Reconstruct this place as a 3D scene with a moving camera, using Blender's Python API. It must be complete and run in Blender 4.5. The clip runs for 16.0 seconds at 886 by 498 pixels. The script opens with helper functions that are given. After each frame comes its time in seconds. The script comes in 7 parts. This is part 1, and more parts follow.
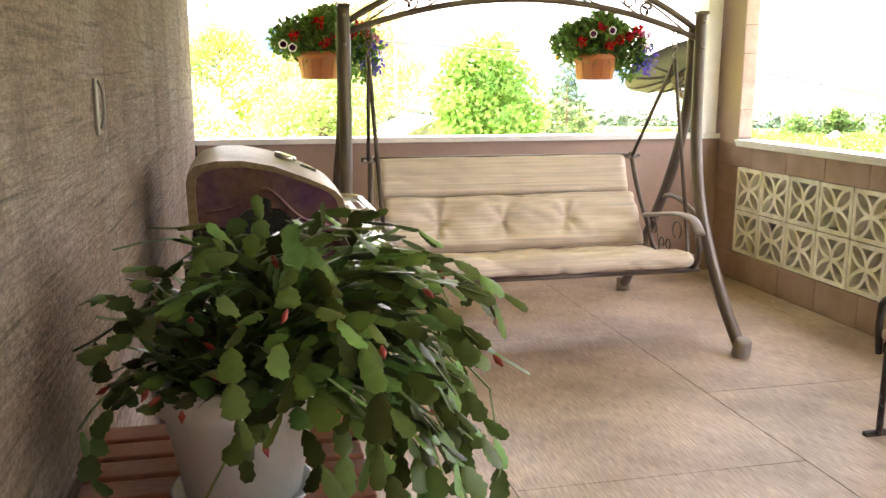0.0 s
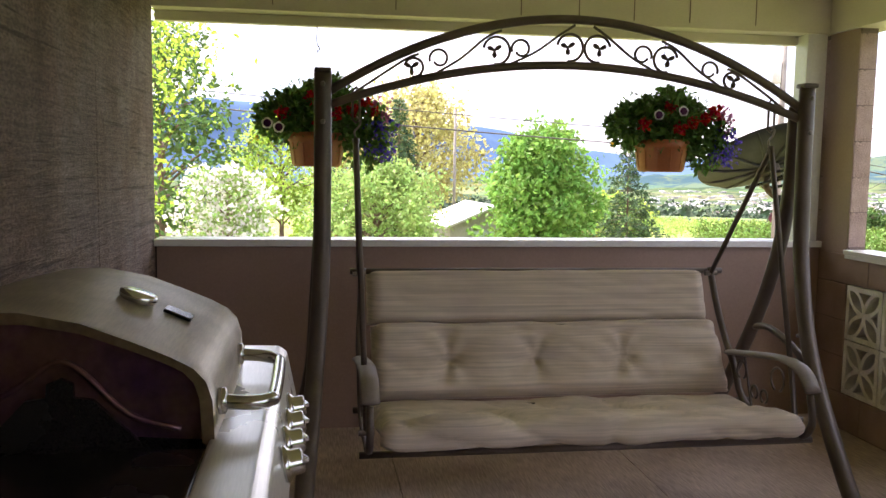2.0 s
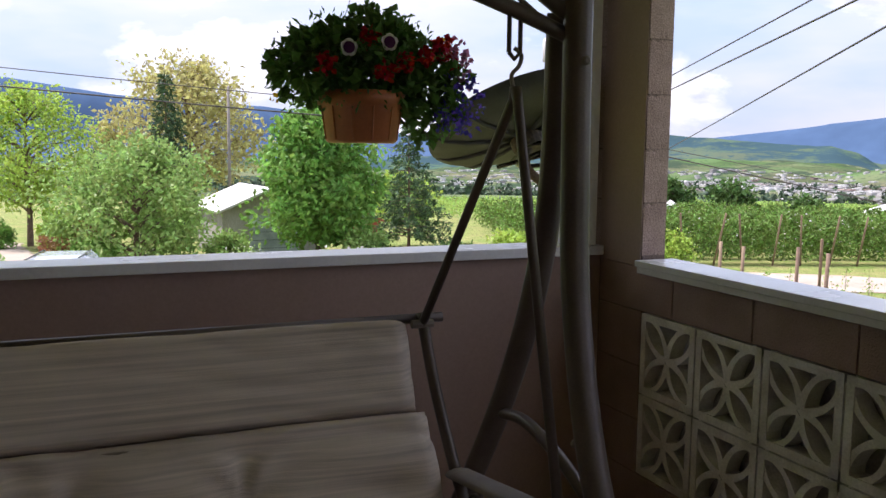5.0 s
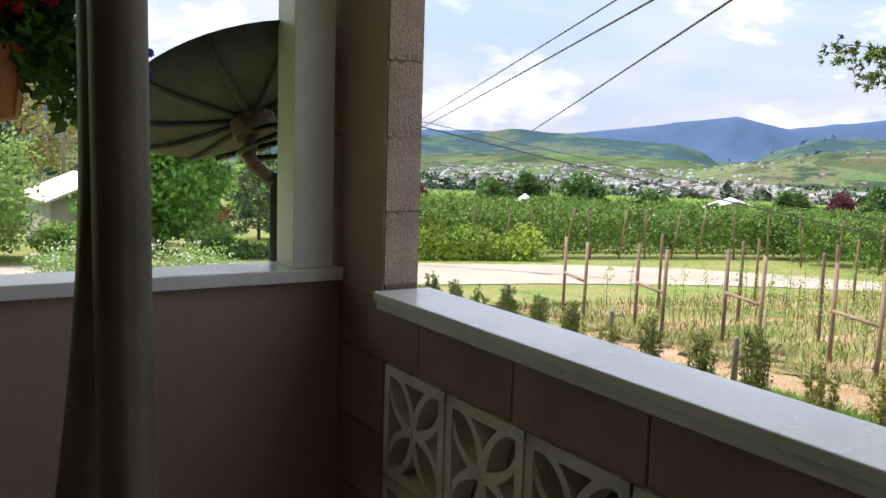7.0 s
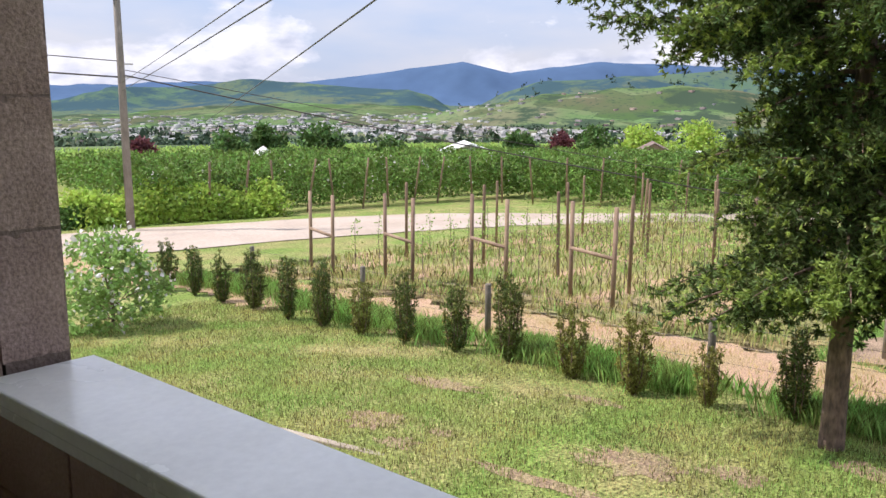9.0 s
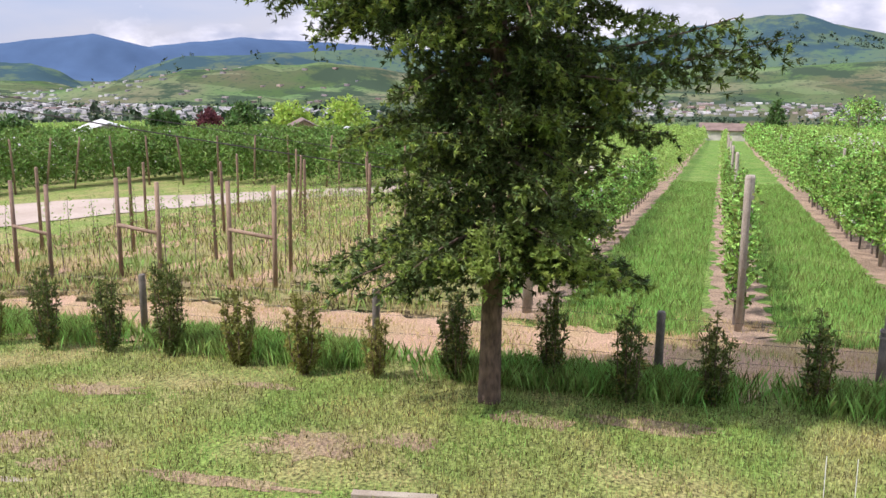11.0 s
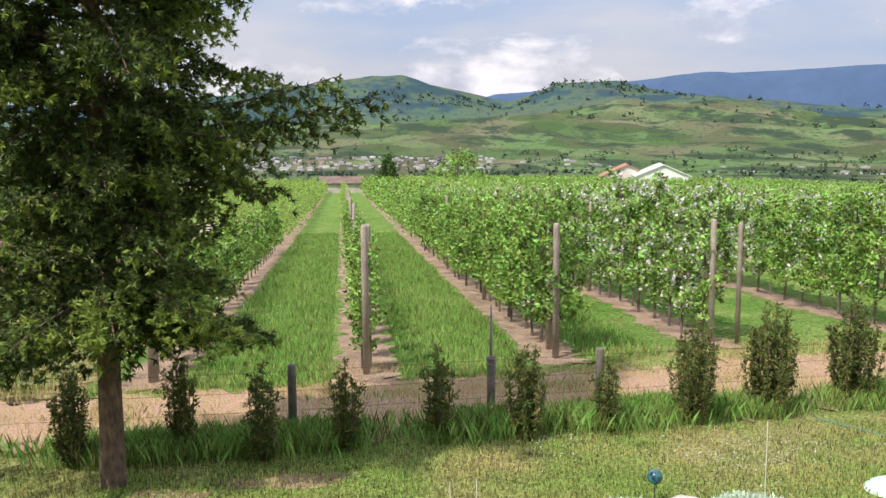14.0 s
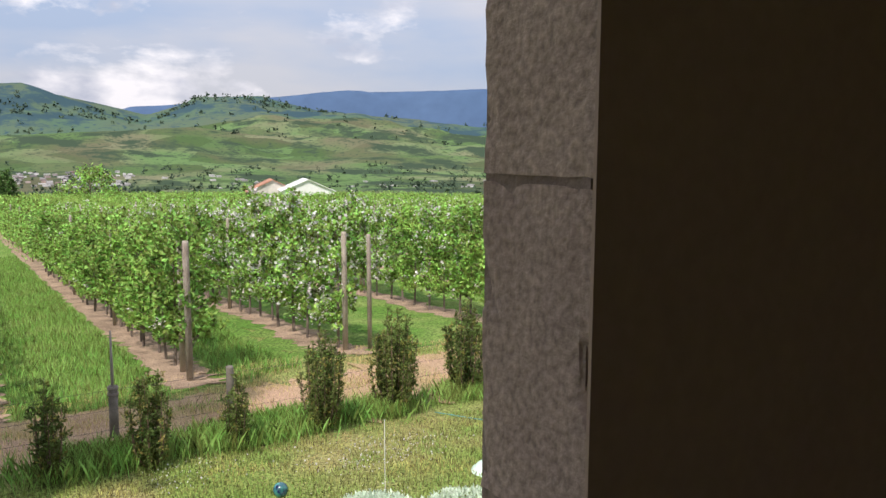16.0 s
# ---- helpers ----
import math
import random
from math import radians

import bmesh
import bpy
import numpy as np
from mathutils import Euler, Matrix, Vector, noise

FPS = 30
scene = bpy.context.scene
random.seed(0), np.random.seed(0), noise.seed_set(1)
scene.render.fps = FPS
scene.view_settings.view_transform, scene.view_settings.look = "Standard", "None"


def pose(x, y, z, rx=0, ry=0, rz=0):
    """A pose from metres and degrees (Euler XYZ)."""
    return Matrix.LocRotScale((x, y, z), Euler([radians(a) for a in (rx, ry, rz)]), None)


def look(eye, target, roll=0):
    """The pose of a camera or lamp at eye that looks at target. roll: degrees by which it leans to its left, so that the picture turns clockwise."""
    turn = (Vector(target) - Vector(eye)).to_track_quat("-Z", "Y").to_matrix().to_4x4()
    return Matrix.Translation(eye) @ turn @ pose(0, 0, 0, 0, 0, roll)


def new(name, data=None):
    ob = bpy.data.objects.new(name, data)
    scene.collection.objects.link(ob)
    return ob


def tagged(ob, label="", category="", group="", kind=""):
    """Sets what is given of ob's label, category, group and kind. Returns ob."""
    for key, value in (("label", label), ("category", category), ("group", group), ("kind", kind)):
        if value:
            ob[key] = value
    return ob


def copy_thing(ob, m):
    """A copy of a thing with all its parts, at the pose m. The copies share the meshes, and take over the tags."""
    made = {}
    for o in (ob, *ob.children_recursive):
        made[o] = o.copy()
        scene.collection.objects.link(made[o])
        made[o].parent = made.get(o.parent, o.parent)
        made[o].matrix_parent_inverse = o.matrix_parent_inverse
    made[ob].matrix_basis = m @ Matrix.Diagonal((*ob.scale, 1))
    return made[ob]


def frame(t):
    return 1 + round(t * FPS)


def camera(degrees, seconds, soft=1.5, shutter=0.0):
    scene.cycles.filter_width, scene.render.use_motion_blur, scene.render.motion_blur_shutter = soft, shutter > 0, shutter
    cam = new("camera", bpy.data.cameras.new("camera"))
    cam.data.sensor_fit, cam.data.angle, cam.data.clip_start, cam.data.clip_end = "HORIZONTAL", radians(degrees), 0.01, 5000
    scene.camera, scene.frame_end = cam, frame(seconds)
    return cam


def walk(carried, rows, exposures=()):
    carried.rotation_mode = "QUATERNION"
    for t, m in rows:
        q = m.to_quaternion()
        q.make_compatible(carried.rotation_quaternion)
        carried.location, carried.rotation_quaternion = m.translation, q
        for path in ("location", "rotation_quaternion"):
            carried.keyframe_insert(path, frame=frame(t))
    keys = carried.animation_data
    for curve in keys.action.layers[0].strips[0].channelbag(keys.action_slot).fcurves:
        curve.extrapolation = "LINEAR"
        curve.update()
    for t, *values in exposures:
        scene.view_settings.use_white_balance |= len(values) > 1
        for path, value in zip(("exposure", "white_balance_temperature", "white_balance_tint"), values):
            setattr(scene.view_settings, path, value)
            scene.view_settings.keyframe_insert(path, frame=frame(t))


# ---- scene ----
cam = camera(54.6, 16.0)
METRES, EYE, TILT, LEAN, TURN = 6.2, 1.46, 0.0, 0.0, -12.8
ROWS = [
    (0.0, 0.0, 0.0, 0.0, 0.03, -11.21, -0.13),
    (0.3, 0.0037, 0.0250, 0.0004, 0.87, -8.85, -0.76),
    (0.5, 0.0061, 0.0416, 0.0006, 1.43, -8.57, -1.18),
    (1.0, 0.0197, 0.0864, 0.0067, 2.83, -6.43, -1.97),
    (1.5, 0.0224, 0.1509, 0.0047, 3.21, -4.98, -1.4),
    (2.0, 0.0326, 0.2094, 0.0019, 4.12, -5.55, -0.92),
    (2.5, 0.0421, 0.2668, 0.0015, 7.77, -6.31, -0.74),
    (3.0, 0.0494, 0.3244, 0.0002, 7.92, -6.51, -0.05),
    (3.5, 0.0718, 0.379, -0.0031, 5.19, -6.56, -0.7),
    (4.0, 0.0952, 0.4293, -0.0036, 0.06, -6.34, -1.22),
    (4.5, 0.1128, 0.4872, -0.0029, -7.22, -6.03, -0.74),
    (5.0, 0.1403, 0.53, -0.0038, -9.87, -6.64, -0.65),
    (7.5, 0.2729, 0.6971, -0.0047, -22.89, -7.31, -1.42),
    (8.0, 0.2929, 0.7375, -0.0019, -27.43, -8.05, -0.71),
    (10.5, 0.333, 0.8253, -0.0038, -52.51, -11.81, -0.37),
    (11.0, 0.34, 0.8285, -0.0036, -59.25, -11.5, -0.48),
    (11.5, 0.3415, 0.8257, -0.004, -65.1, -10.89, -0.68),
    (12.0, 0.3468, 0.8235, -0.0045, -72.38, -10.47, -0.7),
    (12.5, 0.3519, 0.8189, -0.0038, -79.29, -9.66, -0.47),
    (13.0, 0.351, 0.816, -0.004, -81.9, -8.72, -0.19),
    (13.5, 0.3538, 0.8163, -0.0048, -82.07, -8.09, 0.03),
    (14.0, 0.3534, 0.8158, -0.0035, -83.9, -7.71, 0.0),
    (14.5, 0.3534, 0.8117, -0.0021, -88.18, -7.27, -0.1),
    (15.0, 0.3528, 0.7998, -0.0039, -93.23, -6.36, -0.4),
    (15.5, 0.3528, 0.7843, -0.0021, -99.4, -6.26, -0.63),
    (16.0, 0.3490, 0.7628, -0.003, -107.06, -6.61, -0.43),
]
EXPOSURES = [(0.0, 3.75, 7500, 23), (0.3, 2.65, 7450, 23), (0.6, 2.2, 7400, 23), (1.2, 2.0, 6850, 24), (2.0, 1.85, 6750, 25), (3.5, 1.75, 6500, 25), (5.0, 0.68, 6250, 23),
             (7.5, 0.6, 6450, 15), (10.5, 0.27, 6200, 23), (12.0, 0.3, 6350, 21), (13.5, 0.25, 6550, 18), (15.0, -0.16, 6550, 17), (15.5, -0.24, 6550, 17), (16.0, 0.1, 6550, 17)]
walk(cam, [(t, pose(0, 0, EYE, TILT, LEAN, TURN) @ pose(METRES * x, METRES * y, METRES * z, 90 + pitch, roll, yaw))
           for t, x, y, z, yaw, pitch, roll in ROWS], EXPOSURES)

# ---- world and sun ----
SUN_EL, SUN_AZ = 55.0, -38.0  # degrees above the horizon; clockwise from +y
world = bpy.data.worlds.new("world")
scene.world = world
world.use_nodes = True
wn, wl = world.node_tree.nodes, world.node_tree.links
wn.clear()
w_out = wn.new("ShaderNodeOutputWorld")
w_bg = wn.new("ShaderNodeBackground")
w_sky = wn.new("ShaderNodeTexSky")
w_sky.sky_type = "NISHITA"
w_sky.sun_disc = False
w_sky.sun_elevation, w_sky.sun_rotation = radians(SUN_EL), radians(SUN_AZ)
w_co = wn.new("ShaderNodeTexCoord")
w_map = wn.new("ShaderNodeMapping")
w_map.inputs["Scale"].default_value = (2.0, 2.0, 7.5)
w_no = wn.new("ShaderNodeTexNoise")
w_no.inputs["Scale"].default_value = 1.25
w_no.inputs["Detail"].default_value = 5
w_no.inputs["Roughness"].default_value = 0.5
w_ramp = wn.new("ShaderNodeValToRGB")
w_ramp.color_ramp.elements[0].position, w_ramp.color_ramp.elements[1].position = 0.36, 0.56
w_ramp.color_ramp.elements[0].color = (3.7, 4.7, 6.2, 1)
w_ramp.color_ramp.elements[1].color = (5.4, 5.7, 6.2, 1)
w_map2 = wn.new("ShaderNodeMapping")
w_map2.inputs["Location"].default_value = (0.35, 1.7, 0.0)
w_map2.inputs["Scale"].default_value = (3.4, 3.4, 7.5)
w_no2 = wn.new("ShaderNodeTexNoise")
w_no2.inputs["Scale"].default_value = 1.6
w_no2.inputs["Detail"].default_value = 11
w_no2.inputs["Roughness"].default_value = 0.58
w_no2.inputs["Distortion"].default_value = 0.15
w_ramp2 = wn.new("ShaderNodeValToRGB")
w_ramp2.color_ramp.elements[0].position, w_ramp2.color_ramp.elements[1].position = 0.45, 0.55
w_no3 = wn.new("ShaderNodeTexNoise")
w_no3.inputs["Scale"].default_value = 4.5
w_no3.inputs["Detail"].default_value = 9
w_ramp3 = wn.new("ShaderNodeValToRGB")
w_ramp3.color_ramp.elements[0].position, w_ramp3.color_ramp.elements[1].position = 0.34, 0.60
w_ramp3.color_ramp.elements[0].color = (4.6, 5.05, 5.9, 1)
w_ramp3.color_ramp.elements[1].color = (8.6, 8.7, 8.8, 1)
w_mix = wn.new("ShaderNodeMix")
w_mix.data_type = "RGBA"
w_veil = wn.new("ShaderNodeMix")
w_veil.data_type = "RGBA"
w_veil.inputs["Factor"].default_value = 0.9
wl.new(w_co.outputs["Generated"], w_map.inputs["Vector"])
wl.new(w_co.outputs["Generated"], w_map2.inputs["Vector"])
wl.new(w_map.outputs[0], w_no.inputs["Vector"])
wl.new(w_map2.outputs[0], w_no2.inputs["Vector"])
wl.new(w_map2.outputs[0], w_no3.inputs["Vector"])
wl.new(w_no.outputs["Fac"], w_ramp.inputs[0])
w_sep = wn.new("ShaderNodeSeparateXYZ")
w_thin = wn.new("ShaderNodeMath")
w_thin.operation = "MULTIPLY_ADD"
w_thin.inputs[1].default_value = -0.42
wl.new(w_co.outputs["Generated"], w_sep.inputs[0])
wl.new(w_sep.outputs["Z"], w_thin.inputs[0])
wl.new(w_no2.outputs["Fac"], w_thin.inputs[2])
wl.new(w_thin.outputs[0], w_ramp2.inputs[0])
wl.new(w_no3.outputs["Fac"], w_ramp3.inputs[0])
wl.new(w_sky.outputs[0], w_veil.inputs["A"])
wl.new(w_ramp.outputs[0], w_veil.inputs["B"])
wl.new(w_ramp2.outputs[0], w_mix.inputs["Factor"])
wl.new(w_veil.outputs["Result"], w_mix.inputs["A"])
wl.new(w_ramp3.outputs[0], w_mix.inputs["B"])
wl.new(w_mix.outputs["Result"], w_bg.inputs["Color"])
w_bright = wn.new("ShaderNodeMath")
w_bright.operation = "MULTIPLY_ADD"
w_bright.use_clamp = True
w_bright.inputs[1].default_value, w_bright.inputs[2].default_value = 0.11, 0.098
wl.new(w_sep.outputs["Z"], w_bright.inputs[0])
wl.new(w_bright.outputs[0], w_bg.inputs["Strength"])
wl.new(w_bg.outputs[0], w_out.inputs[0])
sun = new("sun", bpy.data.lights.new("sun", "SUN"))
sun.data.energy, sun.data.angle, sun.data.color = 4.6, radians(1.0), (1.0, 0.95, 0.87)
_a, _e = radians(SUN_AZ), radians(SUN_EL)
sun.matrix_world = look((math.sin(_a) * math.cos(_e) * 50, math.cos(_a) * math.cos(_e) * 50, math.sin(_e) * 50), (0, 0, 0))


# ---- materials ----
def material(name, base, rough=0.7, metal=0.0, fine=40.0, coarse=3.0, vary=0.25, bump=0.2, bump_scale=None, stretch=(1, 1, 1),
             second=None, island=0.0, per_object=0.0, translucent=0.0, relief=0.01, coat=0.0, spec=0.5, wavy=0.0):
    """A surface with variation at two scales in world metres; second: a colour that coarse patches lean to."""
    m = bpy.data.materials.new(name)
    m.use_nodes = True
    n, l = m.node_tree.nodes, m.node_tree.links
    b = n["Principled BSDF"]
    b.inputs["Roughness"].default_value, b.inputs["Metallic"].default_value = rough, metal
    b.inputs["Specular IOR Level"].default_value = spec
    b.inputs["Coat Weight"].default_value = coat
    geo = n.new("ShaderNodeNewGeometry")
    mp = n.new("ShaderNodeMapping")
    mp.inputs["Scale"].default_value = stretch
    l.new(geo.outputs["Position"], mp.inputs["Vector"])
    nf, nc = n.new("ShaderNodeTexNoise"), n.new("ShaderNodeTexNoise")
    nf.inputs["Scale"].default_value, nc.inputs["Scale"].default_value = fine, coarse
    nf.inputs["Detail"].default_value = nc.inputs["Detail"].default_value = 6
    l.new(mp.outputs[0], nf.inputs["Vector"])
    nf.inputs["Distortion"].default_value = wavy
    l.new(geo.outputs["Position"], nc.inputs["Vector"])
    colour = n.new("ShaderNodeMix")
    colour.data_type = "RGBA"
    colour.inputs["A"].default_value = (*base, 1)
    colour.inputs["B"].default_value = (*(second or [c * 0.6 for c in base]), 1)
    rc = n.new("ShaderNodeMapRange")
    rc.inputs[1].default_value, rc.inputs[2].default_value = 0.38, 0.66
    l.new(nc.outputs["Fac"], rc.inputs[0])
    l.new(rc.outputs[0], colour.inputs["Factor"])
    hsv = n.new("ShaderNodeHueSaturation")
    l.new(colour.outputs["Result"], hsv.inputs["Color"])
    rf = n.new("ShaderNodeMapRange")
    rf.inputs[1].default_value, rf.inputs[2].default_value = 0.3, 0.7
    rf.inputs[3].default_value, rf.inputs[4].default_value = 1 - vary, 1 + vary
    l.new(nf.outputs["Fac"], rf.inputs[0])
    value = rf.outputs[0]
    if island or per_object:
        src = geo.outputs["Random Per Island"] if island else n.new("ShaderNodeObjectInfo").outputs["Random"]
        k = island or per_object
        ri = n.new("ShaderNodeMapRange")
        ri.inputs[3].default_value, ri.inputs[4].default_value = 1 - k, 1 + k
        l.new(src, ri.inputs[0])
        mul = n.new("ShaderNodeMath")
        mul.operation = "MULTIPLY"
        l.new(ri.outputs[0], mul.inputs[0])
        l.new(value, mul.inputs[1])
        value = mul.outputs[0]
        rh = n.new("ShaderNodeMapRange")
        rh.inputs[3].default_value, rh.inputs[4].default_value = 0.5 - 0.05 * k, 0.5 + 0.05 * k
        l.new(src, rh.inputs[0])
        l.new(rh.outputs[0], hsv.inputs["Hue"])
    l.new(value, hsv.inputs["Value"])
    l.new(hsv.outputs[0], b.inputs["Base Color"])
    rr = n.new("ShaderNodeMapRange")
    rr.inputs[3].default_value, rr.inputs[4].default_value = max(rough - 0.12, 0.02), min(rough + 0.12, 1)
    l.new(nc.outputs["Fac"], rr.inputs[0])
    l.new(rr.outputs[0], b.inputs["Roughness"])
    if bump:
        bp = n.new("ShaderNodeBump")
        bp.inputs["Strength"].default_value, bp.inputs["Distance"].default_value = bump, relief
        if bump_scale:
            nb = n.new("ShaderNodeTexNoise")
            nb.inputs["Scale"].default_value, nb.inputs["Detail"].default_value = bump_scale, 8
            l.new(mp.outputs[0], nb.inputs["Vector"])
            nb.inputs["Distortion"].default_value = wavy
            l.new(nb.outputs["Fac"], bp.inputs["Height"])
        else:
            l.new(nf.outputs["Fac"], bp.inputs["Height"])
        l.new(bp.outputs[0], b.inputs["Normal"])
    if translucent:
        tr = n.new("ShaderNodeBsdfTranslucent")
        l.new(hsv.outputs[0], tr.inputs["Color"])
        mx = n.new("ShaderNodeMixShader")
        mx.inputs[0].default_value = translucent
        l.new(b.outputs[0], mx.inputs[1])
        l.new(tr.outputs[0], mx.inputs[2])
        l.new(mx.outputs[0], n["Material Output"].inputs[0])
    return m


def leaf(name, base, second=None, island=0.35, translucent=0.35, rough=0.5):
    lift = 1.62 if max(base) < 0.5 else 1.0
    base, second = [c * lift for c in base], [c * lift for c in (second or [c * 0.75 for c in base])]
    return material(name, base, rough, fine=60, coarse=1.2, vary=0.12, bump=0, second=second, island=island, spec=0.18,
                    translucent=translucent)


def siding():
    """Rough-sawn plywood: fine horizontal saw lines, thin dark cracks, vertical stains and worn patches."""
    m = bpy.data.materials.new("rough_sawn_siding")
    m.use_nodes = True
    n, l = m.node_tree.nodes, m.node_tree.links
    b = n["Principled BSDF"]
    b.inputs["Roughness"].default_value, b.inputs["Specular IOR Level"].default_value = 0.85, 0.25
    tc = n.new("ShaderNodeTexCoord")

    def noise(stretch, scale, detail, rough, distort, lo, hi, out_lo, out_hi):
        mp = n.new("ShaderNodeMapping")
        mp.inputs["Scale"].default_value = stretch
        l.new(tc.outputs["Object"], mp.inputs["Vector"])
        t = n.new("ShaderNodeTexNoise")
        t.inputs["Scale"].default_value, t.inputs["Detail"].default_value = scale, detail
        t.inputs["Roughness"].default_value, t.inputs["Distortion"].default_value = rough, distort
        l.new(mp.outputs[0], t.inputs["Vector"])
        r = n.new("ShaderNodeMapRange")
        for k, v in enumerate((lo, hi, out_lo, out_hi)):
            r.inputs[k + 1].default_value = v
        l.new(t.outputs["Fac"], r.inputs[0])
        return r.outputs[0]

    def math_node(op, a, c):
        q = n.new("ShaderNodeMath")
        q.operation = op
        l.new(a, q.inputs[0])
        l.new(c, q.inputs[1])
        return q.outputs[0]

    cracks = noise((1, 0.05, 1.3), 26, 5, 0.62, 0.3, 0.34, 0.43, 0.55, 1.0)
    lines = noise((1, 0.10, 1.6), 48, 6, 0.7, 0.3, 0.3, 0.7, 0.62, 1.28)
    grain = noise((1, 0.5, 1), 95, 4, 0.65, 0.0, 0.3, 0.7, 0.62, 1.38)
    stains = noise((1, 1.0, 0.16), 5, 5, 0.6, 0.2, 0.35, 0.65, 0.82, 1.12)
    worn = noise((1, 1.0, 0.8), 1.6, 6, 0.65, 0.3, 0.40, 0.62, 0.0, 1.0)
    value = math_node("MULTIPLY", math_node("MULTIPLY", cracks, lines), math_node("MULTIPLY", grain, stains))
    mix = n.new("ShaderNodeMix")
    mix.data_type = "RGBA"
    mix.inputs["A"].default_value, mix.inputs["B"].default_value = (0.26, 0.18, 0.135, 1), (0.33, 0.262, 0.218, 1)
    l.new(worn, mix.inputs["Factor"])
    hsv = n.new("ShaderNodeHueSaturation")
    l.new(mix.outputs["Result"], hsv.inputs["Color"])
    l.new(value, hsv.inputs["Value"])
    l.new(hsv.outputs[0], b.inputs["Base Color"])
    bp = n.new("ShaderNodeBump")
    bp.inputs["Strength"].default_value, bp.inputs["Distance"].default_value = 0.9, 0.010
    l.new(value, bp.inputs["Height"])
    l.new(bp.outputs[0], b.inputs["Normal"])
    return m


def hillside(name, grass, dry, wood, scale, share, fields=0.0):
    """Open slopes: grass with dry patches, scrub in ragged patches and, lower down, a patchwork of fields."""
    m = bpy.data.materials.new(name)
    m.use_nodes = True
    n, l = m.node_tree.nodes, m.node_tree.links
    b = n["Principled BSDF"]
    b.inputs["Roughness"].default_value, b.inputs["Specular IOR Level"].default_value = 1.0, 0.0
    geo = n.new("ShaderNodeNewGeometry")

    def patches(stretch, size, detail, rough, lo, hi):
        mp = n.new("ShaderNodeMapping")
        mp.inputs["Scale"].default_value = stretch
        l.new(geo.outputs["Position"], mp.inputs["Vector"])
        t = n.new("ShaderNodeTexNoise")
        t.inputs["Scale"].default_value, t.inputs["Detail"].default_value = 1 / size, detail
        t.inputs["Roughness"].default_value = rough
        l.new(mp.outputs[0], t.inputs["Vector"])
        r = n.new("ShaderNodeMapRange")
        r.inputs[1].default_value, r.inputs[2].default_value = lo, hi
        l.new(t.outputs["Fac"], r.inputs[0])
        return r.outputs[0]

    def blend(fac, a, c):
        q = n.new("ShaderNodeMix")
        q.data_type = "RGBA"
        l.new(fac, q.inputs["Factor"])
        for key, v in (("A", a), ("B", c)):
            if isinstance(v, tuple):
                q.inputs[key].default_value = (*v, 1)
            else:
                l.new(v, q.inputs[key])
        return q.outputs["Result"]

    col = blend(patches((1, 1, 2), scale * 1.6, 6, 0.55, 0.42, 0.62), grass, dry)
    if fields:
        v = n.new("ShaderNodeTexVoronoi")
        v.inputs["Scale"].default_value = 1 / fields
        l.new(geo.outputs["Position"], v.inputs["Vector"])
        hsv = n.new("ShaderNodeHueSaturation")
        r = n.new("ShaderNodeMapRange")
        r.inputs[3].default_value, r.inputs[4].default_value = 0.72, 1.35
        sep = n.new("ShaderNodeSeparateColor")
        l.new(v.outputs["Color"], sep.inputs[0])
        l.new(sep.outputs[0], r.inputs[0])
        l.new(r.outputs[0], hsv.inputs["Value"])
        l.new(col, hsv.inputs["Color"])
        col = hsv.outputs[0]
    big = patches((1, 1, 1.5), scale, 10, 0.7, share, share + 0.06)
    col = blend(big, wood, col)
    dots = patches((1, 1, 1), scale * 0.07, 3, 0.6, 0.36, 0.42)
    col = blend(dots, wood, col)
    l.new(col, b.inputs["Base Color"])
    return m


M_WALL = siding()
M_BROWN = material("brown_wall_paint", (0.37, 0.255, 0.205), 0.62, fine=90, coarse=1.5, vary=0.06, bump=0.15, second=(0.33, 0.225, 0.18), relief=0.003)
M_BLOCKPAINT = material("painted_block", (0.37, 0.255, 0.205), 0.72, fine=150, coarse=5, vary=0.12, bump=0.6, second=(0.28, 0.19, 0.152), relief=0.006, per_object=0.06)
M_BLOCKRAW = material("pinkish_block", (0.40, 0.29, 0.245), 0.95, fine=170, coarse=14, vary=0.35, bump=0.45, second=(0.33, 0.235, 0.2), relief=0.008, per_object=0.06)
M_MORTAR = material("mortar", (0.26, 0.19, 0.16), 0.95, fine=120, vary=0.2, bump=0.6)
M_FLOOR = material("worn_taupe_deck_paint", (0.47, 0.365, 0.295), 0.46, fine=16, coarse=1.7, vary=0.34, bump=0.5, bump_scale=22, stretch=(9, 0.7, 1),
                   second=(0.29, 0.215, 0.17), relief=0.004, per_object=0.05)
M_SUBFLOOR = material("dark_joint", (0.05, 0.04, 0.035), 0.9)
M_CREAM = material("cream_paint", (0.74, 0.69, 0.56), 0.5, fine=60, coarse=2, vary=0.05, bump=0.15, second=(0.66, 0.60, 0.47), relief=0.003, stretch=(1, 6, 6))
M_WHITE = material("white_paint", (0.84, 0.835, 0.81), 0.25, fine=70, coarse=4, vary=0.04, bump=0.12, second=(0.74, 0.73, 0.70), relief=0.003)
M_BREEZE = material("white_screen_block", (0.80, 0.78, 0.71), 0.7, fine=120, coarse=8, vary=0.1, bump=0.6, second=(0.62, 0.58, 0.50), relief=0.004, per_object=0.08)
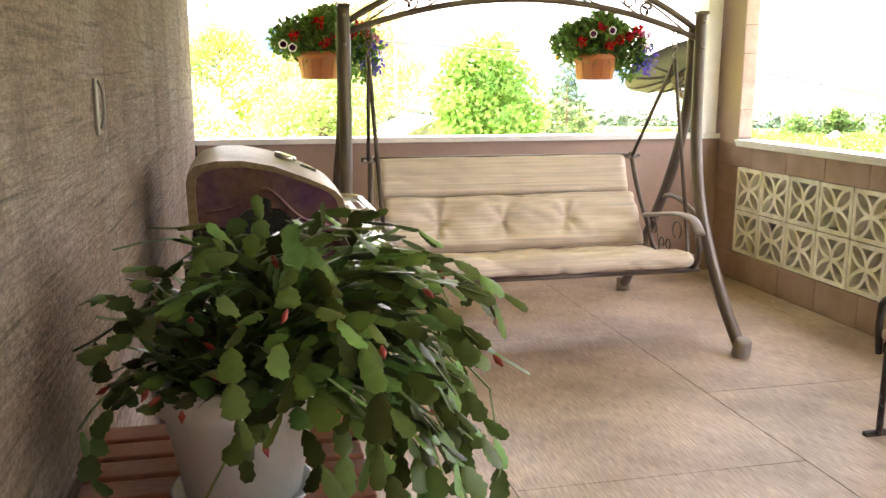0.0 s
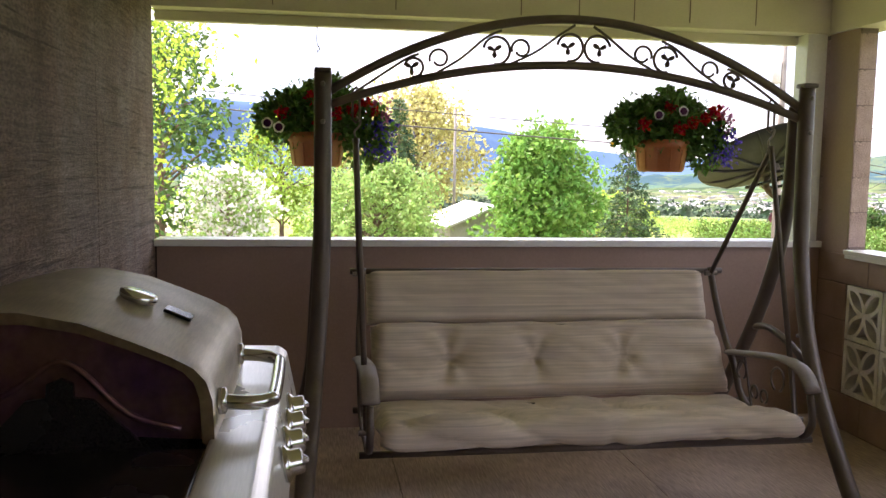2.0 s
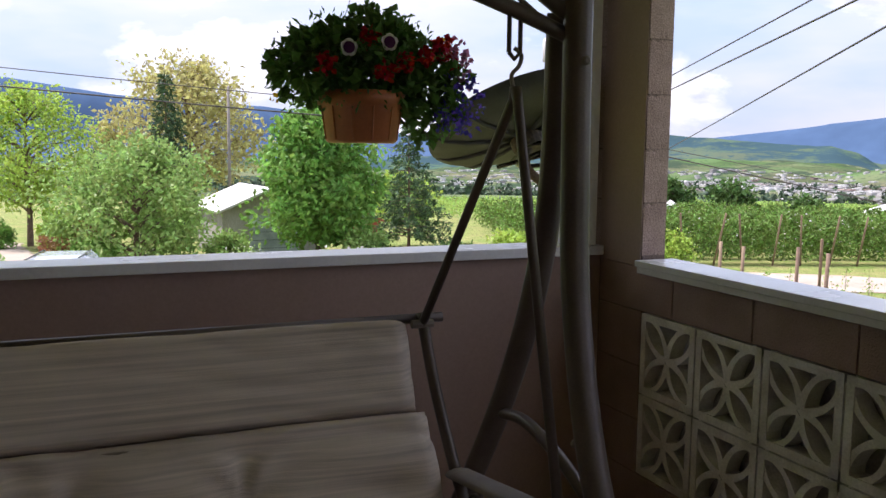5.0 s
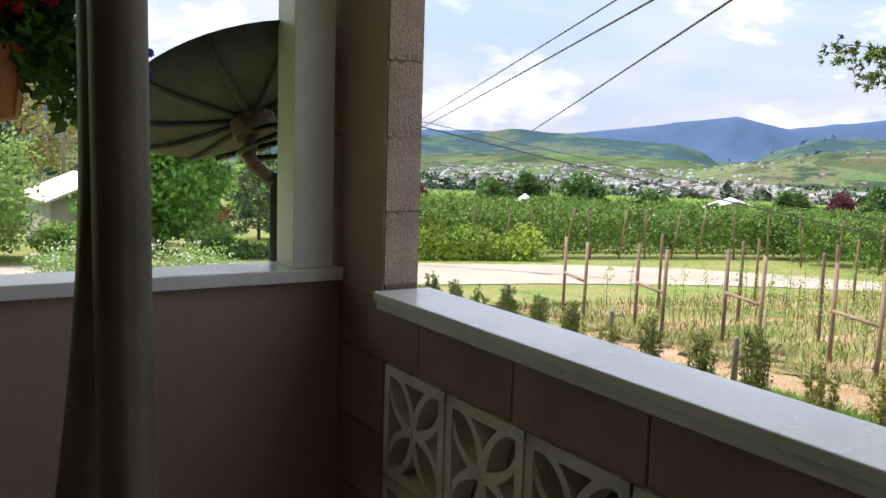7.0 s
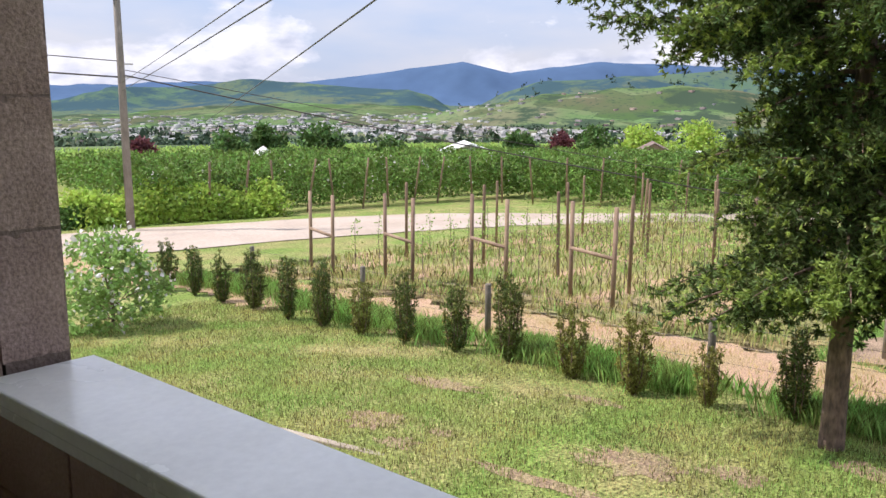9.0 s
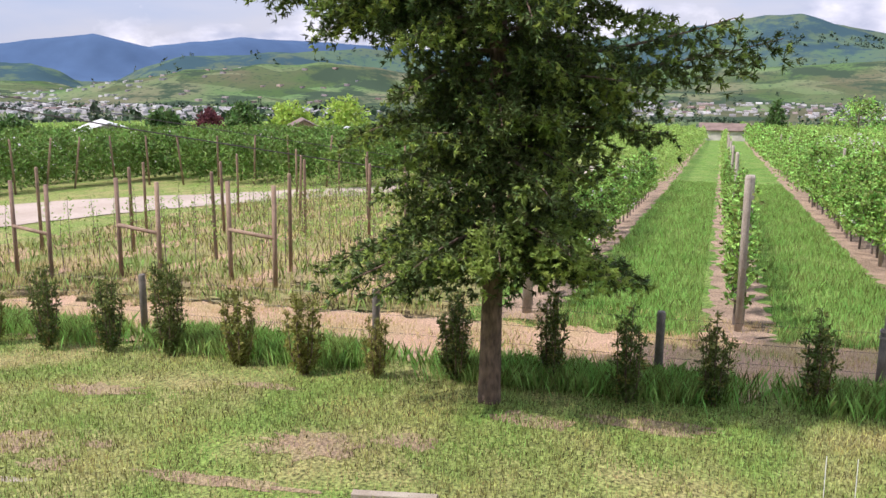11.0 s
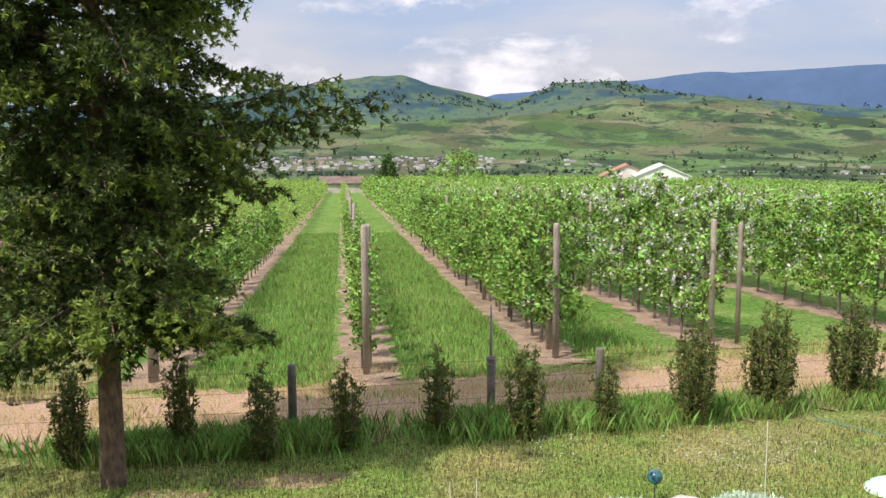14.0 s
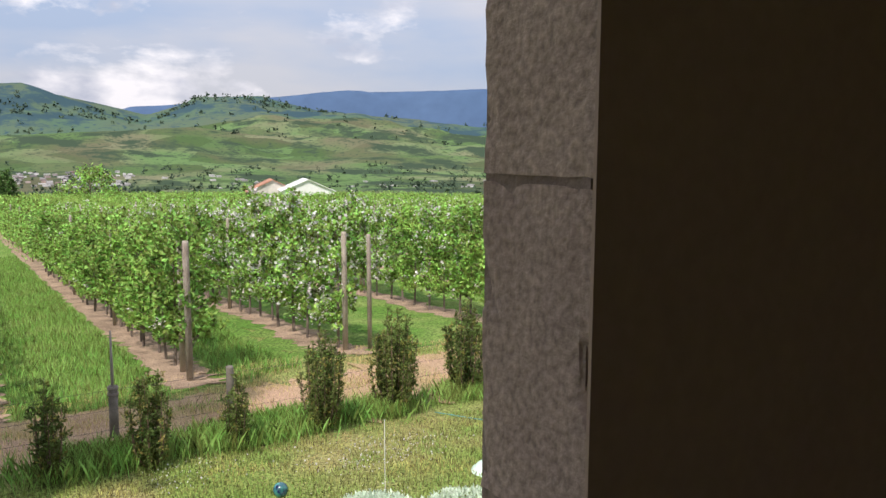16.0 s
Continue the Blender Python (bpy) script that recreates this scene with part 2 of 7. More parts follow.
M_LAWN = material("lawn", (0.155, 0.22, 0.05), 0.95, fine=26, coarse=0.7, vary=0.9, bump=0.8, bump_scale=60, second=(0.27, 0.245, 0.10), relief=0.03, spec=0.1)
M_FARLAND = hillside("valley_land", (0.082, 0.136, 0.054), (0.122, 0.124, 0.074), (0.043, 0.066, 0.042), 150.0, 0.44, 110.0)
M_DIRT = material("bare_soil", (0.41, 0.275, 0.18), 0.95, fine=38, coarse=1.1, vary=0.5, bump=1.0, bump_scale=40, second=(0.33, 0.25, 0.125), relief=0.03, spec=0.1)
M_STRIP = material("mulched_strip", (0.40, 0.29, 0.20), 0.95, fine=36, coarse=1.8, vary=0.5, bump=1.0, bump_scale=45, second=(0.24, 0.175, 0.12), relief=0.04, spec=0.1)
M_ALLEY = material("orchard_grass", (0.105, 0.21, 0.036), 0.95, fine=14, coarse=0.8, vary=0.65, bump=1.0, bump_scale=50, second=(0.19, 0.26, 0.07), relief=0.04, spec=0.1)
M_ROAD = material("pale_dirt_road", (0.40, 0.335, 0.275), 0.95, fine=8, coarse=0.4, vary=0.12, bump=0.4, second=(0.34, 0.28, 0.22), spec=0.1)
M_POSTWOOD = material("weathered_post", (0.42, 0.365, 0.295), 0.85, fine=40, coarse=4, vary=0.3, bump=0.6, stretch=(5, 5, 0.5), second=(0.32, 0.27, 0.21), per_object=0.15)
M_BARK = material("bark", (0.125, 0.082, 0.058), 0.9, fine=26, coarse=4, vary=0.5, bump=1.0, stretch=(1, 1, 0.35), second=(0.20, 0.13, 0.09), relief=0.03)


# ---- helpers ----
def obj(name, bm, mat, label="", category="", kind="", group="", smooth=False):
    me = bpy.data.meshes.new(name)
    bm.to_mesh(me)
    bm.free()
    if smooth:
        for p in me.polygons:
            p.use_smooth = True
    me.materials.append(mat)
    return tagged(new(name, me), label, category, group, kind)


def part(name, bm, mat, parent, label="", smooth=False):
    ob = obj(name, bm, mat, label, smooth=smooth)
    ob.parent = parent
    return ob


def thing(name, at, label, category, group="", kind="", turn=0):
    e = new(name)
    e.empty_display_size = 0.1
    e.matrix_world = pose(*at, 0, 0, turn)
    return tagged(e, label, category, group, kind)


def mesh_of(name, verts, faces, mat, parent=None, smooth=False, **tags):
    me = bpy.data.meshes.new(name)
    verts, faces = np.asarray(verts, dtype=np.float32), np.asarray(faces, dtype=np.int32)
    k = faces.shape[1]
    me.vertices.add(len(verts))
    me.vertices.foreach_set("co", verts.ravel())
    me.loops.add(faces.size)
    me.loops.foreach_set("vertex_index", faces.ravel())
    me.polygons.add(len(faces))
    me.polygons.foreach_set("loop_start", np.arange(0, faces.size, k, dtype=np.int32))
    me.polygons.foreach_set("use_smooth", np.full(len(faces), smooth))
    me.update(calc_edges=True)
    me.materials.append(mat)
    ob = new(name, me)
    ob.parent = parent
    return tagged(ob, **tags) if tags else ob


def box(bm, x0, x1, y0, y1, z0, z1, bevel=0.0, m=None):
    c = Matrix.Translation(((x0 + x1) / 2, (y0 + y1) / 2, (z0 + z1) / 2)) @ Matrix.Diagonal((x1 - x0, y1 - y0, z1 - z0, 1))
    r = bmesh.ops.create_cube(bm, size=1, matrix=(m @ c if m else c))
    if bevel:
        edges = list({e for v in r["verts"] for e in v.link_edges})
        bmesh.ops.bevel(bm, geom=edges, offset=bevel, segments=2, affect="EDGES", profile=0.5)
    return bm


def tube(bm, pts, radius, sides=8, flat=1.0, caps=True, up=(0, 0, 1)):
    """A tube along pts; radius a number or one per point; flat squashes it along its second axis."""
    pts = [Vector(p) for p in pts]
    rad = radius if isinstance(radius, (list, tuple)) else [radius] * len(pts)
    rings, side = [], None
    for i, p in enumerate(pts):
        d = (pts[min(i + 1, len(pts) - 1)] - pts[max(i - 1, 0)]).normalized()
        if side is None:
            side = d.cross(Vector(up))
            if side.length < 1e-3:
                side = d.cross(Vector((1, 0, 0)))
        side = (side - d * side.dot(d)).normalized()
        other = d.cross(side)
        rings.append([bm.verts.new(p + (side * math.cos(a) + other * math.sin(a) * flat) * rad[i])
                      for a in (2 * math.pi * k / sides for k in range(sides))])
    for a, b in zip(rings, rings[1:]):
        for k in range(sides):
            bm.faces.new((a[k], a[(k + 1) % sides], b[(k + 1) % sides], b[k]))
    if caps:
        bm.faces.new(rings[0][::-1])
        bm.faces.new(rings[-1])
    return bm


def curve(pts, n=24):
    """Points of a smooth curve through pts (Catmull-Rom)."""
    p = [Vector(q) for q in pts]
    p = [2 * p[0] - p[1], *p, 2 * p[-1] - p[-2]]
    out = []
    for i in range(1, len(p) - 2):
        for k in range(max(n // (len(p) - 3), 2)):
            t = k / max(n // (len(p) - 3), 2)
            a, b, c, d = p[i - 1:i + 3]
            out.append(0.5 * ((2 * b) + (c - a) * t + (2 * a - 5 * b + 4 * c - d) * t * t + (3 * b - a - 3 * c + d) * t ** 3))
    return out + [p[-2]]


def lathe(bm, profile, sides=24, m=None):
    """A turned body: profile is a list of (radius, height)."""
    rings = []
    for r, z in profile:
        ring = []
        for k in range(sides):
            a = 2 * math.pi * k / sides
            v = Vector((r * math.cos(a), r * math.sin(a), z))
            ring.append(bm.verts.new(m @ v if m else v))
        rings.append(ring)
    for a, b in zip(rings, rings[1:]):
        for k in range(sides):
            bm.faces.new((a[k], a[(k + 1) % sides], b[(k + 1) % sides], b[k]))
    bm.faces.new(rings[0][::-1])
    bm.faces.new(rings[-1])
    return bm


B = bmesh.new

# ---- the balcony: floor, walls, roof ----
X0, X1, Y1, YS = -0.34, 3.50, 5.95, -2.6   # inner faces
CEIL, BEAM = 2.58, 2.24
DOWN = -1.9
floor = obj("floor", box(B(), X0 - 0.2, X1 + 0.1, YS - 0.2, Y1 + 0.1, -0.22, -0.012), M_SUBFLOOR, "worn taupe painted plywood deck floor", "floor", "structure")
# the ceiling runs on unseen to north and west, added to block the sun
ceiling = obj("ceiling", box(B(), X0 - 3.2, X1 + 0.3, YS - 0.3, Y1 + 1.15, CEIL, CEIL + 0.14), M_CREAM, "cream painted board ceiling with an added sun-blocking overhang", "ceiling", "structure")
wall_west = obj("wall_west", box(B(), X0 - 0.16, X0 - 0.012, YS - 0.2, Y1 + 0.02, DOWN, CEIL), M_SUBFLOOR, "grey brown rough-sawn wood siding wall", "wall", "structure")
# unseen wall behind the view, added to shut out light from the south
wall_south = obj("wall_south", box(B(), X0 - 0.16, X1 + 0.2, YS - 0.2, YS, DOWN, CEIL), M_BROWN, "plain brown painted wall, added unseen to shut out southern light", "wall", "structure")
# siding sheets on the west wall, with narrow upright joints
y = Y1 + 0.02
while y > YS:
    part("siding_sheet", box(B(), X0 - 0.0121, X0, max(y - 1.22, YS) + 0.003, y - (0.003 if y < Y1 else 0), 0.0, CEIL), M_WALL, wall_west)
    y -= 1.22
# north parapet with a thin white cap
wall_north = obj("wall_north", box(B(), X0, X1, Y1, Y1 + 0.12, DOWN, 1.02), M_BROWN, "low brown painted parapet wall", "wall", "structure")
part("cap", box(B(), X0, X1 - 0.002, Y1 - 0.03, Y1 + 0.16, 1.022, 1.06, 0.004), M_WHITE, wall_north, "thin white painted cap")
part("batten", box(B(), X0 + 0.003, X0 + 0.012, Y1 - 0.006, Y1 - 0.001, 0, 1.02), M_SUBFLOOR, wall_north)
# beams over the openings
beam_north = obj("beam_north", box(B(), X0, X1 + 0.02, Y1 - 0.03, Y1 + 0.10, BEAM + 0.03, CEIL - 0.002, 0.004), M_CREAM, "cream painted beam over the opening", "beam", "structure")
part("stop_strip", box(B(), X0, X1 - 0.12, Y1 + 0.10, Y1 + 0.16, BEAM - 0.02, BEAM + 0.06), M_CREAM, beam_north)
for x in (0.28, 0.93, 1.62, 1.95, 2.27, 2.6, 3.0):
    part("board_joint", box(B(), x, x + 0.005, Y1 - 0.0335, Y1 - 0.0305, BEAM + 0.06, CEIL - 0.01), M_MORTAR, beam_north)
beam_east = obj("beam_east", box(B(), X1 - 0.03, X1 + 0.20, YS, Y1 - 0.032, BEAM + 0.03, CEIL - 0.002, 0.004), M_CREAM, "cream painted beam over the side opening", "beam", "structure")
beam_west = obj("beam_west", box(B(), X0 + 0.001, X0 + 0.05, YS, Y1 - 0.032, BEAM + 0.11, CEIL - 0.002, 0.004), M_CREAM, "cream painted trim board under the ceiling", "trim", "structure")
# white corner post on the north cap
white_post = tagged(obj("corner_post", box(B(), 3.345, 3.47, Y1 - 0.012, Y1 + 0.118, 1.06, BEAM + 0.03, 0.004), M_WHITE), "square white painted post on the parapet cap", "post", "", "structure")
# east wall of concrete blocks
PIL0, PIL1 = 5.668, Y1            # corner pier
OPEN0 = 3.85                     # where the opening ends
EX1 = X1 + 0.11
wall_east = obj("wall_east", box(B(), X1 + 0.012, EX1 - 0.012, YS, Y1 + 0.10, DOWN, 0.0), M_MORTAR, "brown painted concrete block parapet", "wall", "structure")
part("core", box(B(), X1 + 0.005, EX1 - 0.005, PIL0 + 0.005, Y1 + 0.10, 0.21, BEAM + 0.03), M_MORTAR, wall_east)
part("core", box(B(), X1 + 0.005, EX1 - 0.005, 2.65, OPEN0 - 0.005, 0.0, BEAM + 0.03), M_MORTAR, wall_east)
part("core", box(B(), X1 + 0.012, EX1 - 0.012, OPEN0 - 0.012, PIL0 + 0.012, 0.835, 0.985), M_MORTAR, wall_east)
_blocks = {}


def chipped(w, h, seed):
    """A raw concrete block with an uneven face and broken arrises."""
    bm = box(B(), 0.0, 0.104, 0.002, w - 0.002, 0.002, h - 0.002)
    bmesh.ops.subdivide_edges(bm, edges=bm.edges[:], cuts=11, use_grid_fill=True)
    off = Vector((seed * 3.7, seed * 1.3, 0))
    for v in bm.verts:
        c = v.co
        near = sorted((min(c.x, 0.104 - c.x), min(c.y - 0.002, w - 0.002 - c.y), min(c.z - 0.002, h - 0.002 - c.z)))
        chip = max(0.0, noise.noise(c * 34 + off) + 0.25 * noise.noise(c * 110 + off) - 0.02) * 0.011 * max(0.0, 1 - near[1] / 0.012)
        inward = Vector((0.052, w / 2, h / 2)) - c
        flat = Vector([q if abs(q) > 0.9 * lim else 0 for q, lim in zip(inward, (0.052, w / 2 - 0.002, h / 2 - 0.002))])
        if flat.length:
            v.co = c + flat.normalized() * (chip + 0.0008 * (1 + noise.noise(c * 140 + off)))
    return bm


def block(y0, y1, z0, z1, mat, parent):
    key = (round(y1 - y0, 3), round(z1 - z0, 3), mat.name)
    if key not in _blocks:
        if mat is M_BLOCKRAW:
            bm = chipped(y1 - y0, z1 - z0, len(_blocks))
        else:
            bm = box(B(), 0.0, 0.11, 0.002, y1 - y0 - 0.002, 0.002, z1 - z0 - 0.002, 0.004)
        me = bpy.data.meshes.new("block")
        bm.to_mesh(me)
        bm.free()
        me.materials.append(mat)
        _blocks[key] = me
    ob = new("block", _blocks[key])
    ob.parent = parent
    ob.location = (X1, y0, z0)
    return ob


for r in range(12):
    z0 = -0.195 + 0.2 * r
    top = min(z0 + 0.2, BEAM + 0.03)
    # corner pier: an inner painted part and the raw end block
    if z0 > 0.95:
        block(PIL0, PIL1 + 0.1, z0 + 0.04, z0 + 0.24 if z0 + 0.24 < BEAM + 0.03 else BEAM + 0.03, M_BLOCKRAW, wall_east)
    # long wall south of the opening
    y = OPEN0
    first = True
    while y > 2.66:
        w = 0.2 if (first and r % 2) else 0.4
        first = False
        if top - z0 > 0.05:
            block(max(y - w, 2.65), y, z0 + 0.02 if z0 > 0.0 else z0, min(top + 0.02, BEAM + 0.03), M_BLOCKRAW, wall_east)
        y -= w
# courses under and over the screen blocks
for z0, z1 in ((0.0, 0.205), (0.836, 1.007)):
    y, first = PIL1 - 0.0, True
    while y > OPEN0 + 0.01:
        w = 0.47 if first else 0.4
        first = False
        if w > 0.05:
            block(max(y - w, OPEN0), y, z0, z1, M_BLOCKPAINT, wall_east)
        y -= w
for z0, z1 in ((0.205, 0.415), (0.415, 0.625), (0.625, 0.836)):
    block(5.668, PIL1, z0, z1, M_BLOCKPAINT, wall_east)
part("east_skin", box(B(), X1 - 0.004, X1 + 0.001, PIL0 + 0.008, PIL1 - 0.002, 1.008, BEAM + 0.03), M_BROWN, wall_east, "brown painted inner face of the pier")
part("south_skin", box(B(), X1 - 0.003, X1 - 0.0005, 2.66, OPEN0 - 0.002, 0.0, BEAM + 0.03), M_BROWN, wall_east, "brown painted inner face of the wall")
# unseen stretch, kept low as an added opening that lets in side light
part("low_wall", box(B(), X1, EX1, YS, 2.645, DOWN, 0.5), M_BROWN, wall_east, "brown painted low wall under an added, unseen opening for light")
# white cap of the east parapet
cap_east = obj("cap_east", box(B(), X1 - 0.036, EX1 + 0.03, OPEN0 + 0.002, PIL0 - 0.002, 1.009, 1.033, 0.003), M_WHITE, "wide white painted wooden cap", "cap", "structure")
part("fascia", box(B(), X1 - 0.026, X1 - 0.002, OPEN0, PIL0 - 0.003, 0.984, 1.008, 0.003), M_WHITE, cap_east)
part("fascia", box(B(), EX1 + 0.002, EX1 + 0.02, OPEN0, PIL0 - 0.003, 0.97, 1.008, 0.003), M_WHITE, cap_east)


def screen_block():
    """A square screen block: a rim, and four open petals that run from a hub to the corners."""
    bm = B()
    s, d = 0.313, 0.062
    h = s / 2 - 0.0025
    for a in range(4):
        m = Matrix.Rotation(a * math.pi / 2, 4, "X")
        box(bm, 0, d, -h, h, h - 0.028, h, 0, m)
    reach = (h - 0.012) * math.sqrt(2)
    for a in range(4):
        m = Matrix.Rotation(a * math.pi / 2 + math.pi / 4, 4, "X")
        for sgn in (-1, 1):
            cells = []
            for k in range(11):
                t = k / 10
                u = 0.010 + t * (reach - 0.010)
                v = 0.008 + 0.033 * math.sin(math.pi * t) ** 0.8
                wd = 0.0125 + 0.003 * math.cos(2 * math.pi * t)
                cells.append([bm.verts.new(m @ Vector((xx, u, sgn * w))) for xx, w in ((0.004, v - wd), (0.004, v + wd), (d, v + wd), (d, v - wd))])
            for p, q in zip(cells, cells[1:]):
                for i in range(4):
                    bm.faces.new((p[i], p[(i + 1) % 4], q[(i + 1) % 4], q[i]))
            bm.faces.new(cells[0])
            bm.faces.new(cells[-1][::-1])
    lathe(bm, [(0.024, 0.0), (0.024, d - 0.012)], 10, pose(0.006, 0, 0, 0, 90, 0))
    bmesh.ops.recalc_face_normals(bm, faces=bm.faces)
    me = bpy.data.meshes.new("screen_block")
    bm.to_mesh(me)
    bm.free()
    me.materials.append(M_BREEZE)
    return me


SCREEN = screen_block()
for i in range(6):
    for j in range(2):
        ob = new("screen_block", SCREEN)
        ob.parent = wall_east
        ob.location = (X1 + 0.003, 5.665 - 0.158 - 0.316 * i, 0.363 + 0.315 * j)
M_BACK = material("grey_mesh_backing", (0.33, 0.32, 0.30), 0.9, fine=90, coarse=6, vary=0.25, bump=0.4, second=(0.22, 0.20, 0.18))
# end of the low wall below the opening, past the screen blocks
part("backing", box(B(), X1 + 0.068, EX1 - 0.001, OPEN0, 5.655, 0.205, 0.835), M_BACK, wall_east, "dull grey backing of the screen blocks")
# floor sheets
FY = [YS, 0.30, 2.74, 4.50, Y1]
for i in range(4):
    for j, (xa, xb) in enumerate(((X0, 0.89), (0.89, 2.08), (2.08, 3.30), (3.30, X1))):
        sh = 0.0 if j % 2 else 1.0
        ya, yb = FY[i] - (sh if i else 0), FY[i + 1] - (sh if i < 3 else 0)
        part("deck_sheet", box(B(), xa + 0.002, xb - 0.002, ya + 0.002, yb - 0.002, -0.011, 0.0, 0.0015), M_FLOOR, floor)

# ---- the land ----
HX, HY = 3.25, 4.5
PROFILE = ((0, 2.94), (8, 3.58), (15, 4.14), (30, 5.0), (50, 6.0), (150, 10.5), (250, 15), (350, 18), (700, 40), (1500, 62), (2500, 72), (5000, 72))
PR_R, PR_D = [a for a, _ in PROFILE], [b for _, b in PROFILE]
# the far skyline: azimuth from +y, clockwise, and height above the eye in degrees, at a distance in metres
RIDGES = (
    (4700, ((-180, 2.5), (-40, 3.0), (-10, 4.0), (-4, 3.9), (2, 3.1), (11, 2.6), (18, 1.2), (26, 0.6), (33, 0.9), (40, 0.9), (45, 1.5), (50.5, 2.15), (53.5, 1.45), (59, 2.15), (64, 2.0), (72, 1.5),
            (90, 1.5), (100, 2.4), (110, 3.4), (118, 3.8), (124, 4.0), (135, 3.6), (180, 2.5))),
    (3300, ((-180, 0.5), (20, -1.0), (30, 0.3), (37, 1.0), (42, 0.7), (47, 0.3), (49.5, -0.6), (51.5, -0.6), (53, 0.2), (55.5, 1.0), (60, 1.1), (70, 1.25), (76, 1.6), (84, 2.4), (90, 3.2), (94, 3.4), (98, 2.7),
            (101, 2.0), (104, 3.0), (108, 3.2), (112, 2.4), (118, 1.9), (125, 1.2), (140, 0.6), (180, 0.5))),
    (2300, ((-180, -1.2), (46, -1.5), (54, -0.3), (60, 0.4), (66, 0.5), (74, -0.4), (84, 0.3), (92, 0.6), (98, 0.9), (104, 1.3), (110, 0.5), (116, 0.5), (124, 0.2), (140, -0.5), (180, -1.2))),
)


def land(x, y):
    """The ground's height at a place (numbers or arrays)."""
    x, y = np.asarray(x, dtype=float), np.asarray(y, dtype=float)
    r = np.hypot(x - HX, y - HY)
    z = 1.46 - np.interp(r, PR_R, PR_D)
    z = z + 0.05 * np.sin(x * 0.9 + 1) * np.sin(y * 0.7) * np.clip((r - 6) / 10, 0, 1) * np.clip((34 - r) / 8, 0, 1) + 0.02 * np.sin(x * 2.3) * np.cos(y * 1.9) * np.clip((r - 4) / 6, 0, 1) * np.clip((30 - r) / 8, 0, 1)
    return z


def rolling(x, y, scale, seed):
    """Smooth unevenness between about -1 and 1: waves in many directions."""
    rng = np.random.default_rng(seed)
    out = 0
    for k in range(14):
        a, f = rng.uniform(0, 2 * np.pi), 2 ** rng.uniform(-1, 2.2)
        out = out + np.sin((x * np.cos(a) + y * np.sin(a)) * f / scale * 2 * np.pi + rng.uniform(0, 6.3)) / f ** 0.9
    return out / 3.2


def far_land(r, az):
    """Height of the valley and the hills by distance and azimuth (degrees)."""
    z = 1.46 - np.interp(r, PR_R, PR_D)
    x, y = r * np.sin(np.radians(az)), r * np.cos(np.radians(az))
    z = z + 5 * rolling(x, y, 900, 3) * np.clip((r - 300) / 800, 0, 1)
    for k, (dist, line) in enumerate(RIDGES):
        near = dist * (1 + 0.05 * rolling(x, y, 2600, 5 + k))
        top = near * np.tan(np.radians(np.interp(az, [a for a, _ in line], [b for _, b in line]))) + 1.46
        width = dist * (0.075, 0.20, 0.16)[k]
        u = (r - near) / width
        shape = np.where(u < 0, 1 / (1 + np.abs(u * 1.15) ** 2.6), np.exp(-u ** 2))
        base = 1.46 - np.interp(dist, PR_R, PR_D)
        rough = np.clip(np.abs(u) * 3, 0, 1) * shape * np.where(u < 0, (14, 20, 12)[k], 0) * (rolling(x, y, 620, 11 + k) + 0.4 * rolling(x, y, 230, 17 + k))
        z = np.maximum(z, base + (top - base) * shape + rough)
    return z


def ring_mesh(name, radii, steps, mat, **tags):
    az = np.linspace(-180, 180, steps, endpoint=False)
    rr, aa = np.meshgrid(radii, az, indexing="ij")
    x, y = HX + rr * np.sin(np.radians(aa)), HY + rr * np.cos(np.radians(aa))
    z = np.where(rr < 250, land(x, y), far_land(rr, aa))
    v = np.stack([x, y, z], -1).reshape(-1, 3)
    i, j = np.meshgrid(np.arange(len(radii) - 1), np.arange(steps), indexing="ij")
    a, b = i * steps + j, i * steps + (j + 1) % steps
    f = np.stack([a, b, b + steps, a + steps], -1).reshape(-1, 4)[:, ::-1]
    return mesh_of(name, v, f, mat, smooth=True, **tags)


NEAR_R = np.concatenate([[0.01], np.linspace(2, 30, 57), np.geomspace(31, 250, 50)])
FAR_R = np.concatenate([np.geomspace(250, 1500, 24), np.linspace(1560, 4900, 110)])
ground = ring_mesh("ground", NEAR_R, 720, M_LAWN, label="mown lawn falling away towards the orchard", category="ground", kind="structure")
# distance haze is put into the base colour: forest turned blue
M_MOUNTAIN = material("haze_blue_forested_mountain", (0.062, 0.104, 0.180), 1.0, fine=0.012, coarse=0.0009, vary=0.08, bump=0, second=(0.070, 0.114, 0.190), spec=0.0)
ring_mesh("backdrop_valley", np.concatenate([np.geomspace(250, 1500, 30), np.linspace(1560, 2760, 48)]), 900, M_FARLAND, label="green valley with grassy rolling hills", category="hills", kind="structure")
# blue-green of distance haze is mixed into these grass and wood colours
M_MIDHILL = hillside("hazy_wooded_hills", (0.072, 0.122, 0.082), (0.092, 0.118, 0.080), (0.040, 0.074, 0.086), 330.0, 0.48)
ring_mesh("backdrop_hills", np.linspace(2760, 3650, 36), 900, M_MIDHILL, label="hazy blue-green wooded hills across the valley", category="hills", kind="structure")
ring_mesh("backdrop_mountains", np.linspace(3650, 4900, 40), 900, M_MOUNTAIN, label="distant forested mountain range coloured blue with haze", category="mountains", kind="structure")


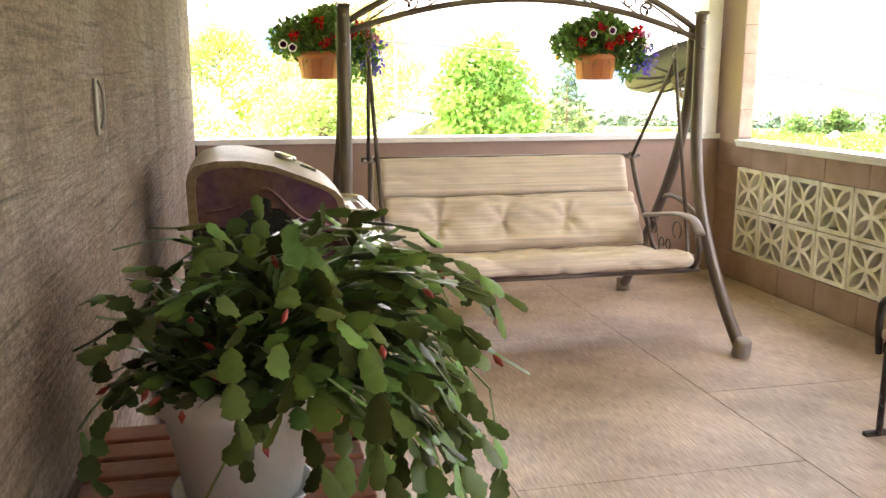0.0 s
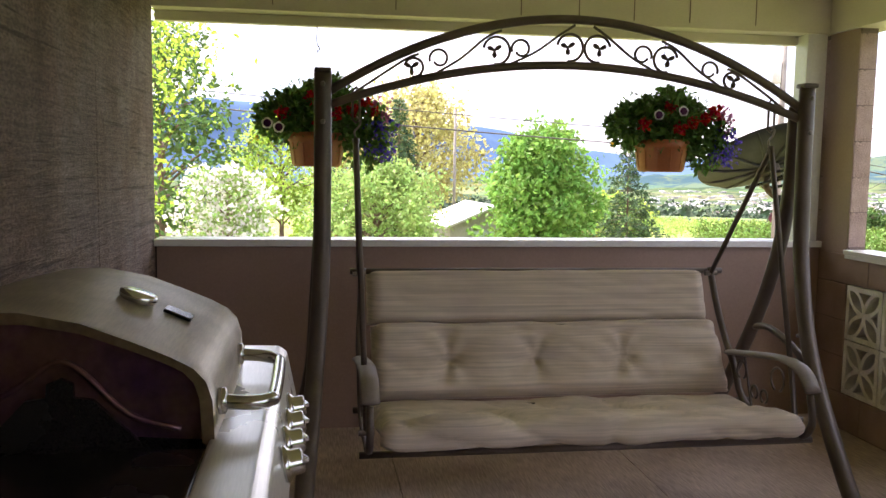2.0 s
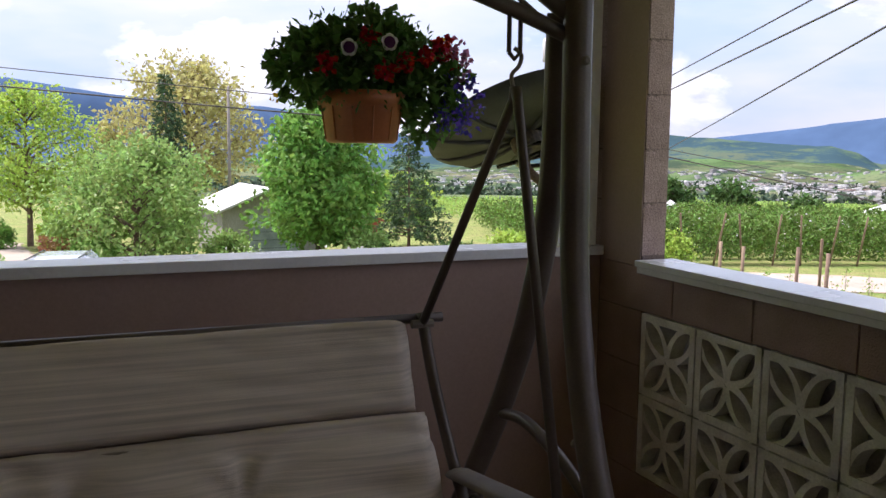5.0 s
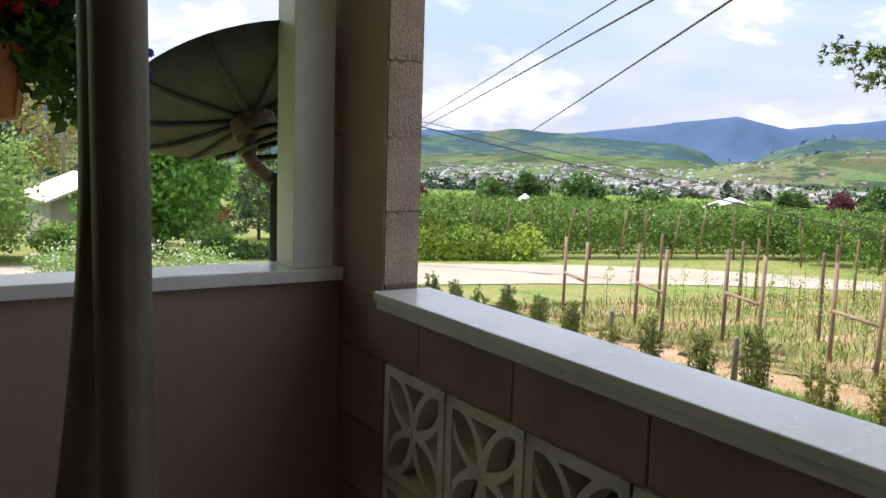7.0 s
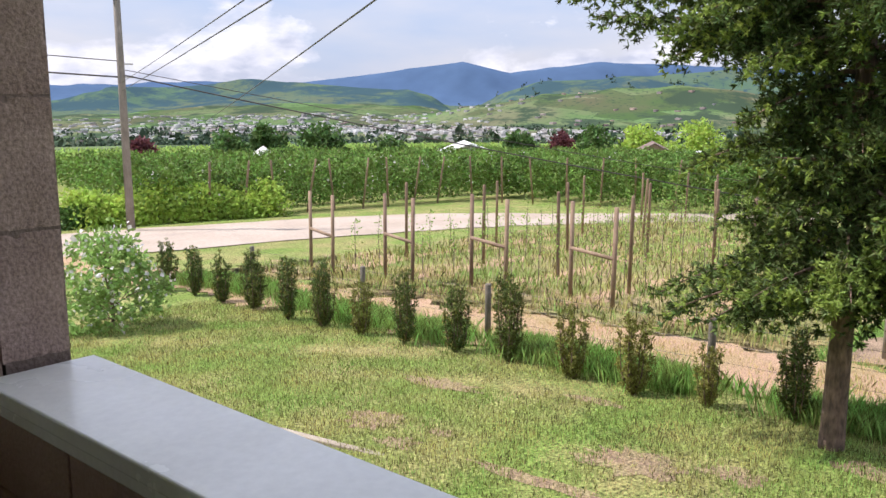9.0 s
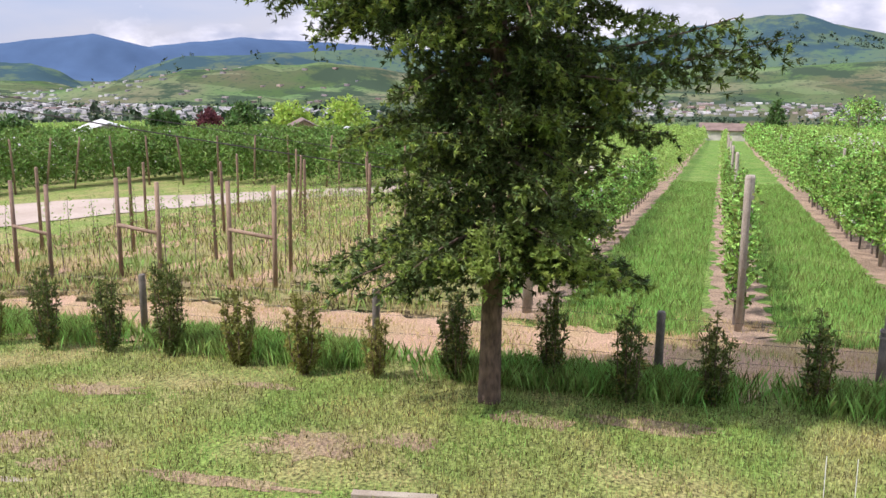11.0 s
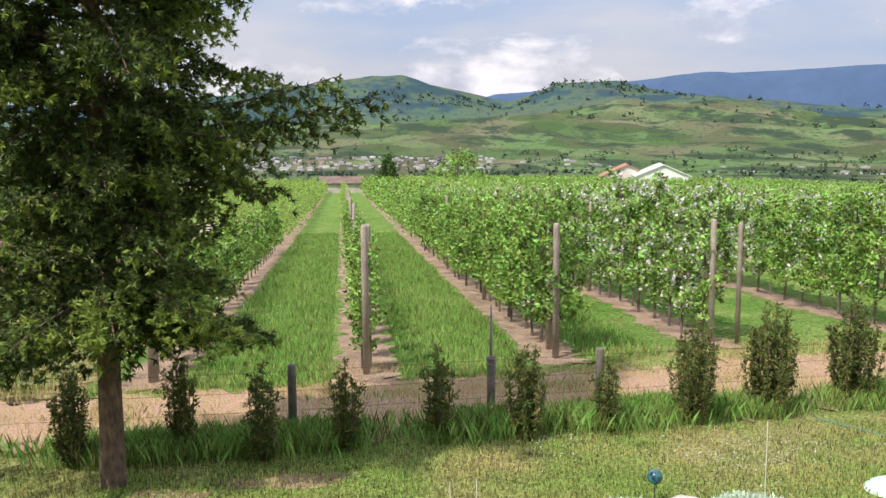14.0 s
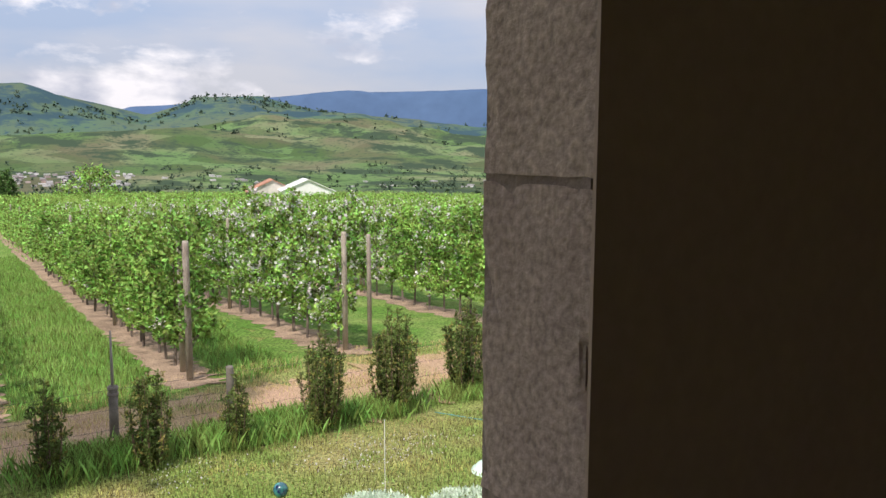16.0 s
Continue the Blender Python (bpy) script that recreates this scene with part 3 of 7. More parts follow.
def patch(name, x0, x1, y0, y1, mat, lift=0.02, nx=30, ny=4, wob=0.12, seed=1, slant=0.0, **tags):
    """A strip of another surface that follows the land, with uneven edges and finer near the house; slant: how far its near end
    moves out for each metre that y lies under 4."""
    rng = np.random.default_rng(seed)
    s = np.linspace(0, 1, nx)[:, None] ** 2
    lo, hi = y0 + rng.normal(0, wob, nx), y1 + rng.normal(0, wob, nx)
    t = np.linspace(0, 1, ny)
    Y = lo[:, None] * (1 - t) + hi[:, None] * t
    start = x0 + slant * np.clip(4.0 - Y, 0, 100) + rng.normal(0, wob, (1, ny))
    X = start + (x1 - start) * s
    Z = land(X, Y) + lift
    v = np.stack([X, Y, Z], -1).reshape(-1, 3)
    i, j = np.meshgrid(np.arange(nx - 1), np.arange(ny - 1), indexing="ij")
    a = i * ny + j
    f = np.stack([a, a + ny, a + ny + 1, a + 1], -1).reshape(-1, 4)
    return mesh_of(name, v, f, mat, smooth=True, kind="structure", **tags)

# ---- garden swing ----
M_STEEL = material("brown_powder_coat", (0.105, 0.082, 0.068), 0.40, 0.3, fine=200, coarse=6, vary=0.12, bump=0.15, second=(0.15, 0.118, 0.098), relief=0.001)
M_PLASTIC = material("taupe_plastic", (0.27, 0.23, 0.20), 0.5, fine=150, coarse=8, vary=0.06, bump=0.1, second=(0.22, 0.19, 0.165), relief=0.001)
M_CUSHION = material("beige_striped_canvas", (0.70, 0.605, 0.51), 0.9, fine=12, coarse=3.5, vary=0.19, bump=0.35, bump_scale=60, stretch=(0.12, 1.2, 9), second=(0.62, 0.525, 0.435), relief=0.003)
M_PIPING = material("dark_piping", (0.36, 0.30, 0.245), 0.9)
swing = thing("garden_swing", (1.56, 4.78, 0), "brown metal garden swing with beige cushions on the deck", "garden swing")
swing.matrix_world = Matrix()


def arch(x, z0, rise):
    return z0 + rise * (1 - ((x - 1.575) / 1.02) ** 2)


for x, foot_x, rear_x in ((0.53, 0.44, 0.37), (2.64, 2.54, 2.55)):
    front = curve([(x, 4.76, 1.845), (x, 4.755, 1.45), (x - 0.005, 4.72, 1.05), (x - 0.03, 4.56, 0.66), (foot_x + 0.02, 4.22, 0.28), (foot_x, 3.95, 0.03)], 40)
    leg = part("front_leg", tube(B(), front, 0.036, 12, 0.85), M_STEEL, swing, smooth=True)
    part("cap", box(B(), x - 0.034, x + 0.034, 4.724, 4.796, 1.835, 1.855, 0.006), M_STEEL, leg)
    part("foot", lathe(B(), [(0.048, 0), (0.05, 0.012), (0.046, 0.09), (0.04, 0.1)], 12, pose(foot_x, 3.955, 0.0, 12, 0, 0)), M_PLASTIC, leg, "grey plastic foot", True)
    rear = curve([(x, 4.84, 1.76), (x, 4.87, 1.3), (x - 0.02, 4.98, 0.9), (x - 0.05, 5.2, 0.48), (rear_x, 5.47, 0.03)], 36)
    leg = part("rear_leg", tube(B(), rear, 0.034, 12, 0.85), M_STEEL, swing, smooth=True)
    part("foot", lathe(B(), [(0.045, 0), (0.047, 0.012), (0.043, 0.08), (0.036, 0.09)], 12, pose(rear_x, 5.475, 0.0, -10, 0, 0)), M_PLASTIC, leg, "grey plastic foot", True)
    part("brace", tube(B(), curve([(x - 0.035, 5.06, 0.72), (x - 0.03, 4.92, 0.74), (x - 0.025, 4.75, 0.70), (x - 0.02, 4.62, 0.64)], 12), 0.016), M_STEEL, swing, smooth=True)
    for z in (1.79, 1.64, 0.74):
        part("bolt", lathe(B(), [(0.011, 0), (0.011, 0.006), (0.006, 0.01)], 8, pose(x, 4.722, z, 90, 0, 0)), M_PLASTIC, swing)
for nm, z0, rise, r in (("upper_arch", 1.765, 0.325, 0.019), ("lower_arch", 1.71, 0.19, 0.018)):
    xs = np.linspace(0.55, 2.62, 31)
    part(nm, tube(B(), [(x, 4.775, arch(x, z0, rise)) for x in xs], r, 10), M_STEEL, swing, smooth=True)


def ring(cx, cz, r, a0, a1, n=18, wire=0.0065, y=4.775, shrink=1.0):
    return [(cx + r * (1 + (shrink - 1) * k / n) * math.cos(a0 + (a1 - a0) * k / n), y, cz + r * (1 + (shrink - 1) * k / n) * math.sin(a0 + (a1 - a0) * k / n)) for k in range(n + 1)]


def trefoil(cx, cz, turn):
    bm = B()
    for a, l in ((0, 0.036), (2.1, 0.032), (-2.1, 0.032)):
        d = Vector((math.cos(a + turn), 0, math.sin(a + turn)))
        c = Vector((cx, 4.775, cz))
        tube(bm, [c, c + d * l * 0.45, c + d * l * 0.8, c + d * l], [0.007, 0.017, 0.016, 0.005], 7, 0.6)
    return bm


for cx, side, big in ((0.90, 1, 0), (1.245, 1, 0), (1.56, 1, 1), (1.68, -1, 1), (1.985, -1, 0), (2.29, -1, 0)):
    lo, up = arch(cx, 1.71, 0.19) + 0.018, arch(cx, 1.765, 0.325) - 0.018
    mid, r = (lo + up) / 2, min((up - lo) * 0.40, 0.056)
    if big:
        cz = lo + r
    else:
        cz = lo + r * 0.95
    # leaf ring with a stem that runs up to the arch and on to the lower bar
    pts = ring(cx, cz, r, math.radians(-100), math.radians(170), 20) if side > 0 else ring(cx, cz, r, math.radians(280), math.radians(10), 20)
    part("scroll", tube(B(), pts, 0.0065, 6), M_STEEL, swing, smooth=True)
    part("leaf_ornament", trefoil(cx - 0.01 * side, cz, 0.6 * side + (0 if side > 0 else math.pi)), M_STEEL, swing, smooth=True)
    far = cx - side * 0.26
    zl = arch(far, 1.71, 0.19)
    part("stem", tube(B(), curve([(cx + side * 0.02, 4.775, up - 0.004), (cx - side * r * 0.9, 4.775, cz + r * 0.85), (cx - side * 0.15, 4.775, (cz + zl) / 2 + 0.02), (far, 4.775, zl + 0.01)], 14), 0.006, 6), M_STEEL, swing, smooth=True)
    if not big:
        ux = cx + side * 0.105
        r2 = min((arch(ux, 1.765, 0.325) - arch(ux, 1.71, 0.19)) * 0.28, 0.042)
        uz = arch(ux, 1.71, 0.19) + 0.018 + r2 * 1.25
        part("scroll", tube(B(), ring(ux, uz, r2, math.radians(200 if side > 0 else -20), math.radians(-150 if side > 0 else 330), 20, shrink=0.62), 0.006, 6), M_STEEL, swing, smooth=True)
# hangers
for x, xr, xf, xb in ((0.665, 0.665, 0.69, 0.70), (2.485, 2.49, 2.425, 2.395)):
    link = [(x - 0.014, 4.775, 1.655), (x - 0.014, 4.775, 1.77), (x, 4.775, 1.785), (x + 0.014, 4.775, 1.77), (x + 0.014, 4.775, 1.655), (x, 4.775, 1.64), (x - 0.014, 4.775, 1.655)]
    part("chain_link", tube(B(), link, 0.0055, 6), M_STEEL, swing, smooth=True)
    part("hook", tube(B(), curve([(x, 4.775, 1.665), (x + 0.018, 4.775, 1.65), (x + 0.012, 4.775, 1.625), (x - 0.006, 4.775, 1.605), (x, 4.775, 1.575), (x + 0.01, 4.775, 1.565)], 16), 0.005, 6), M_PLASTIC, swing, smooth=True)
    for nm, end in (("rear_hanger", (xb, 5.10, 0.975)), ("front_hanger", (xf, 4.36, 0.47))):
        part(nm, tube(B(), [(xr, 4.775, 1.575), (xr, 4.775 + (0.01 if end[1] > 4.8 else -0.01), 1.55), end], [0.015, 0.012, 0.0115], 8), M_STEEL, swing, smooth=True)
        part("bolt", lathe(B(), [(0.012, -0.03), (0.012, 0.03)], 8, pose(*end, 0, 90, 0)), M_PLASTIC, swing)
# seat frame
for x, s in ((0.695, -1), (2.42, 1)):
    side_rail = curve([(x - s * 0.02, 5.12, 1.0), (x - s * 0.01, 5.06, 0.84), (x, 4.97, 0.68), (x, 4.88, 0.58), (x, 4.80, 0.46), (x, 4.68, 0.415), (x, 4.30, 0.415)], 36)
    part("side_rail", tube(B(), side_rail, 0.016, 8), M_STEEL, swing, smooth=True)
    part("armrest", tube(B(), curve([(x, 4.91, 0.628), (x, 4.75, 0.655), (x, 4.55, 0.688), (x, 4.42, 0.698), (x, 4.31, 0.68), (x, 4.24, 0.615)], 22), 0.036, 10, 0.38), M_PLASTIC, swing, "taupe plastic armrest", True)
    part("arm_bow", tube(B(), curve([(x, 4.26, 0.60), (x, 4.235, 0.50), (x, 4.28, 0.43), (x, 4.36, 0.41)], 14), 0.015), M_STEEL, swing, smooth=True)
    for yy, zz, r in ((4.50, 0.60, 0.05), (4.80, 0.57, 0.04), (4.60, 0.50, 0.028), (4.68, 0.50, 0.028)):
        pts = [(x, yy + r * math.cos(a), zz + r * math.sin(a)) for a in np.linspace(-1.2, 4.2, 18)]
        part("scroll", tube(B(), pts, 0.0055, 6), M_STEEL, swing, smooth=True)
    part("spindle", tube(B(), [(x, 4.78, 0.64), (x, 4.70, 0.43)], 0.006, 6), M_STEEL, swing)
    part("spindle", tube(B(), [(x, 4.40, 0.68), (x, 4.36, 0.47)], 0.010, 6), M_STEEL, swing)
for nm, y, z in (("front_rail", 4.30, 0.405), ("rear_rail", 4.80, 0.43), ("top_rail", 5.125, 0.985)):
    part(nm, tube(B(), [(0.66, y, z), (2.46, y, z)], 0.014), M_STEEL, swing, smooth=True)


def cushion(name, profile, x0, x1, thick, tufts=(), nu=110, nv=26, seed=0, amp=0.006, sag=0.0):
    """A soft pad whose front follows profile, a list of (y, z), pinched at tufts (x, share up the profile)."""
    prof = curve([(0, a, b) for a, b in profile], nv)
    bm = B()
    front, back = [], []
    n = len(prof)
    off = Vector((seed * 7.1, 3.3, seed))
    for j, p in enumerate(prof):
        d = (prof[min(j + 1, n - 1)] - prof[max(j - 1, 0)]).normalized()
        nrm = Vector((0, -d.z, d.y))
        v = j / (n - 1)
        fr, bk = [], []
        for i in range(nu + 1):
            u = i / nu
            x = x0 + (x1 - x0) * u
            edge = min(u, 1 - u) * (x1 - x0)
            round_u = min(edge / 0.05, 1) ** 0.45 if edge < 0.05 else 1
            ev = min(v, 1 - v)
            round_v = min(ev / 0.12, 1) ** 0.5 if ev < 0.12 else 1
            h = thick * (0.18 + 0.82 * round_u * round_v)
            crease = noise.fractal(Vector((x * 3.2, v * 5.0, 0)) + off, 1.0, 2.0, 4) * amp
            ridge = (1 - abs(noise.noise(Vector((x * 2.6 + v * 1.4, v * 2.2, 5)) + off))) ** 6 * amp * 1.3
            for tx, tv in tufts:
                dx, dv = x - tx, (v - tv) * 0.42
                r = math.hypot(dx, dv)
                a = math.atan2(dv, dx)
                h -= 0.05 * math.exp(-(r / 0.06) ** 1.2)
                h -= 0.022 * math.exp(-(r / 0.17) ** 2) * (0.5 + 0.5 * math.cos(a * 5 + tx * 9 + 2 * r))
            if tufts:
                h -= 0.012 * math.exp(-((v - tufts[0][1] + 0.02) / 0.05) ** 2)
            h += (crease - ridge) * min(ev / 0.06, 1)
            q = p + nrm * h
            fr.append(bm.verts.new((x, q.y, q.z)))
            q = p - nrm * 0.012
            bk.append(bm.verts.new((x, q.y, q.z)))
        front.append(fr)
        back.append(bk)
    for j in range(n - 1):
        for i in range(nu):
            bm.faces.new((front[j][i], front[j][i + 1], front[j + 1][i + 1], front[j + 1][i]))
            bm.faces.new((back[j][i], back[j + 1][i], back[j + 1][i + 1], back[j][i + 1]))
        for k in (0, nu):
            bm.faces.new((front[j][k], front[j + 1][k], back[j + 1][k], back[j][k]))
    for j in (0, n - 1):
        for i in range(nu):
            bm.faces.new((front[j][i], front[j][i + 1], back[j][i + 1], back[j][i]))
    bmesh.ops.recalc_face_normals(bm, faces=bm.faces)
    return part(name, bm, M_CUSHION, swing, "beige canvas cushion with fine stripes", True)


cushion("headrest_cushion", [(5.075, 0.745), (5.09, 0.80), (5.115, 0.87), (5.137, 0.93), (5.16, 0.972)], 0.735, 2.365, 0.075, seed=1, amp=0.006)
back = cushion("back_cushion", [(4.86, 0.455), (4.90, 0.52), (4.965, 0.62), (5.025, 0.69), (5.065, 0.74)], 0.75, 2.385, 0.085, ((1.10, 0.45), (1.49, 0.46), (1.90, 0.47)), seed=2, amp=0.014)
seat = cushion("seat_cushion", [(4.275, 0.452), (4.262, 0.474), (4.285, 0.496), (4.42, 0.468), (4.64, 0.428), (4.88, 0.425)], 0.735, 2.40, 0.05, seed=3, amp=0.018)
part("seam", tube(B(), curve([(0.75, 5.005, 0.752), (1.5, 5.00, 0.75), (2.37, 5.005, 0.752)], 20), 0.005, 6), M_PIPING, back)

# ---- gas grill ----
M_INOX = material("brushed_steel", (0.88, 0.80, 0.68), 0.42, 0.6, fine=30, coarse=5, vary=0.08, bump=0.12, bump_scale=60, stretch=(8, 0.6, 8), second=(0.68, 0.61, 0.50), relief=0.001)
M_PANEL = material("bright_steel", (0.86, 0.84, 0.80), 0.3, 0.6, fine=30, coarse=5, vary=0.06, bump=0.1, bump_scale=60, stretch=(8, 0.6, 8), second=(0.78, 0.76, 0.72), relief=0.001)
M_BRONZE = material("heat_tinted_steel", (0.30, 0.17, 0.14), 0.34, 0.85, fine=40, coarse=7, vary=0.2, bump=0.1, second=(0.19, 0.09, 0.20), relief=0.001)
M_RIM = material("smoked_steel_rim", (0.34, 0.255, 0.165), 0.45, 0.8, fine=60, coarse=9, vary=0.2, bump=0.2, second=(0.30, 0.22, 0.14), relief=0.001)
M_BLACK = material("black_enamel", (0.012, 0.011, 0.011), 0.25, 0.0, fine=200, coarse=8, vary=0.3, bump=0.1, second=(0.02, 0.018, 0.017), relief=0.001)
M_CHROME = material("chrome", (0.72, 0.71, 0.69), 0.14, 1.0, fine=80, vary=0.04, bump=0)
grill = thing("gas_grill", (0.05, 3.0, 0), "stainless steel gas grill with a domed lid, closed", "grill")
grill.matrix_world = Matrix()
LID = [(-0.19, 0.985), (-0.195, 1.13), (-0.188, 1.165), (-0.165, 1.19), (-0.10, 1.205), (-0.02, 1.205), (0.08, 1.185), (0.17, 1.15), (0.235, 1.122), (0.275, 1.10), (0.297, 1.075), (0.308, 1.04), (0.312, 0.945)]
GY0, GY1 = 2.79, 3.45


def shell(outline, y0, y1, thick=0.006, bulge=0.012):
    """The lid's skin: the outline swept along y, a little fuller in the middle."""
    bm = B()
    rows = []
    for k in range(13):
        v = k / 12
        g = bulge * math.sin(math.pi * v)
        rows.append([bm.verts.new((x + (g * 0.5 if x > 0 else 0), y0 + (y1 - y0) * v, z + g * max(0, (z - 1.0) / 0.2))) for x, z in outline])
    for a, b in zip(rows, rows[1:]):
        for i in range(len(outline) - 1):
            bm.faces.new((a[i], b[i], b[i + 1], a[i + 1]))
    bmesh.ops.solidify(bm, geom=bm.faces[:], thickness=thick)
    return bm


lid = part("lid", shell(LID, GY0, GY1), M_INOX, grill, "brushed steel lid, heat-stained", True)
for y, d in ((GY0, 1), (GY1, -1)):
    inner = [(x * 0.90 + 0.008, (z - 0.96) * 0.85 + 0.975) for x, z in LID]
    bm = B()
    o = [bm.verts.new((x, y + 0.002 * d, z)) for x, z in LID]
    i1 = [bm.verts.new((x, y + 0.002 * d, z)) for x, z in inner]
    i2 = [bm.verts.new((x, y + 0.02 * d, z)) for x, z in inner]
    for a, b in ((o, i1), (i1, i2)):
        for k in range(len(LID) - 1):
            bm.faces.new((a[k], a[k + 1], b[k + 1], b[k]))
    rim = part("end_rim", bm, M_RIM, lid, "smoke-browned steel rim")
    bm = B()
    f = [bm.verts.new((x, y + 0.0205 * d, z)) for x, z in inner]
    bm.faces.new(f)
    part("end_panel", bm, M_BRONZE, lid, "heat-tinted recessed end panel")
    bm = B()
    tz = [(-0.10, 0.955), (-0.015, 1.045), (0.02, 1.05), (0.022, 1.075), (0.045, 1.085), (0.066, 1.075), (0.068, 1.05), (0.10, 1.045), (0.20, 0.945)]
    lo = [bm.verts.new((x, y + 0.016 * d, z)) for x, z in tz]
    hi = [bm.verts.new((x, y + 0.004 * d, z)) for x, z in tz]
    bm.faces.new(hi)
    for k in range(len(tz)):
        bm.faces.new((lo[k], lo[(k + 1) % len(tz)], hi[(k + 1) % len(tz)], hi[k]))
    part("heat_shield", bm, M_BLACK, lid, "black enamel heat shield")
    part("embossed_rib", tube(B(), curve([(-0.14, y + 0.016 * d, 1.04), (-0.05, y + 0.014 * d, 1.055), (0.03, y + 0.012 * d, 1.11), (0.075, y + 0.012 * d, 1.10), (0.16, y + 0.014 * d, 1.015), (0.25, y + 0.016 * d, 0.985)], 24), 0.006, 6), M_BRONZE, lid, smooth=True)
    part("rivet", lathe(B(), [(0.006, 0), (0.004, 0.005)], 8, pose(-0.155, y + 0.002 * d, 1.0, 90 * d, 0, 0)), M_CHROME, lid)
# handle
hp = curve([(0.30, 2.87, 1.018), (0.37, 2.87, 1.013), (0.405, 2.90, 1.010), (0.412, 2.95, 1.008), (0.412, 3.20, 1.008), (0.405, 3.25, 1.010), (0.37, 3.28, 1.013), (0.30, 3.28, 1.018)], 40)
handle = part("handle", tube(B(), hp, 0.0145, 10), M_CHROME, lid, "curved steel handle", True)
for y in (2.87, 3.28):
    part("collar", lathe(B(), [(0.026, 0), (0.026, 0.012), (0.02, 0.016)], 12, pose(0.311, y, 1.018, 0, 90, 0)), M_CHROME, handle, smooth=True)
# thermometer and badge on the lid
part("thermometer", lathe(B(), [(0.036, 0), (0.04, 0.006), (0.04, 0.014), (0.034, 0.018)], 20, pose(0.125, 3.075, 1.182, 0, 19, 0)), M_CHROME, lid, "round lid thermometer", True)
part("badge", box(B(), -0.03, 0.03, -0.025, 0.025, 0, 0.008, 0.002, pose(0.205, 3.09, 1.146, 0, 23, 0)), M_BLACK, lid, "dark square badge")
# firebox and cart
part("firebox", box(B(), -0.185, 0.29, GY0 + 0.03, GY1 - 0.03, 0.74, 0.985, 0.012), M_BLACK, grill, "black enamel firebox")
part("cart", box(B(), -0.17, 0.29, GY0 + 0.02, GY1 - 0.02, 0.10, 0.74, 0.01), M_BLACK, grill, "dark grey cart cabinet")
for y0, y1 in ((GY0 + 0.03, 3.07), (3.08, GY1 - 0.03)):
    door = part("cart_door", box(B(), 0.291, 0.306, y0, y1, 0.13, 0.72, 0.004), M_INOX, grill, "steel cabinet door")
    part("door_handle", tube(B(), [(0.33, (y0 + y1) / 2, 0.5), (0.33, (y0 + y1) / 2, 0.66)], 0.008), M_CHROME, door)
bm = B()
prof = [(0.30, 0.968), (0.395, 0.966), (0.418, 0.950), (0.444, 0.825), (0.43, 0.81), (0.30, 0.81)]
a = [bm.verts.new((x, 2.36, z)) for x, z in prof]
b = [bm.verts.new((x, 3.62, z)) for x, z in prof]
bm.faces.new(a)
bm.faces.new(b[::-1])
for k in range(6):
    bm.faces.new((a[k], b[k], b[(k + 1) % 6], a[(k + 1) % 6]))
bmesh.ops.bevel(bm, geom=bm.edges[:], offset=0.006, segments=2, affect="EDGES", profile=0.5)
bmesh.ops.recalc_face_normals(bm, faces=bm.faces)
panel = part("control_panel", bm, M_PANEL, grill, "slanted steel control panel")
for y in (2.88, 3.01, 3.14, 3.27):
    kn = part("knob", lathe(B(), [(0.036, 0.0), (0.038, 0.006), (0.031, 0.012), (0.026, 0.016), (0.025, 0.036), (0.02, 0.04)], 18, pose(0.432, y, 0.885, 0, 79, 0)), M_CHROME, panel, "chrome burner knob", True)
    part("grip", box(B(), -0.005, 0.005, -0.02, 0.02, 0.034, 0.046, 0.002, pose(0.432, y, 0.885, 0, 79, 20)), M_CHROME, kn)
for y0, y1 in ((2.36, GY0 - 0.005), (GY1 + 0.005, 3.62)):
    shelf = part("side_shelf", box(B(), -0.18, 0.299, y0, y1, 0.92, 0.955, 0.006), M_BLACK if y0 < 3 else M_INOX, grill, "side shelf")
    part("shelf_bracket", box(B(), -0.1, 0.22, y0 + 0.02 if y0 > 3 else y1 - 0.03, y0 + 0.03 if y0 > 3 else y1 - 0.02, 0.78, 0.919), M_BLACK, shelf)
for y in (GY0 + 0.06, GY1 - 0.06):
    for x in (-0.12, 0.24):
        part("caster", lathe(B(), [(0.02, -0.015), (0.05, -0.012), (0.05, 0.012), (0.02, 0.015)], 14, pose(x, y, 0.05, 90, 0, 0)), M_BLACK, grill, smooth=True)

# ---- plant on its slatted table ----
M_REDWOOD = material("red_stained_slats", (0.30, 0.11, 0.055), 0.55, fine=50, coarse=5, vary=0.25, bump=0.3, stretch=(1, 6, 6), second=(0.22, 0.075, 0.04), relief=0.002)
M_POTWHITE = material("white_plastic_pot", (0.80, 0.83, 0.84), 0.35, fine=100, coarse=6, vary=0.03, bump=0.05, second=(0.75, 0.78, 0.79))
M_SOIL = material("potting_soil", (0.04, 0.028, 0.02), 0.95, fine=80, vary=0.4, bump=0.8)
M_CACTUS = leaf("cactus_segment", (0.095, 0.145, 0.042), (0.052, 0.085, 0.030), 0.7, 0.15, 0.3)
M_BUD = leaf("pink_bud", (0.62, 0.16, 0.14), island=0.2)
table = thing("plant_table", (0, 1.45, 0), "small red-brown slatted wooden table by the wall", "table")
table.matrix_world = Matrix()
TX0, TX1, TY0, TY1, TZ = -0.32, 0.20, 1.14, 1.82, 0.735
for k in range(8):
    y = TY0 + k * (TY1 - TY0 - 0.07) / 7
    part("slat", box(B(), TX0, TX1, y, y + 0.07, TZ - 0.02, TZ, 0.004), M_REDWOOD, table)
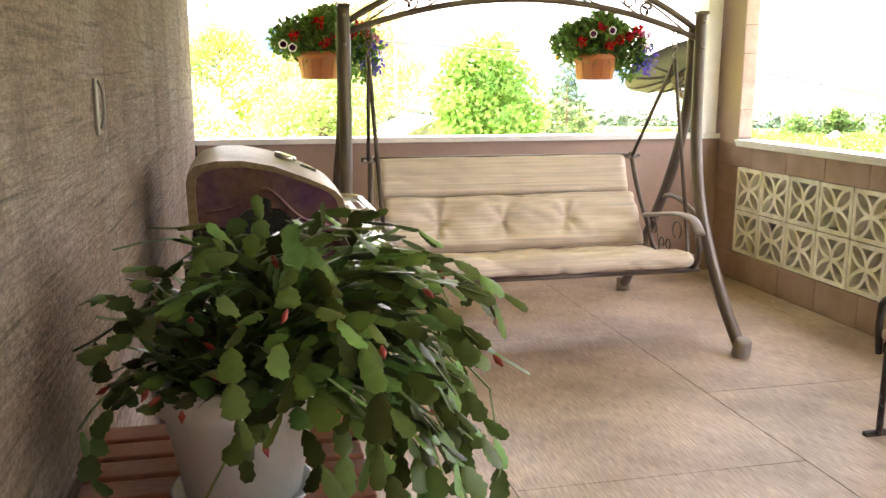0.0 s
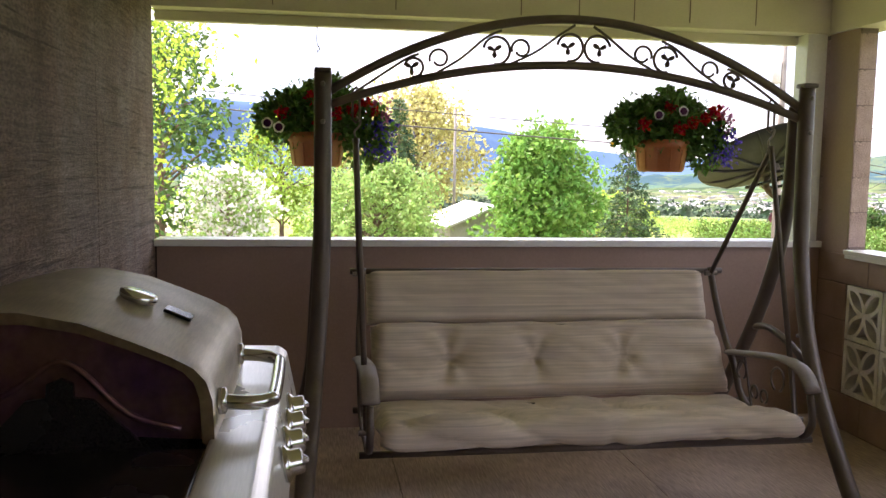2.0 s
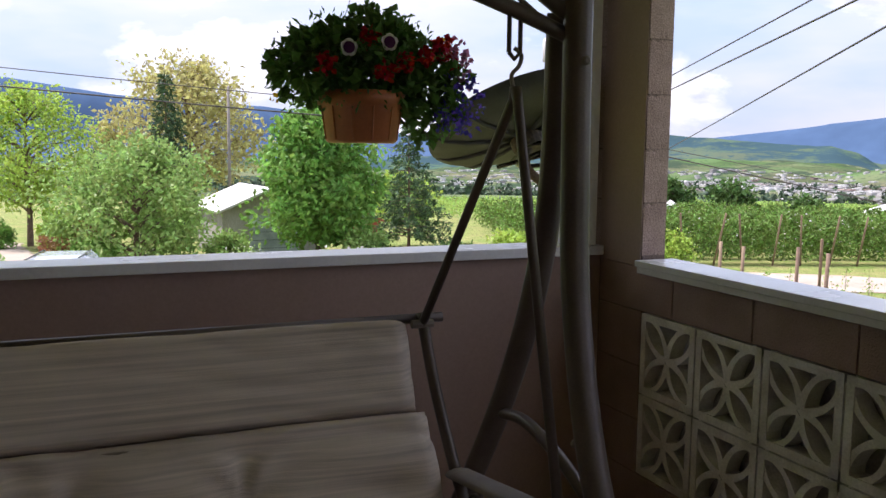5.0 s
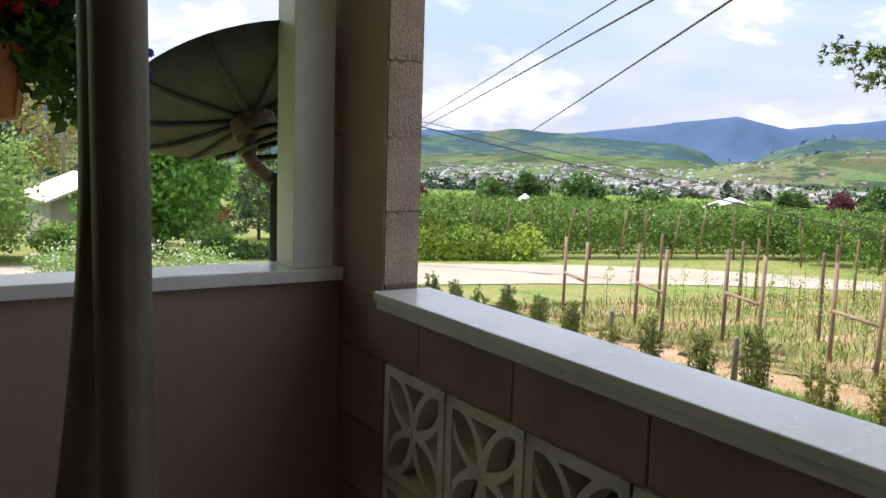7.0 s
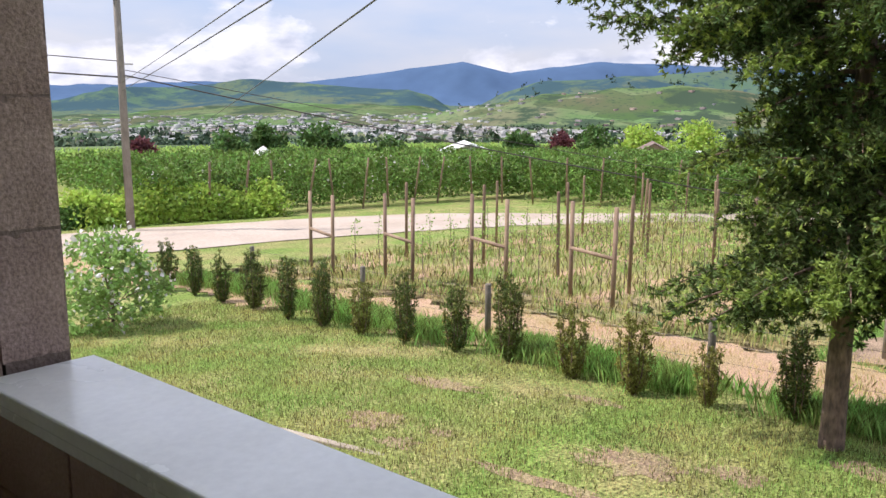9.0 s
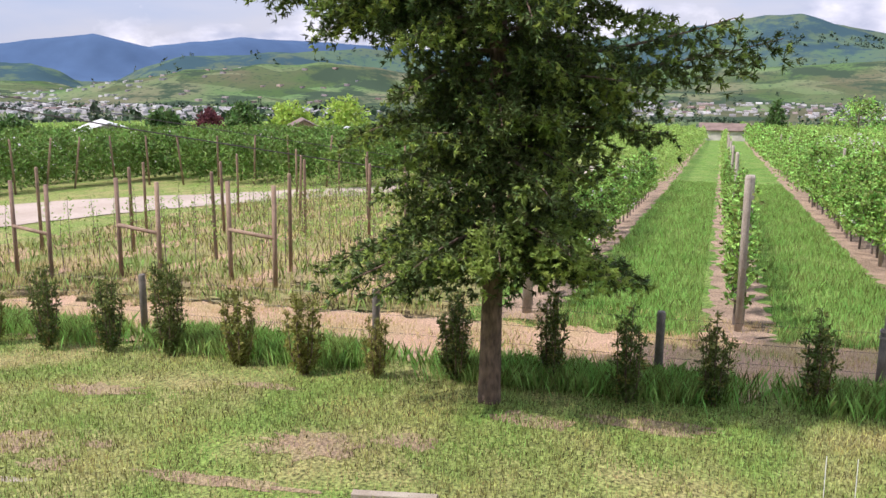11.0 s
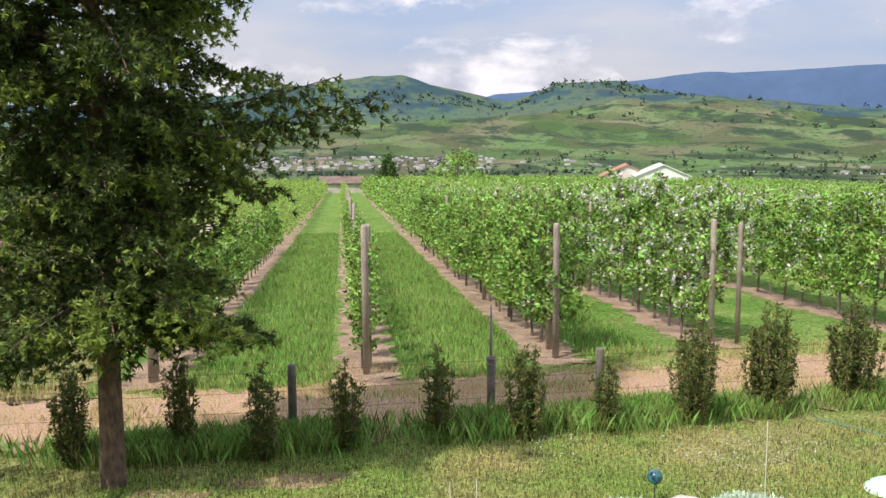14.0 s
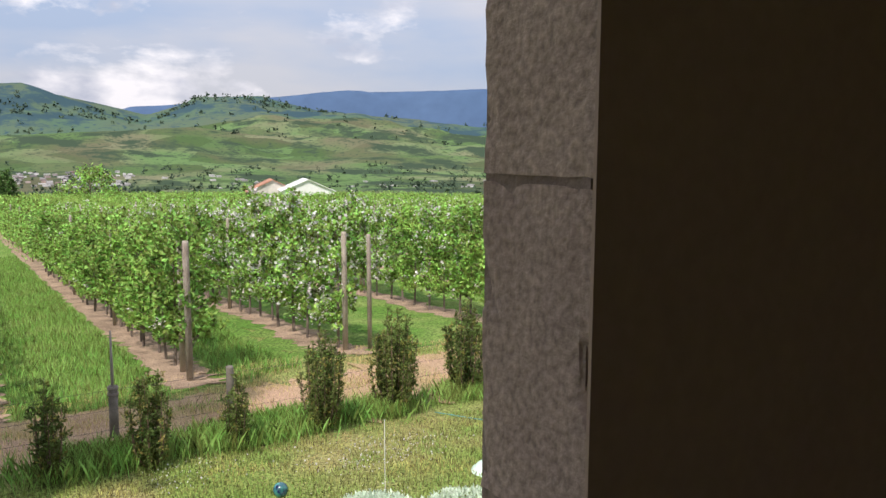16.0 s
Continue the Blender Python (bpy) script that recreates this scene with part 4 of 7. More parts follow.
for x in (TX0 + 0.03, TX1 - 0.03):
    part("apron", box(B(), x - 0.012, x + 0.012, TY0 + 0.02, TY1 - 0.02, TZ - 0.075, TZ - 0.0205), M_REDWOOD, table)
    for y in (TY0 + 0.05, TY1 - 0.05):
        part("leg", box(B(), x - 0.02, x + 0.02, y - 0.02, y + 0.02, 0, TZ - 0.021, 0.004), M_REDWOOD, table)
PX, PY = -0.03, 1.46
pot = thing("potted_cactus", (PX, PY, TZ), "trailing holiday cactus in a white plastic pot", "potted plant")
pot.matrix_world = Matrix()
T = pose(PX, PY, TZ)
part("saucer", lathe(B(), [(0.11, 0.001), (0.125, 0.02), (0.118, 0.02), (0.108, 0.008)], 32, T), M_POTWHITE, pot, smooth=True)
part("pot", lathe(B(), [(0.10, 0.012), (0.130, 0.175), (0.142, 0.177), (0.148, 0.235), (0.140, 0.238), (0.13, 0.205), (0.02, 0.2)], 40, T), M_POTWHITE, pot, "white plastic flower pot", True)
part("soil", lathe(B(), [(0.116, 0.19), (0.117, 0.205), (0.05, 0.215)], 24, T), M_SOIL, pot)


def cactus(seed, stems):
    """Arching stems, each a chain of flat toothed segments."""
    rng = random.Random(seed)
    vs, fs, buds = [], [], []

    def segment(p, d, nrm, ln, w):
        s = d.cross(nrm).normalized()
        nrm = s.cross(d).normalized()
        shape = ((0, 0.12), (0.18, 0.60), (0.32, 0.82), (0.38, 0.70), (0.58, 1.0), (0.65, 0.82), (0.84, 1.0), (0.91, 0.72), (1.0, 0.45))
        base = len(vs)
        for t, k in shape:
            c = p + d * ln * t
            vs.extend([c + s * w * k + nrm * 0.002, c + nrm * 0.005, c - s * w * k + nrm * 0.002])
        for i in range(len(shape) - 1):
            b0 = base + i * 3
            fs.extend([(b0, b0 + 1, b0 + 4, b0 + 3), (b0 + 1, b0 + 2, b0 + 5, b0 + 4)])
        return p + d * ln * 0.96

    for k in range(stems):
        az = rng.gauss(-0.2, 1.35)
        r0 = rng.uniform(0.0, 0.09)
        p = Vector((PX + r0 * math.cos(az), PY + r0 * math.sin(az), TZ + 0.215))
        el = rng.uniform(0.2, 1.35)
        right = math.cos(az)
        n = rng.randint(5, 7) + (rng.randint(1, 3) if right > 0.3 else 0) - (3 if math.sin(az) < -0.4 and right < 0.6 else 0)
        d = Vector((math.cos(az) * math.cos(el), math.sin(az) * math.cos(el), math.sin(el)))
        long = rng.uniform(1.0, 1.34) if right > 0.2 else 0.92
        fall = rng.uniform(0.10, 0.26) if right > 0.2 else rng.uniform(0.14, 0.30)
        for i in range(n):
            ln = rng.uniform(0.042, 0.058) * long
            side = d.cross(Vector((0, 0, 1)))
            if side.length < 0.1:
                side = Vector((1, 0, 0))
            nrm = (side.normalized().cross(d) + Vector((rng.uniform(-1, 1), rng.uniform(-1, 1), rng.uniform(-0.5, 0.5))) * 0.75).normalized()
            q = segment(p, d, nrm, ln, rng.uniform(0.015, 0.021))
            if i > 3 and rng.random() < 0.35:
                d2 = (d + Vector((rng.uniform(-1, 1), rng.uniform(-1, 1), rng.uniform(-0.9, 0.3))) * 0.7).normalized()
                segment(q, d2, nrm, ln * 0.9, 0.012)
            p = q
            d = (d + Vector((rng.uniform(-0.42, 0.42), rng.uniform(-0.42, 0.42), -fall - 0.03 * i + rng.uniform(-0.06, 0.06)))).normalized()
            if p.x < -0.26:
                d.x = abs(d.x) * 0.3
                d.z = min(d.z, -0.2)
                p.x = max(p.x, -0.33)
            if p.z > TZ + 0.44:
                d.z = min(d.z, -0.1)
            if p.z < TZ + 0.02:
                break
        if rng.random() < 0.28:
            buds.append((p.copy(), d.copy()))
    return vs, fs, buds


vs, fs, buds = cactus(5, 290)
part_f = mesh_of("foliage", [tuple(v) for v in vs], fs, M_CACTUS, pot, smooth=True)
for p, d in buds[:40]:
    part("bud", tube(B(), [p, p + d * 0.012, p + d * 0.024], [0.002, 0.0055, 0.001], 6), M_BUD, pot, "small pink bud", True)

# ---- helpers for leaves ----
def leaf_quads(P, rng, size, out=None, aspect=0.5, droop=0.0, fold=0.15):
    """Diamond-shaped leaves at points P (n, 3), turned at random about their outward direction."""
    n = len(P)
    a = rng.normal(size=(n, 3))
    if out is not None:
        a = a * 0.8 + out
    a[:, 2] -= droop
    a /= np.linalg.norm(a, axis=1)[:, None] + 1e-9
    b = np.cross(a, rng.normal(size=(n, 3)))
    b /= np.linalg.norm(b, axis=1)[:, None] + 1e-9
    c = np.cross(a, b)
    s = (size * rng.uniform(0.6, 1.35, n))[:, None]
    v = np.stack([P, P + a * s * 0.5 + b * s * aspect * 0.5 + c * s * fold, P + a * s, P + a * s * 0.5 - b * s * aspect * 0.5 + c * s * fold], 1).reshape(-1, 3)
    return v, np.arange(n * 4).reshape(-1, 4)


def in_ball(rng, n, centre, radii, shell=0.55):
    d = rng.normal(size=(n, 3))
    d /= np.linalg.norm(d, axis=1)[:, None]
    r = (shell + (1 - shell) * rng.random(n) ** 0.6)[:, None]
    return np.asarray(centre) + d * r * np.asarray(radii), d


# ---- hanging flower baskets ----
M_TERRA = material("terracotta_plastic", (0.40, 0.125, 0.042), 0.5, fine=90, coarse=8, vary=0.08, bump=0.1, second=(0.40, 0.12, 0.04), relief=0.002)
M_BLEAF = leaf("basket_leaf", (0.075, 0.14, 0.035), (0.045, 0.09, 0.022), 0.4, 0.25)
M_RED = leaf("red_petal", (0.55, 0.012, 0.02), (0.38, 0.008, 0.015), 0.25, 0.25)
M_BLUE = leaf("blue_petal", (0.09, 0.07, 0.55), (0.14, 0.09, 0.5), 0.3, 0.3)
M_PINK = leaf("pink_petal", (0.55, 0.14, 0.33), (0.5, 0.3, 0.42), 0.3, 0.3)
M_YELLOW = leaf("yellow_petal", (0.75, 0.42, 0.03), island=0.25)
M_WHITEP = leaf("white_petal", (0.78, 0.76, 0.78), island=0.1)
M_DARKP = leaf("dark_petal", (0.05, 0.008, 0.05), island=0.1)
M_WIRE = material("thin_wire", (0.10, 0.09, 0.08), 0.5, 0.6, bump=0, vary=0.1)


def basket(px, py, pansies, blue_side, pink, seed):
    rng = np.random.default_rng(seed)
    th = thing("hanging_basket", (px, py, 1.46), "terracotta hanging pot full of red, blue and purple flowers", "hanging basket", "hanging baskets")
    th.matrix_world = Matrix()
    T = pose(px, py, 1.455)
    bm = lathe(B(), [(0.122, 0.0), (0.132, 0.01), (0.150, 0.135), (0.160, 0.137), (0.162, 0.185), (0.154, 0.187), (0.148, 0.15), (0.02, 0.14)], 36, T)
    part("pot", bm, M_TERRA, th, "ribbed terracotta plastic pot", True)
    for k in range(12):
        a = 2 * math.pi * k / 12
        part("rib", tube(B(), [(px + r * math.cos(a), py + r * math.sin(a), 1.455 + z) for r, z in ((0.133, 0.012), (0.1505, 0.13))], 0.003, 5), M_TERRA, th)
    P, D = [], []
    for c, r, n in (((0, 0, 1.74), (0.26, 0.2, 0.15), 1500), ((-0.17, 0, 1.72), (0.17, 0.16, 0.13), 700), ((0.22, -0.02, 1.69), (0.19, 0.16, 0.13), 700), ((0.05, 0, 1.84), (0.15, 0.13, 0.11), 500),
                    ((0.27 * blue_side, -0.03, 1.58), (0.12, 0.12, 0.14), 260)):
        p, d = in_ball(rng, n, (px + c[0], py + c[1], c[2]), r, 0.4)
        P.append(p), D.append(d)
    P, D = np.concatenate(P), np.concatenate(D)
    v, f = leaf_quads(P, rng, 0.042, D * 0.7, 0.75)
    mesh_of("foliage", v, f, M_BLEAF, th, kind="stuff")
    # sprays of fine stems at the rim of the plant
    p, d = in_ball(rng, 420, (px, py, 1.72), (0.36, 0.24, 0.22), 0.8)
    v, f = leaf_quads(p, rng, 0.03, d, 0.3)
    mesh_of("spray", v, f, M_BLEAF, th, kind="stuff")

    def heads(name, mat, centres, n, spread, size, label):
        out = []
        for c in centres:
            p, d = in_ball(rng, n, (px + c[0], py + c[1], c[2]), (spread,) * 3, 0.5)
            out.append(p)
        v2, f2 = leaf_quads(np.concatenate(out), rng, size, None, 0.9)
        mesh_of(name, v2, f2, mat, th, label=label, kind="stuff")

    s = blue_side
    heads("red_bloom_mass", M_RED, [(-0.20 * s + 0.02, -0.17, 1.73), (0.10, -0.19, 1.74), (0.19, -0.18, 1.76), (0.26, -0.14, 1.81), (0.02, -0.2, 1.70), (0.3, -0.1, 1.76), (-0.02, -0.16, 1.82)], 40, 0.034, 0.026, "red geranium blooms")
    blue = [(s * (0.26 + 0.17 * rng.random()), -0.18 + 0.14 * rng.random(), 1.50 + 0.2 * rng.random()) for _ in range(46)]
    heads("blue_bloom_mass", M_BLUE, blue, 5, 0.02, 0.022, "small trailing blue blooms")
    heads("pink_bloom_mass", M_PINK, [(pink + 0.05 * rng.normal(), -0.14, 1.76 + 0.05 * rng.normal()) for _ in range(8)], 6, 0.018, 0.026, "pink blooms")
    heads("yellow_bloom_mass", M_YELLOW, [(0.28 * s, -0.1, 1.83), (0.33 * s, -0.08, 1.75), (-0.34 * s, -0.1, 1.60)], 6, 0.02, 0.022, "yellow blooms")
    for cx, cz in pansies:
        y0 = py - 0.215
        fl = part("pansy", B(), M_WHITEP, th, "dark purple pansy with a white edge")
        bm = B()
        for k in range(5):
            a = 2 * math.pi * k / 5 + 0.3
            c = Vector((px + cx + 0.014 * math.cos(a), y0, cz + 0.014 * math.sin(a)))
            vs2 = [bm.verts.new(c + Vector((0.018 * math.cos(b), -0.004 * math.cos(2 * b), 0.018 * math.sin(b)))) for b in np.linspace(0, 2 * math.pi, 9)[:-1]]
            bm.faces.new(vs2)
        bm.to_mesh(fl.data)
        bm.free()
        part("face", lathe(B(), [(0.021, 0), (0.020, 0.003), (0.006, 0.005)], 10, pose(px + cx, y0 - 0.002, cz, 90, 0, 0)), M_DARKP, fl, "dark centre")
    for k in range(3):
        a = 2 * math.pi * k / 3 + 0.5
        part("hanger_wire", tube(B(), [(px + 0.155 * math.cos(a), py + 0.155 * math.sin(a), 1.63), (px, py, 2.1)], 0.0012, 4), M_WIRE, th)
    part("hook", tube(B(), curve([(px, py, 2.08), (px + 0.015, py, 2.1), (px, py, 2.13), (px, py - 0.0, 2.20), (px, py, 2.22)], 14), 0.003, 5), M_WIRE, th)
    return th


basket(2.53, 6.08, ((-0.11, 1.775), (0.035, 1.80)), 1, 0.33, 3)
basket(0.515, 6.08, ((-0.20, 1.66), (-0.26, 1.68)), 1, 0.34, 8)

# ---- satellite dish on its pole behind the parapet ----
M_DISH = material("grey_dish_paint", (0.075, 0.075, 0.074), 0.72, 0.0, fine=120, coarse=6, vary=0.1, bump=0.1, second=(0.055, 0.055, 0.052), relief=0.001)
M_RUST = material("grimy_steel", (0.12, 0.11, 0.10), 0.7, 0.4, fine=60, coarse=8, vary=0.4, bump=0.4, second=(0.18, 0.12, 0.08))
dish = thing("satellite_dish", (3.30, 6.32, 0), "grey ribbed satellite dish on a pole behind the parapet", "satellite dish")
dish.matrix_world = Matrix()
nrm = Vector((-0.13, 0.48, 0.87)).normalized()
DM = Matrix.Translation(Vector((3.366, 6.423, 1.569)) - nrm * 0.08) @ nrm.to_track_quat("Z", "Y").to_matrix().to_4x4()
R = 0.41
bowl = [(r, z * 0.53) for r, z in [(0.03, 0.0), (0.15, 0.012), (0.28, 0.045), (0.36, 0.085), (R, 0.15), (R + 0.012, 0.15), (R + 0.012, 0.143), (0.365, 0.078), (0.28, 0.037), (0.15, 0.004), (0.03, -0.015)]]
part("bowl", lathe(B(), bowl, 48, DM), M_DISH, dish, "grey painted dish", True)
for k in range(11):
    a = 2 * math.pi * k / 11 + 0.2
    pts = [DM @ Vector((r * math.cos(a), r * math.sin(a), z * 0.53 - 0.006)) for r, z in ((0.05, 0.0), (0.15, 0.004), (0.28, 0.037), (0.36, 0.078), (R, 0.143))]
    part("rib", tube(B(), pts, [0.012, 0.011, 0.010, 0.008, 0.005], 6), M_DISH, dish, smooth=True)
part("hub", lathe(B(), [(0.07, -0.07), (0.075, -0.06), (0.075, -0.012), (0.05, -0.005)], 16, DM), M_RUST, dish)
part("mount_arm", tube(B(), curve([DM @ Vector((0, 0, -0.05)), DM @ Vector((0.03, -0.03, -0.14)), (3.44, 6.30, 1.28)], 10), 0.022), M_RUST, dish, smooth=True)
part("cable", tube(B(), curve([DM @ Vector((0.05, 0.02, -0.06)), DM @ Vector((-0.06, 0.12, -0.10)), DM @ Vector((-0.12, -0.02, -0.12)), DM @ Vector((-0.03, -0.10, -0.10)), DM @ Vector((0.07, -0.02, -0.12)), DM @ Vector((0.0, 0.13, -0.13)), DM @ Vector((-0.09, 0.03, -0.10)), DM @ Vector((0.05, -0.18, -0.06))], 40), 0.010, 6), M_BLACK, dish, smooth=True)
part("pole", tube(B(), [(3.44, 6.30, float(land(3.44, 6.30)) - 0.1), (3.44, 6.30, 1.32)], 0.028, 12), M_DISH, dish, smooth=True)

# ---- latch on the siding, and a patio chair by the wall ----
latch = thing("hook_latch", (-0.34, 2.13, 1.4), "small worn metal latch screwed to the siding", "latch")
latch.matrix_world = Matrix()
part("plate", box(B(), X0 + 0.001, X0 + 0.008, 2.115, 2.145, 1.33, 1.46, 0.002), M_PLASTIC, latch)
part("bar", tube(B(), curve([(X0 + 0.012, 2.13, 1.345), (X0 + 0.02, 2.13, 1.38), (X0 + 0.02, 2.13, 1.43), (X0 + 0.01, 2.135, 1.455)], 10), 0.004, 6), M_PLASTIC, latch, smooth=True)
chair = thing("patio_chair", (2.6, 2.65, 0), "black metal patio chair with a pale cushion edge", "chair")
chair.matrix_world = Matrix()
part("seat", box(B(), 2.37, 2.85, 2.40, 2.86, 0.36, 0.42, 0.015), M_BLACK, chair)
part("cushion", box(B(), 2.36, 2.84, 2.41, 2.87, 0.424, 0.47, 0.018), M_CUSHION, chair, "pale seat cushion")
part("backrest", box(B(), 2.84, 2.87, 2.40, 2.86, 0.45, 0.92, 0.012), M_BLACK, chair)
for x in (2.385, 2.835):
    for y in (2.42, 2.84):
        part("leg", tube(B(), [(x, y, 0.015), (x, y, 0.365)], 0.014), M_BLACK, chair)
for y in (2.39, 2.87):
    part("arm", tube(B(), curve([(2.37, y, 0.36), (2.36, y, 0.52), (2.42, y, 0.60), (2.84, y, 0.64)], 14), 0.015), M_BLACK, chair, smooth=True)
    part("runner", box(B(), 2.34, 2.87, y - 0.015, y + 0.015, 0.0, 0.02, 0.004), M_BLACK, chair)
chair.matrix_world = pose(0.12, 0.02, 0)

# ---- road, soil strips and grass alleys ----
def ribbon(name, line, widths, mat, lift, seed=1, n=60, across=5, wob=0.15, **tags):
    c = curve([(x, y, 0) for x, y in line], n)
    rng = np.random.default_rng(seed)
    ws = np.interp(np.linspace(0, 1, len(c)), np.linspace(0, 1, len(widths)), widths)
    v = []
    for i, p in enumerate(c):
        d = (c[min(i + 1, len(c) - 1)] - c[max(i - 1, 0)]).normalized()
        s = Vector((-d.y, d.x, 0))
        e = [rng.normal(0, wob), rng.normal(0, wob)]
        for k in range(across):
            u = k / (across - 1) - 0.5
            q = p + s * (u * ws[i] + (e[0] if k == 0 else e[1] if k == across - 1 else 0))
            v.append((q.x, q.y, float(land(q.x, q.y)) + lift))
    i, j = np.meshgrid(np.arange(len(c) - 1), np.arange(across - 1), indexing="ij")
    a = i * across + j
    f = np.stack([a, a + across, a + across + 1, a + 1], -1).reshape(-1, 4)
    return mesh_of(name, v, f, mat, smooth=True, kind="structure", **tags)


ribbon("road", [(-30, 52), (-8, 41), (8, 36.5), (20, 32.2), (30, 29.0), (37, 24.0), (46, 18), (70, 12)], [4, 6, 7, 8, 7, 4.5, 3.5, 3], M_ROAD, 0.03, label="pale unpaved dirt road", category="road")
ribbon("driveway", [(-3.5, 66), (-2.8, 58), (-1.5, 50), (1.5, 44), (4, 38)], [2.2, 2.4, 2.6, 3, 4], M_ROAD, 0.04, 2, label="pale dirt driveway with a grass crown", category="driveway")
# bare strip behind the shrub line, then the orchard's grass
ribbon("soil_strip", [(14.3, 30), (14.7, 20), (14.9, 12), (15.2, 4), (15.9, -1), (17.3, -6), (19.5, -12), (25, -26)], [1.8, 2.2, 2.9, 3.0, 2.9, 2.9, 3.0, 3.2], M_DIRT, 0.022, 3, 200, across=9, wob=0.25, label="bare reddish soil along the fence", category="soil")
END = lambda y: 17.4 + max(0.0, 4.0 - y) * 0.33          # where the rows begin
ROWS_Y = [4.08, 0.53, -3.02] + [-8.1 - 4.9 * k for k in range(17)]
patch("orchard_grass", 16.7, 235, -2.0, 8.6, M_ALLEY, 0.010, 260, 30, 0.1, 4, 0.33, label="lush green grass between the orchard rows", category="grass")
patch("orchard_grass_south", 16.7, 235, -95, -2.0, M_ALLEY, 0.010, 200, 190, 0.1, 5, 0.33, label="green orchard grass under the trees", category="grass")
M_YOUNG = material("dry_orchard_grass", (0.20, 0.22, 0.075), 0.95, fine=14, coarse=0.6, vary=0.4, bump=1.0, bump_scale=45, second=(0.38, 0.28, 0.16), relief=0.04, spec=0.1)
patch("young_orchard_grass", 16.2, 42, 8.6, 23.5, M_YOUNG, 0.010, 90, 40, 0.25, 6, label="patchy dry grass among young trees", category="grass")
for k, y in enumerate(ROWS_Y[:8] + [7.6]):
    patch("row_strip", END(y) - 0.6, 170, y - 0.48, y + 0.48, M_STRIP, 0.018, 240, 5, 0.09, 20 + k, label="bare mulched strip under a tree row", category="soil")
for k, y in enumerate((11.2, 13.7, 16.2, 18.7, 21.2)):
    patch("row_strip", 17.6, 42, y - 0.35, y + 0.35, M_DIRT, 0.018, 90, 4, 0.12, 40 + k, label="bare soil under young trees", category="soil")

# ---- orchard trees ----
M_APPLE = leaf("apple_leaf", (0.195, 0.285, 0.062), (0.095, 0.16, 0.034), 0.8, 0.26)
M_APPLE2 = leaf("young_leaf", (0.22, 0.30, 0.075), (0.14, 0.22, 0.05), 0.35, 0.4)
M_CHERRY = leaf("dark_orchard_leaf", (0.105, 0.165, 0.032), (0.06, 0.105, 0.022), 0.5, 0.25)
M_BLOSSOM = leaf("white_blossom", (0.78, 0.76, 0.74), (0.7, 0.62, 0.62), 0.15, 0.3)
M_TWIG = material("grey_bark", (0.18, 0.14, 0.11), 0.9, fine=40, vary=0.3, bump=0.5)


def spindle(seed, height, width, n, bloom, size=0.105):
    """A slender trellised tree: a thin trunk, short limbs, tufts of leaves along them and some blossom."""
    rng = np.random.default_rng(seed)
    th = new("orchard_tree")
    bm = B()
    tube(bm, curve([(0, 0, -0.05), (0.03 * rng.normal(), 0.02, height * 0.4), (0, 0.03 * rng.normal(), height * 0.92)], 6), [0.034 - 0.004 * k for k in range(7)], 6)
    P, D = [], []
    limbs = 22
    for k in range(limbs):
        z = 0.46 + (height - 0.5) * (k + rng.random()) / limbs
        a = k * 2.399963 + rng.normal(0, 0.5)
        w = width * (0.6 + 0.55 * np.sin(np.pi * min(0.9, z / height))) * rng.uniform(0.65, 1.15)
        e = np.array([math.cos(a) * w * 0.85, math.sin(a) * w * 0.75, z + 0.12 * rng.normal() + 0.12])
        tube(bm, [(0, 0, z - 0.1), tuple(e)], [0.011, 0.004], 4)
        for c in range(6):
            t = 0.25 + 0.8 * (c + rng.random()) / 6
            hub = np.array([0, 0, z]) * (1 - t) + e * t + rng.normal(0, 0.06, 3)
            m = max(3, n // (limbs * 6))
            P.append(hub + rng.normal(0, 0.045, (m, 3)))
            D.append(np.tile(e - np.array([0, 0, z]) + np.array([0, 0, 0.25]), (m, 1)))
    part("trunk", bm, M_TWIG, th)
    P, D = np.concatenate(P), np.concatenate(D)
    v, f = leaf_quads(P, rng, size, D * 0.9, 0.6, 0.1)
    mesh_of("crown", v, f, M_APPLE, th)
    if bloom:
        hubs = P[rng.integers(0, len(P), max(1, bloom // 6))]
        p = np.repeat(hubs, 6, 0) + rng.normal(0, 0.045, (len(hubs) * 6, 3))
        v, f = leaf_quads(p, rng, 0.07, None, 0.95)
        mesh_of("blossom", v, f, M_BLOSSOM, th)
    return tagged(th, "slender green orchard tree trained on a trellis" + (", in white blossom" if bloom > 100 else ""), "fruit tree", "orchard trees")


PROTO = [spindle(1, 2.5, 0.56, 1500, 14), spindle(2, 2.6, 0.58, 1600, 0), spindle(3, 2.4, 0.52, 1350, 40), spindle(4, 2.75, 0.6, 1350, 660), spindle(5, 2.55, 0.56, 1450, 320), spindle(6, 2.0, 0.28, 660, 0), spindle(7, 2.1, 0.30, 700, 8)]
used = set()


def plant(k, x, y, s=1.0):
    m = pose(x, y, float(land(x, y)), 0, 0, random.uniform(0, 360)) @ Matrix.Scale(s, 4)
    if k not in used:
        used.add(k)
        PROTO[k].matrix_basis = m
        return PROTO[k]
    o = copy_thing(PROTO[k], m)
    o.scale = (s, s, s)
    return o


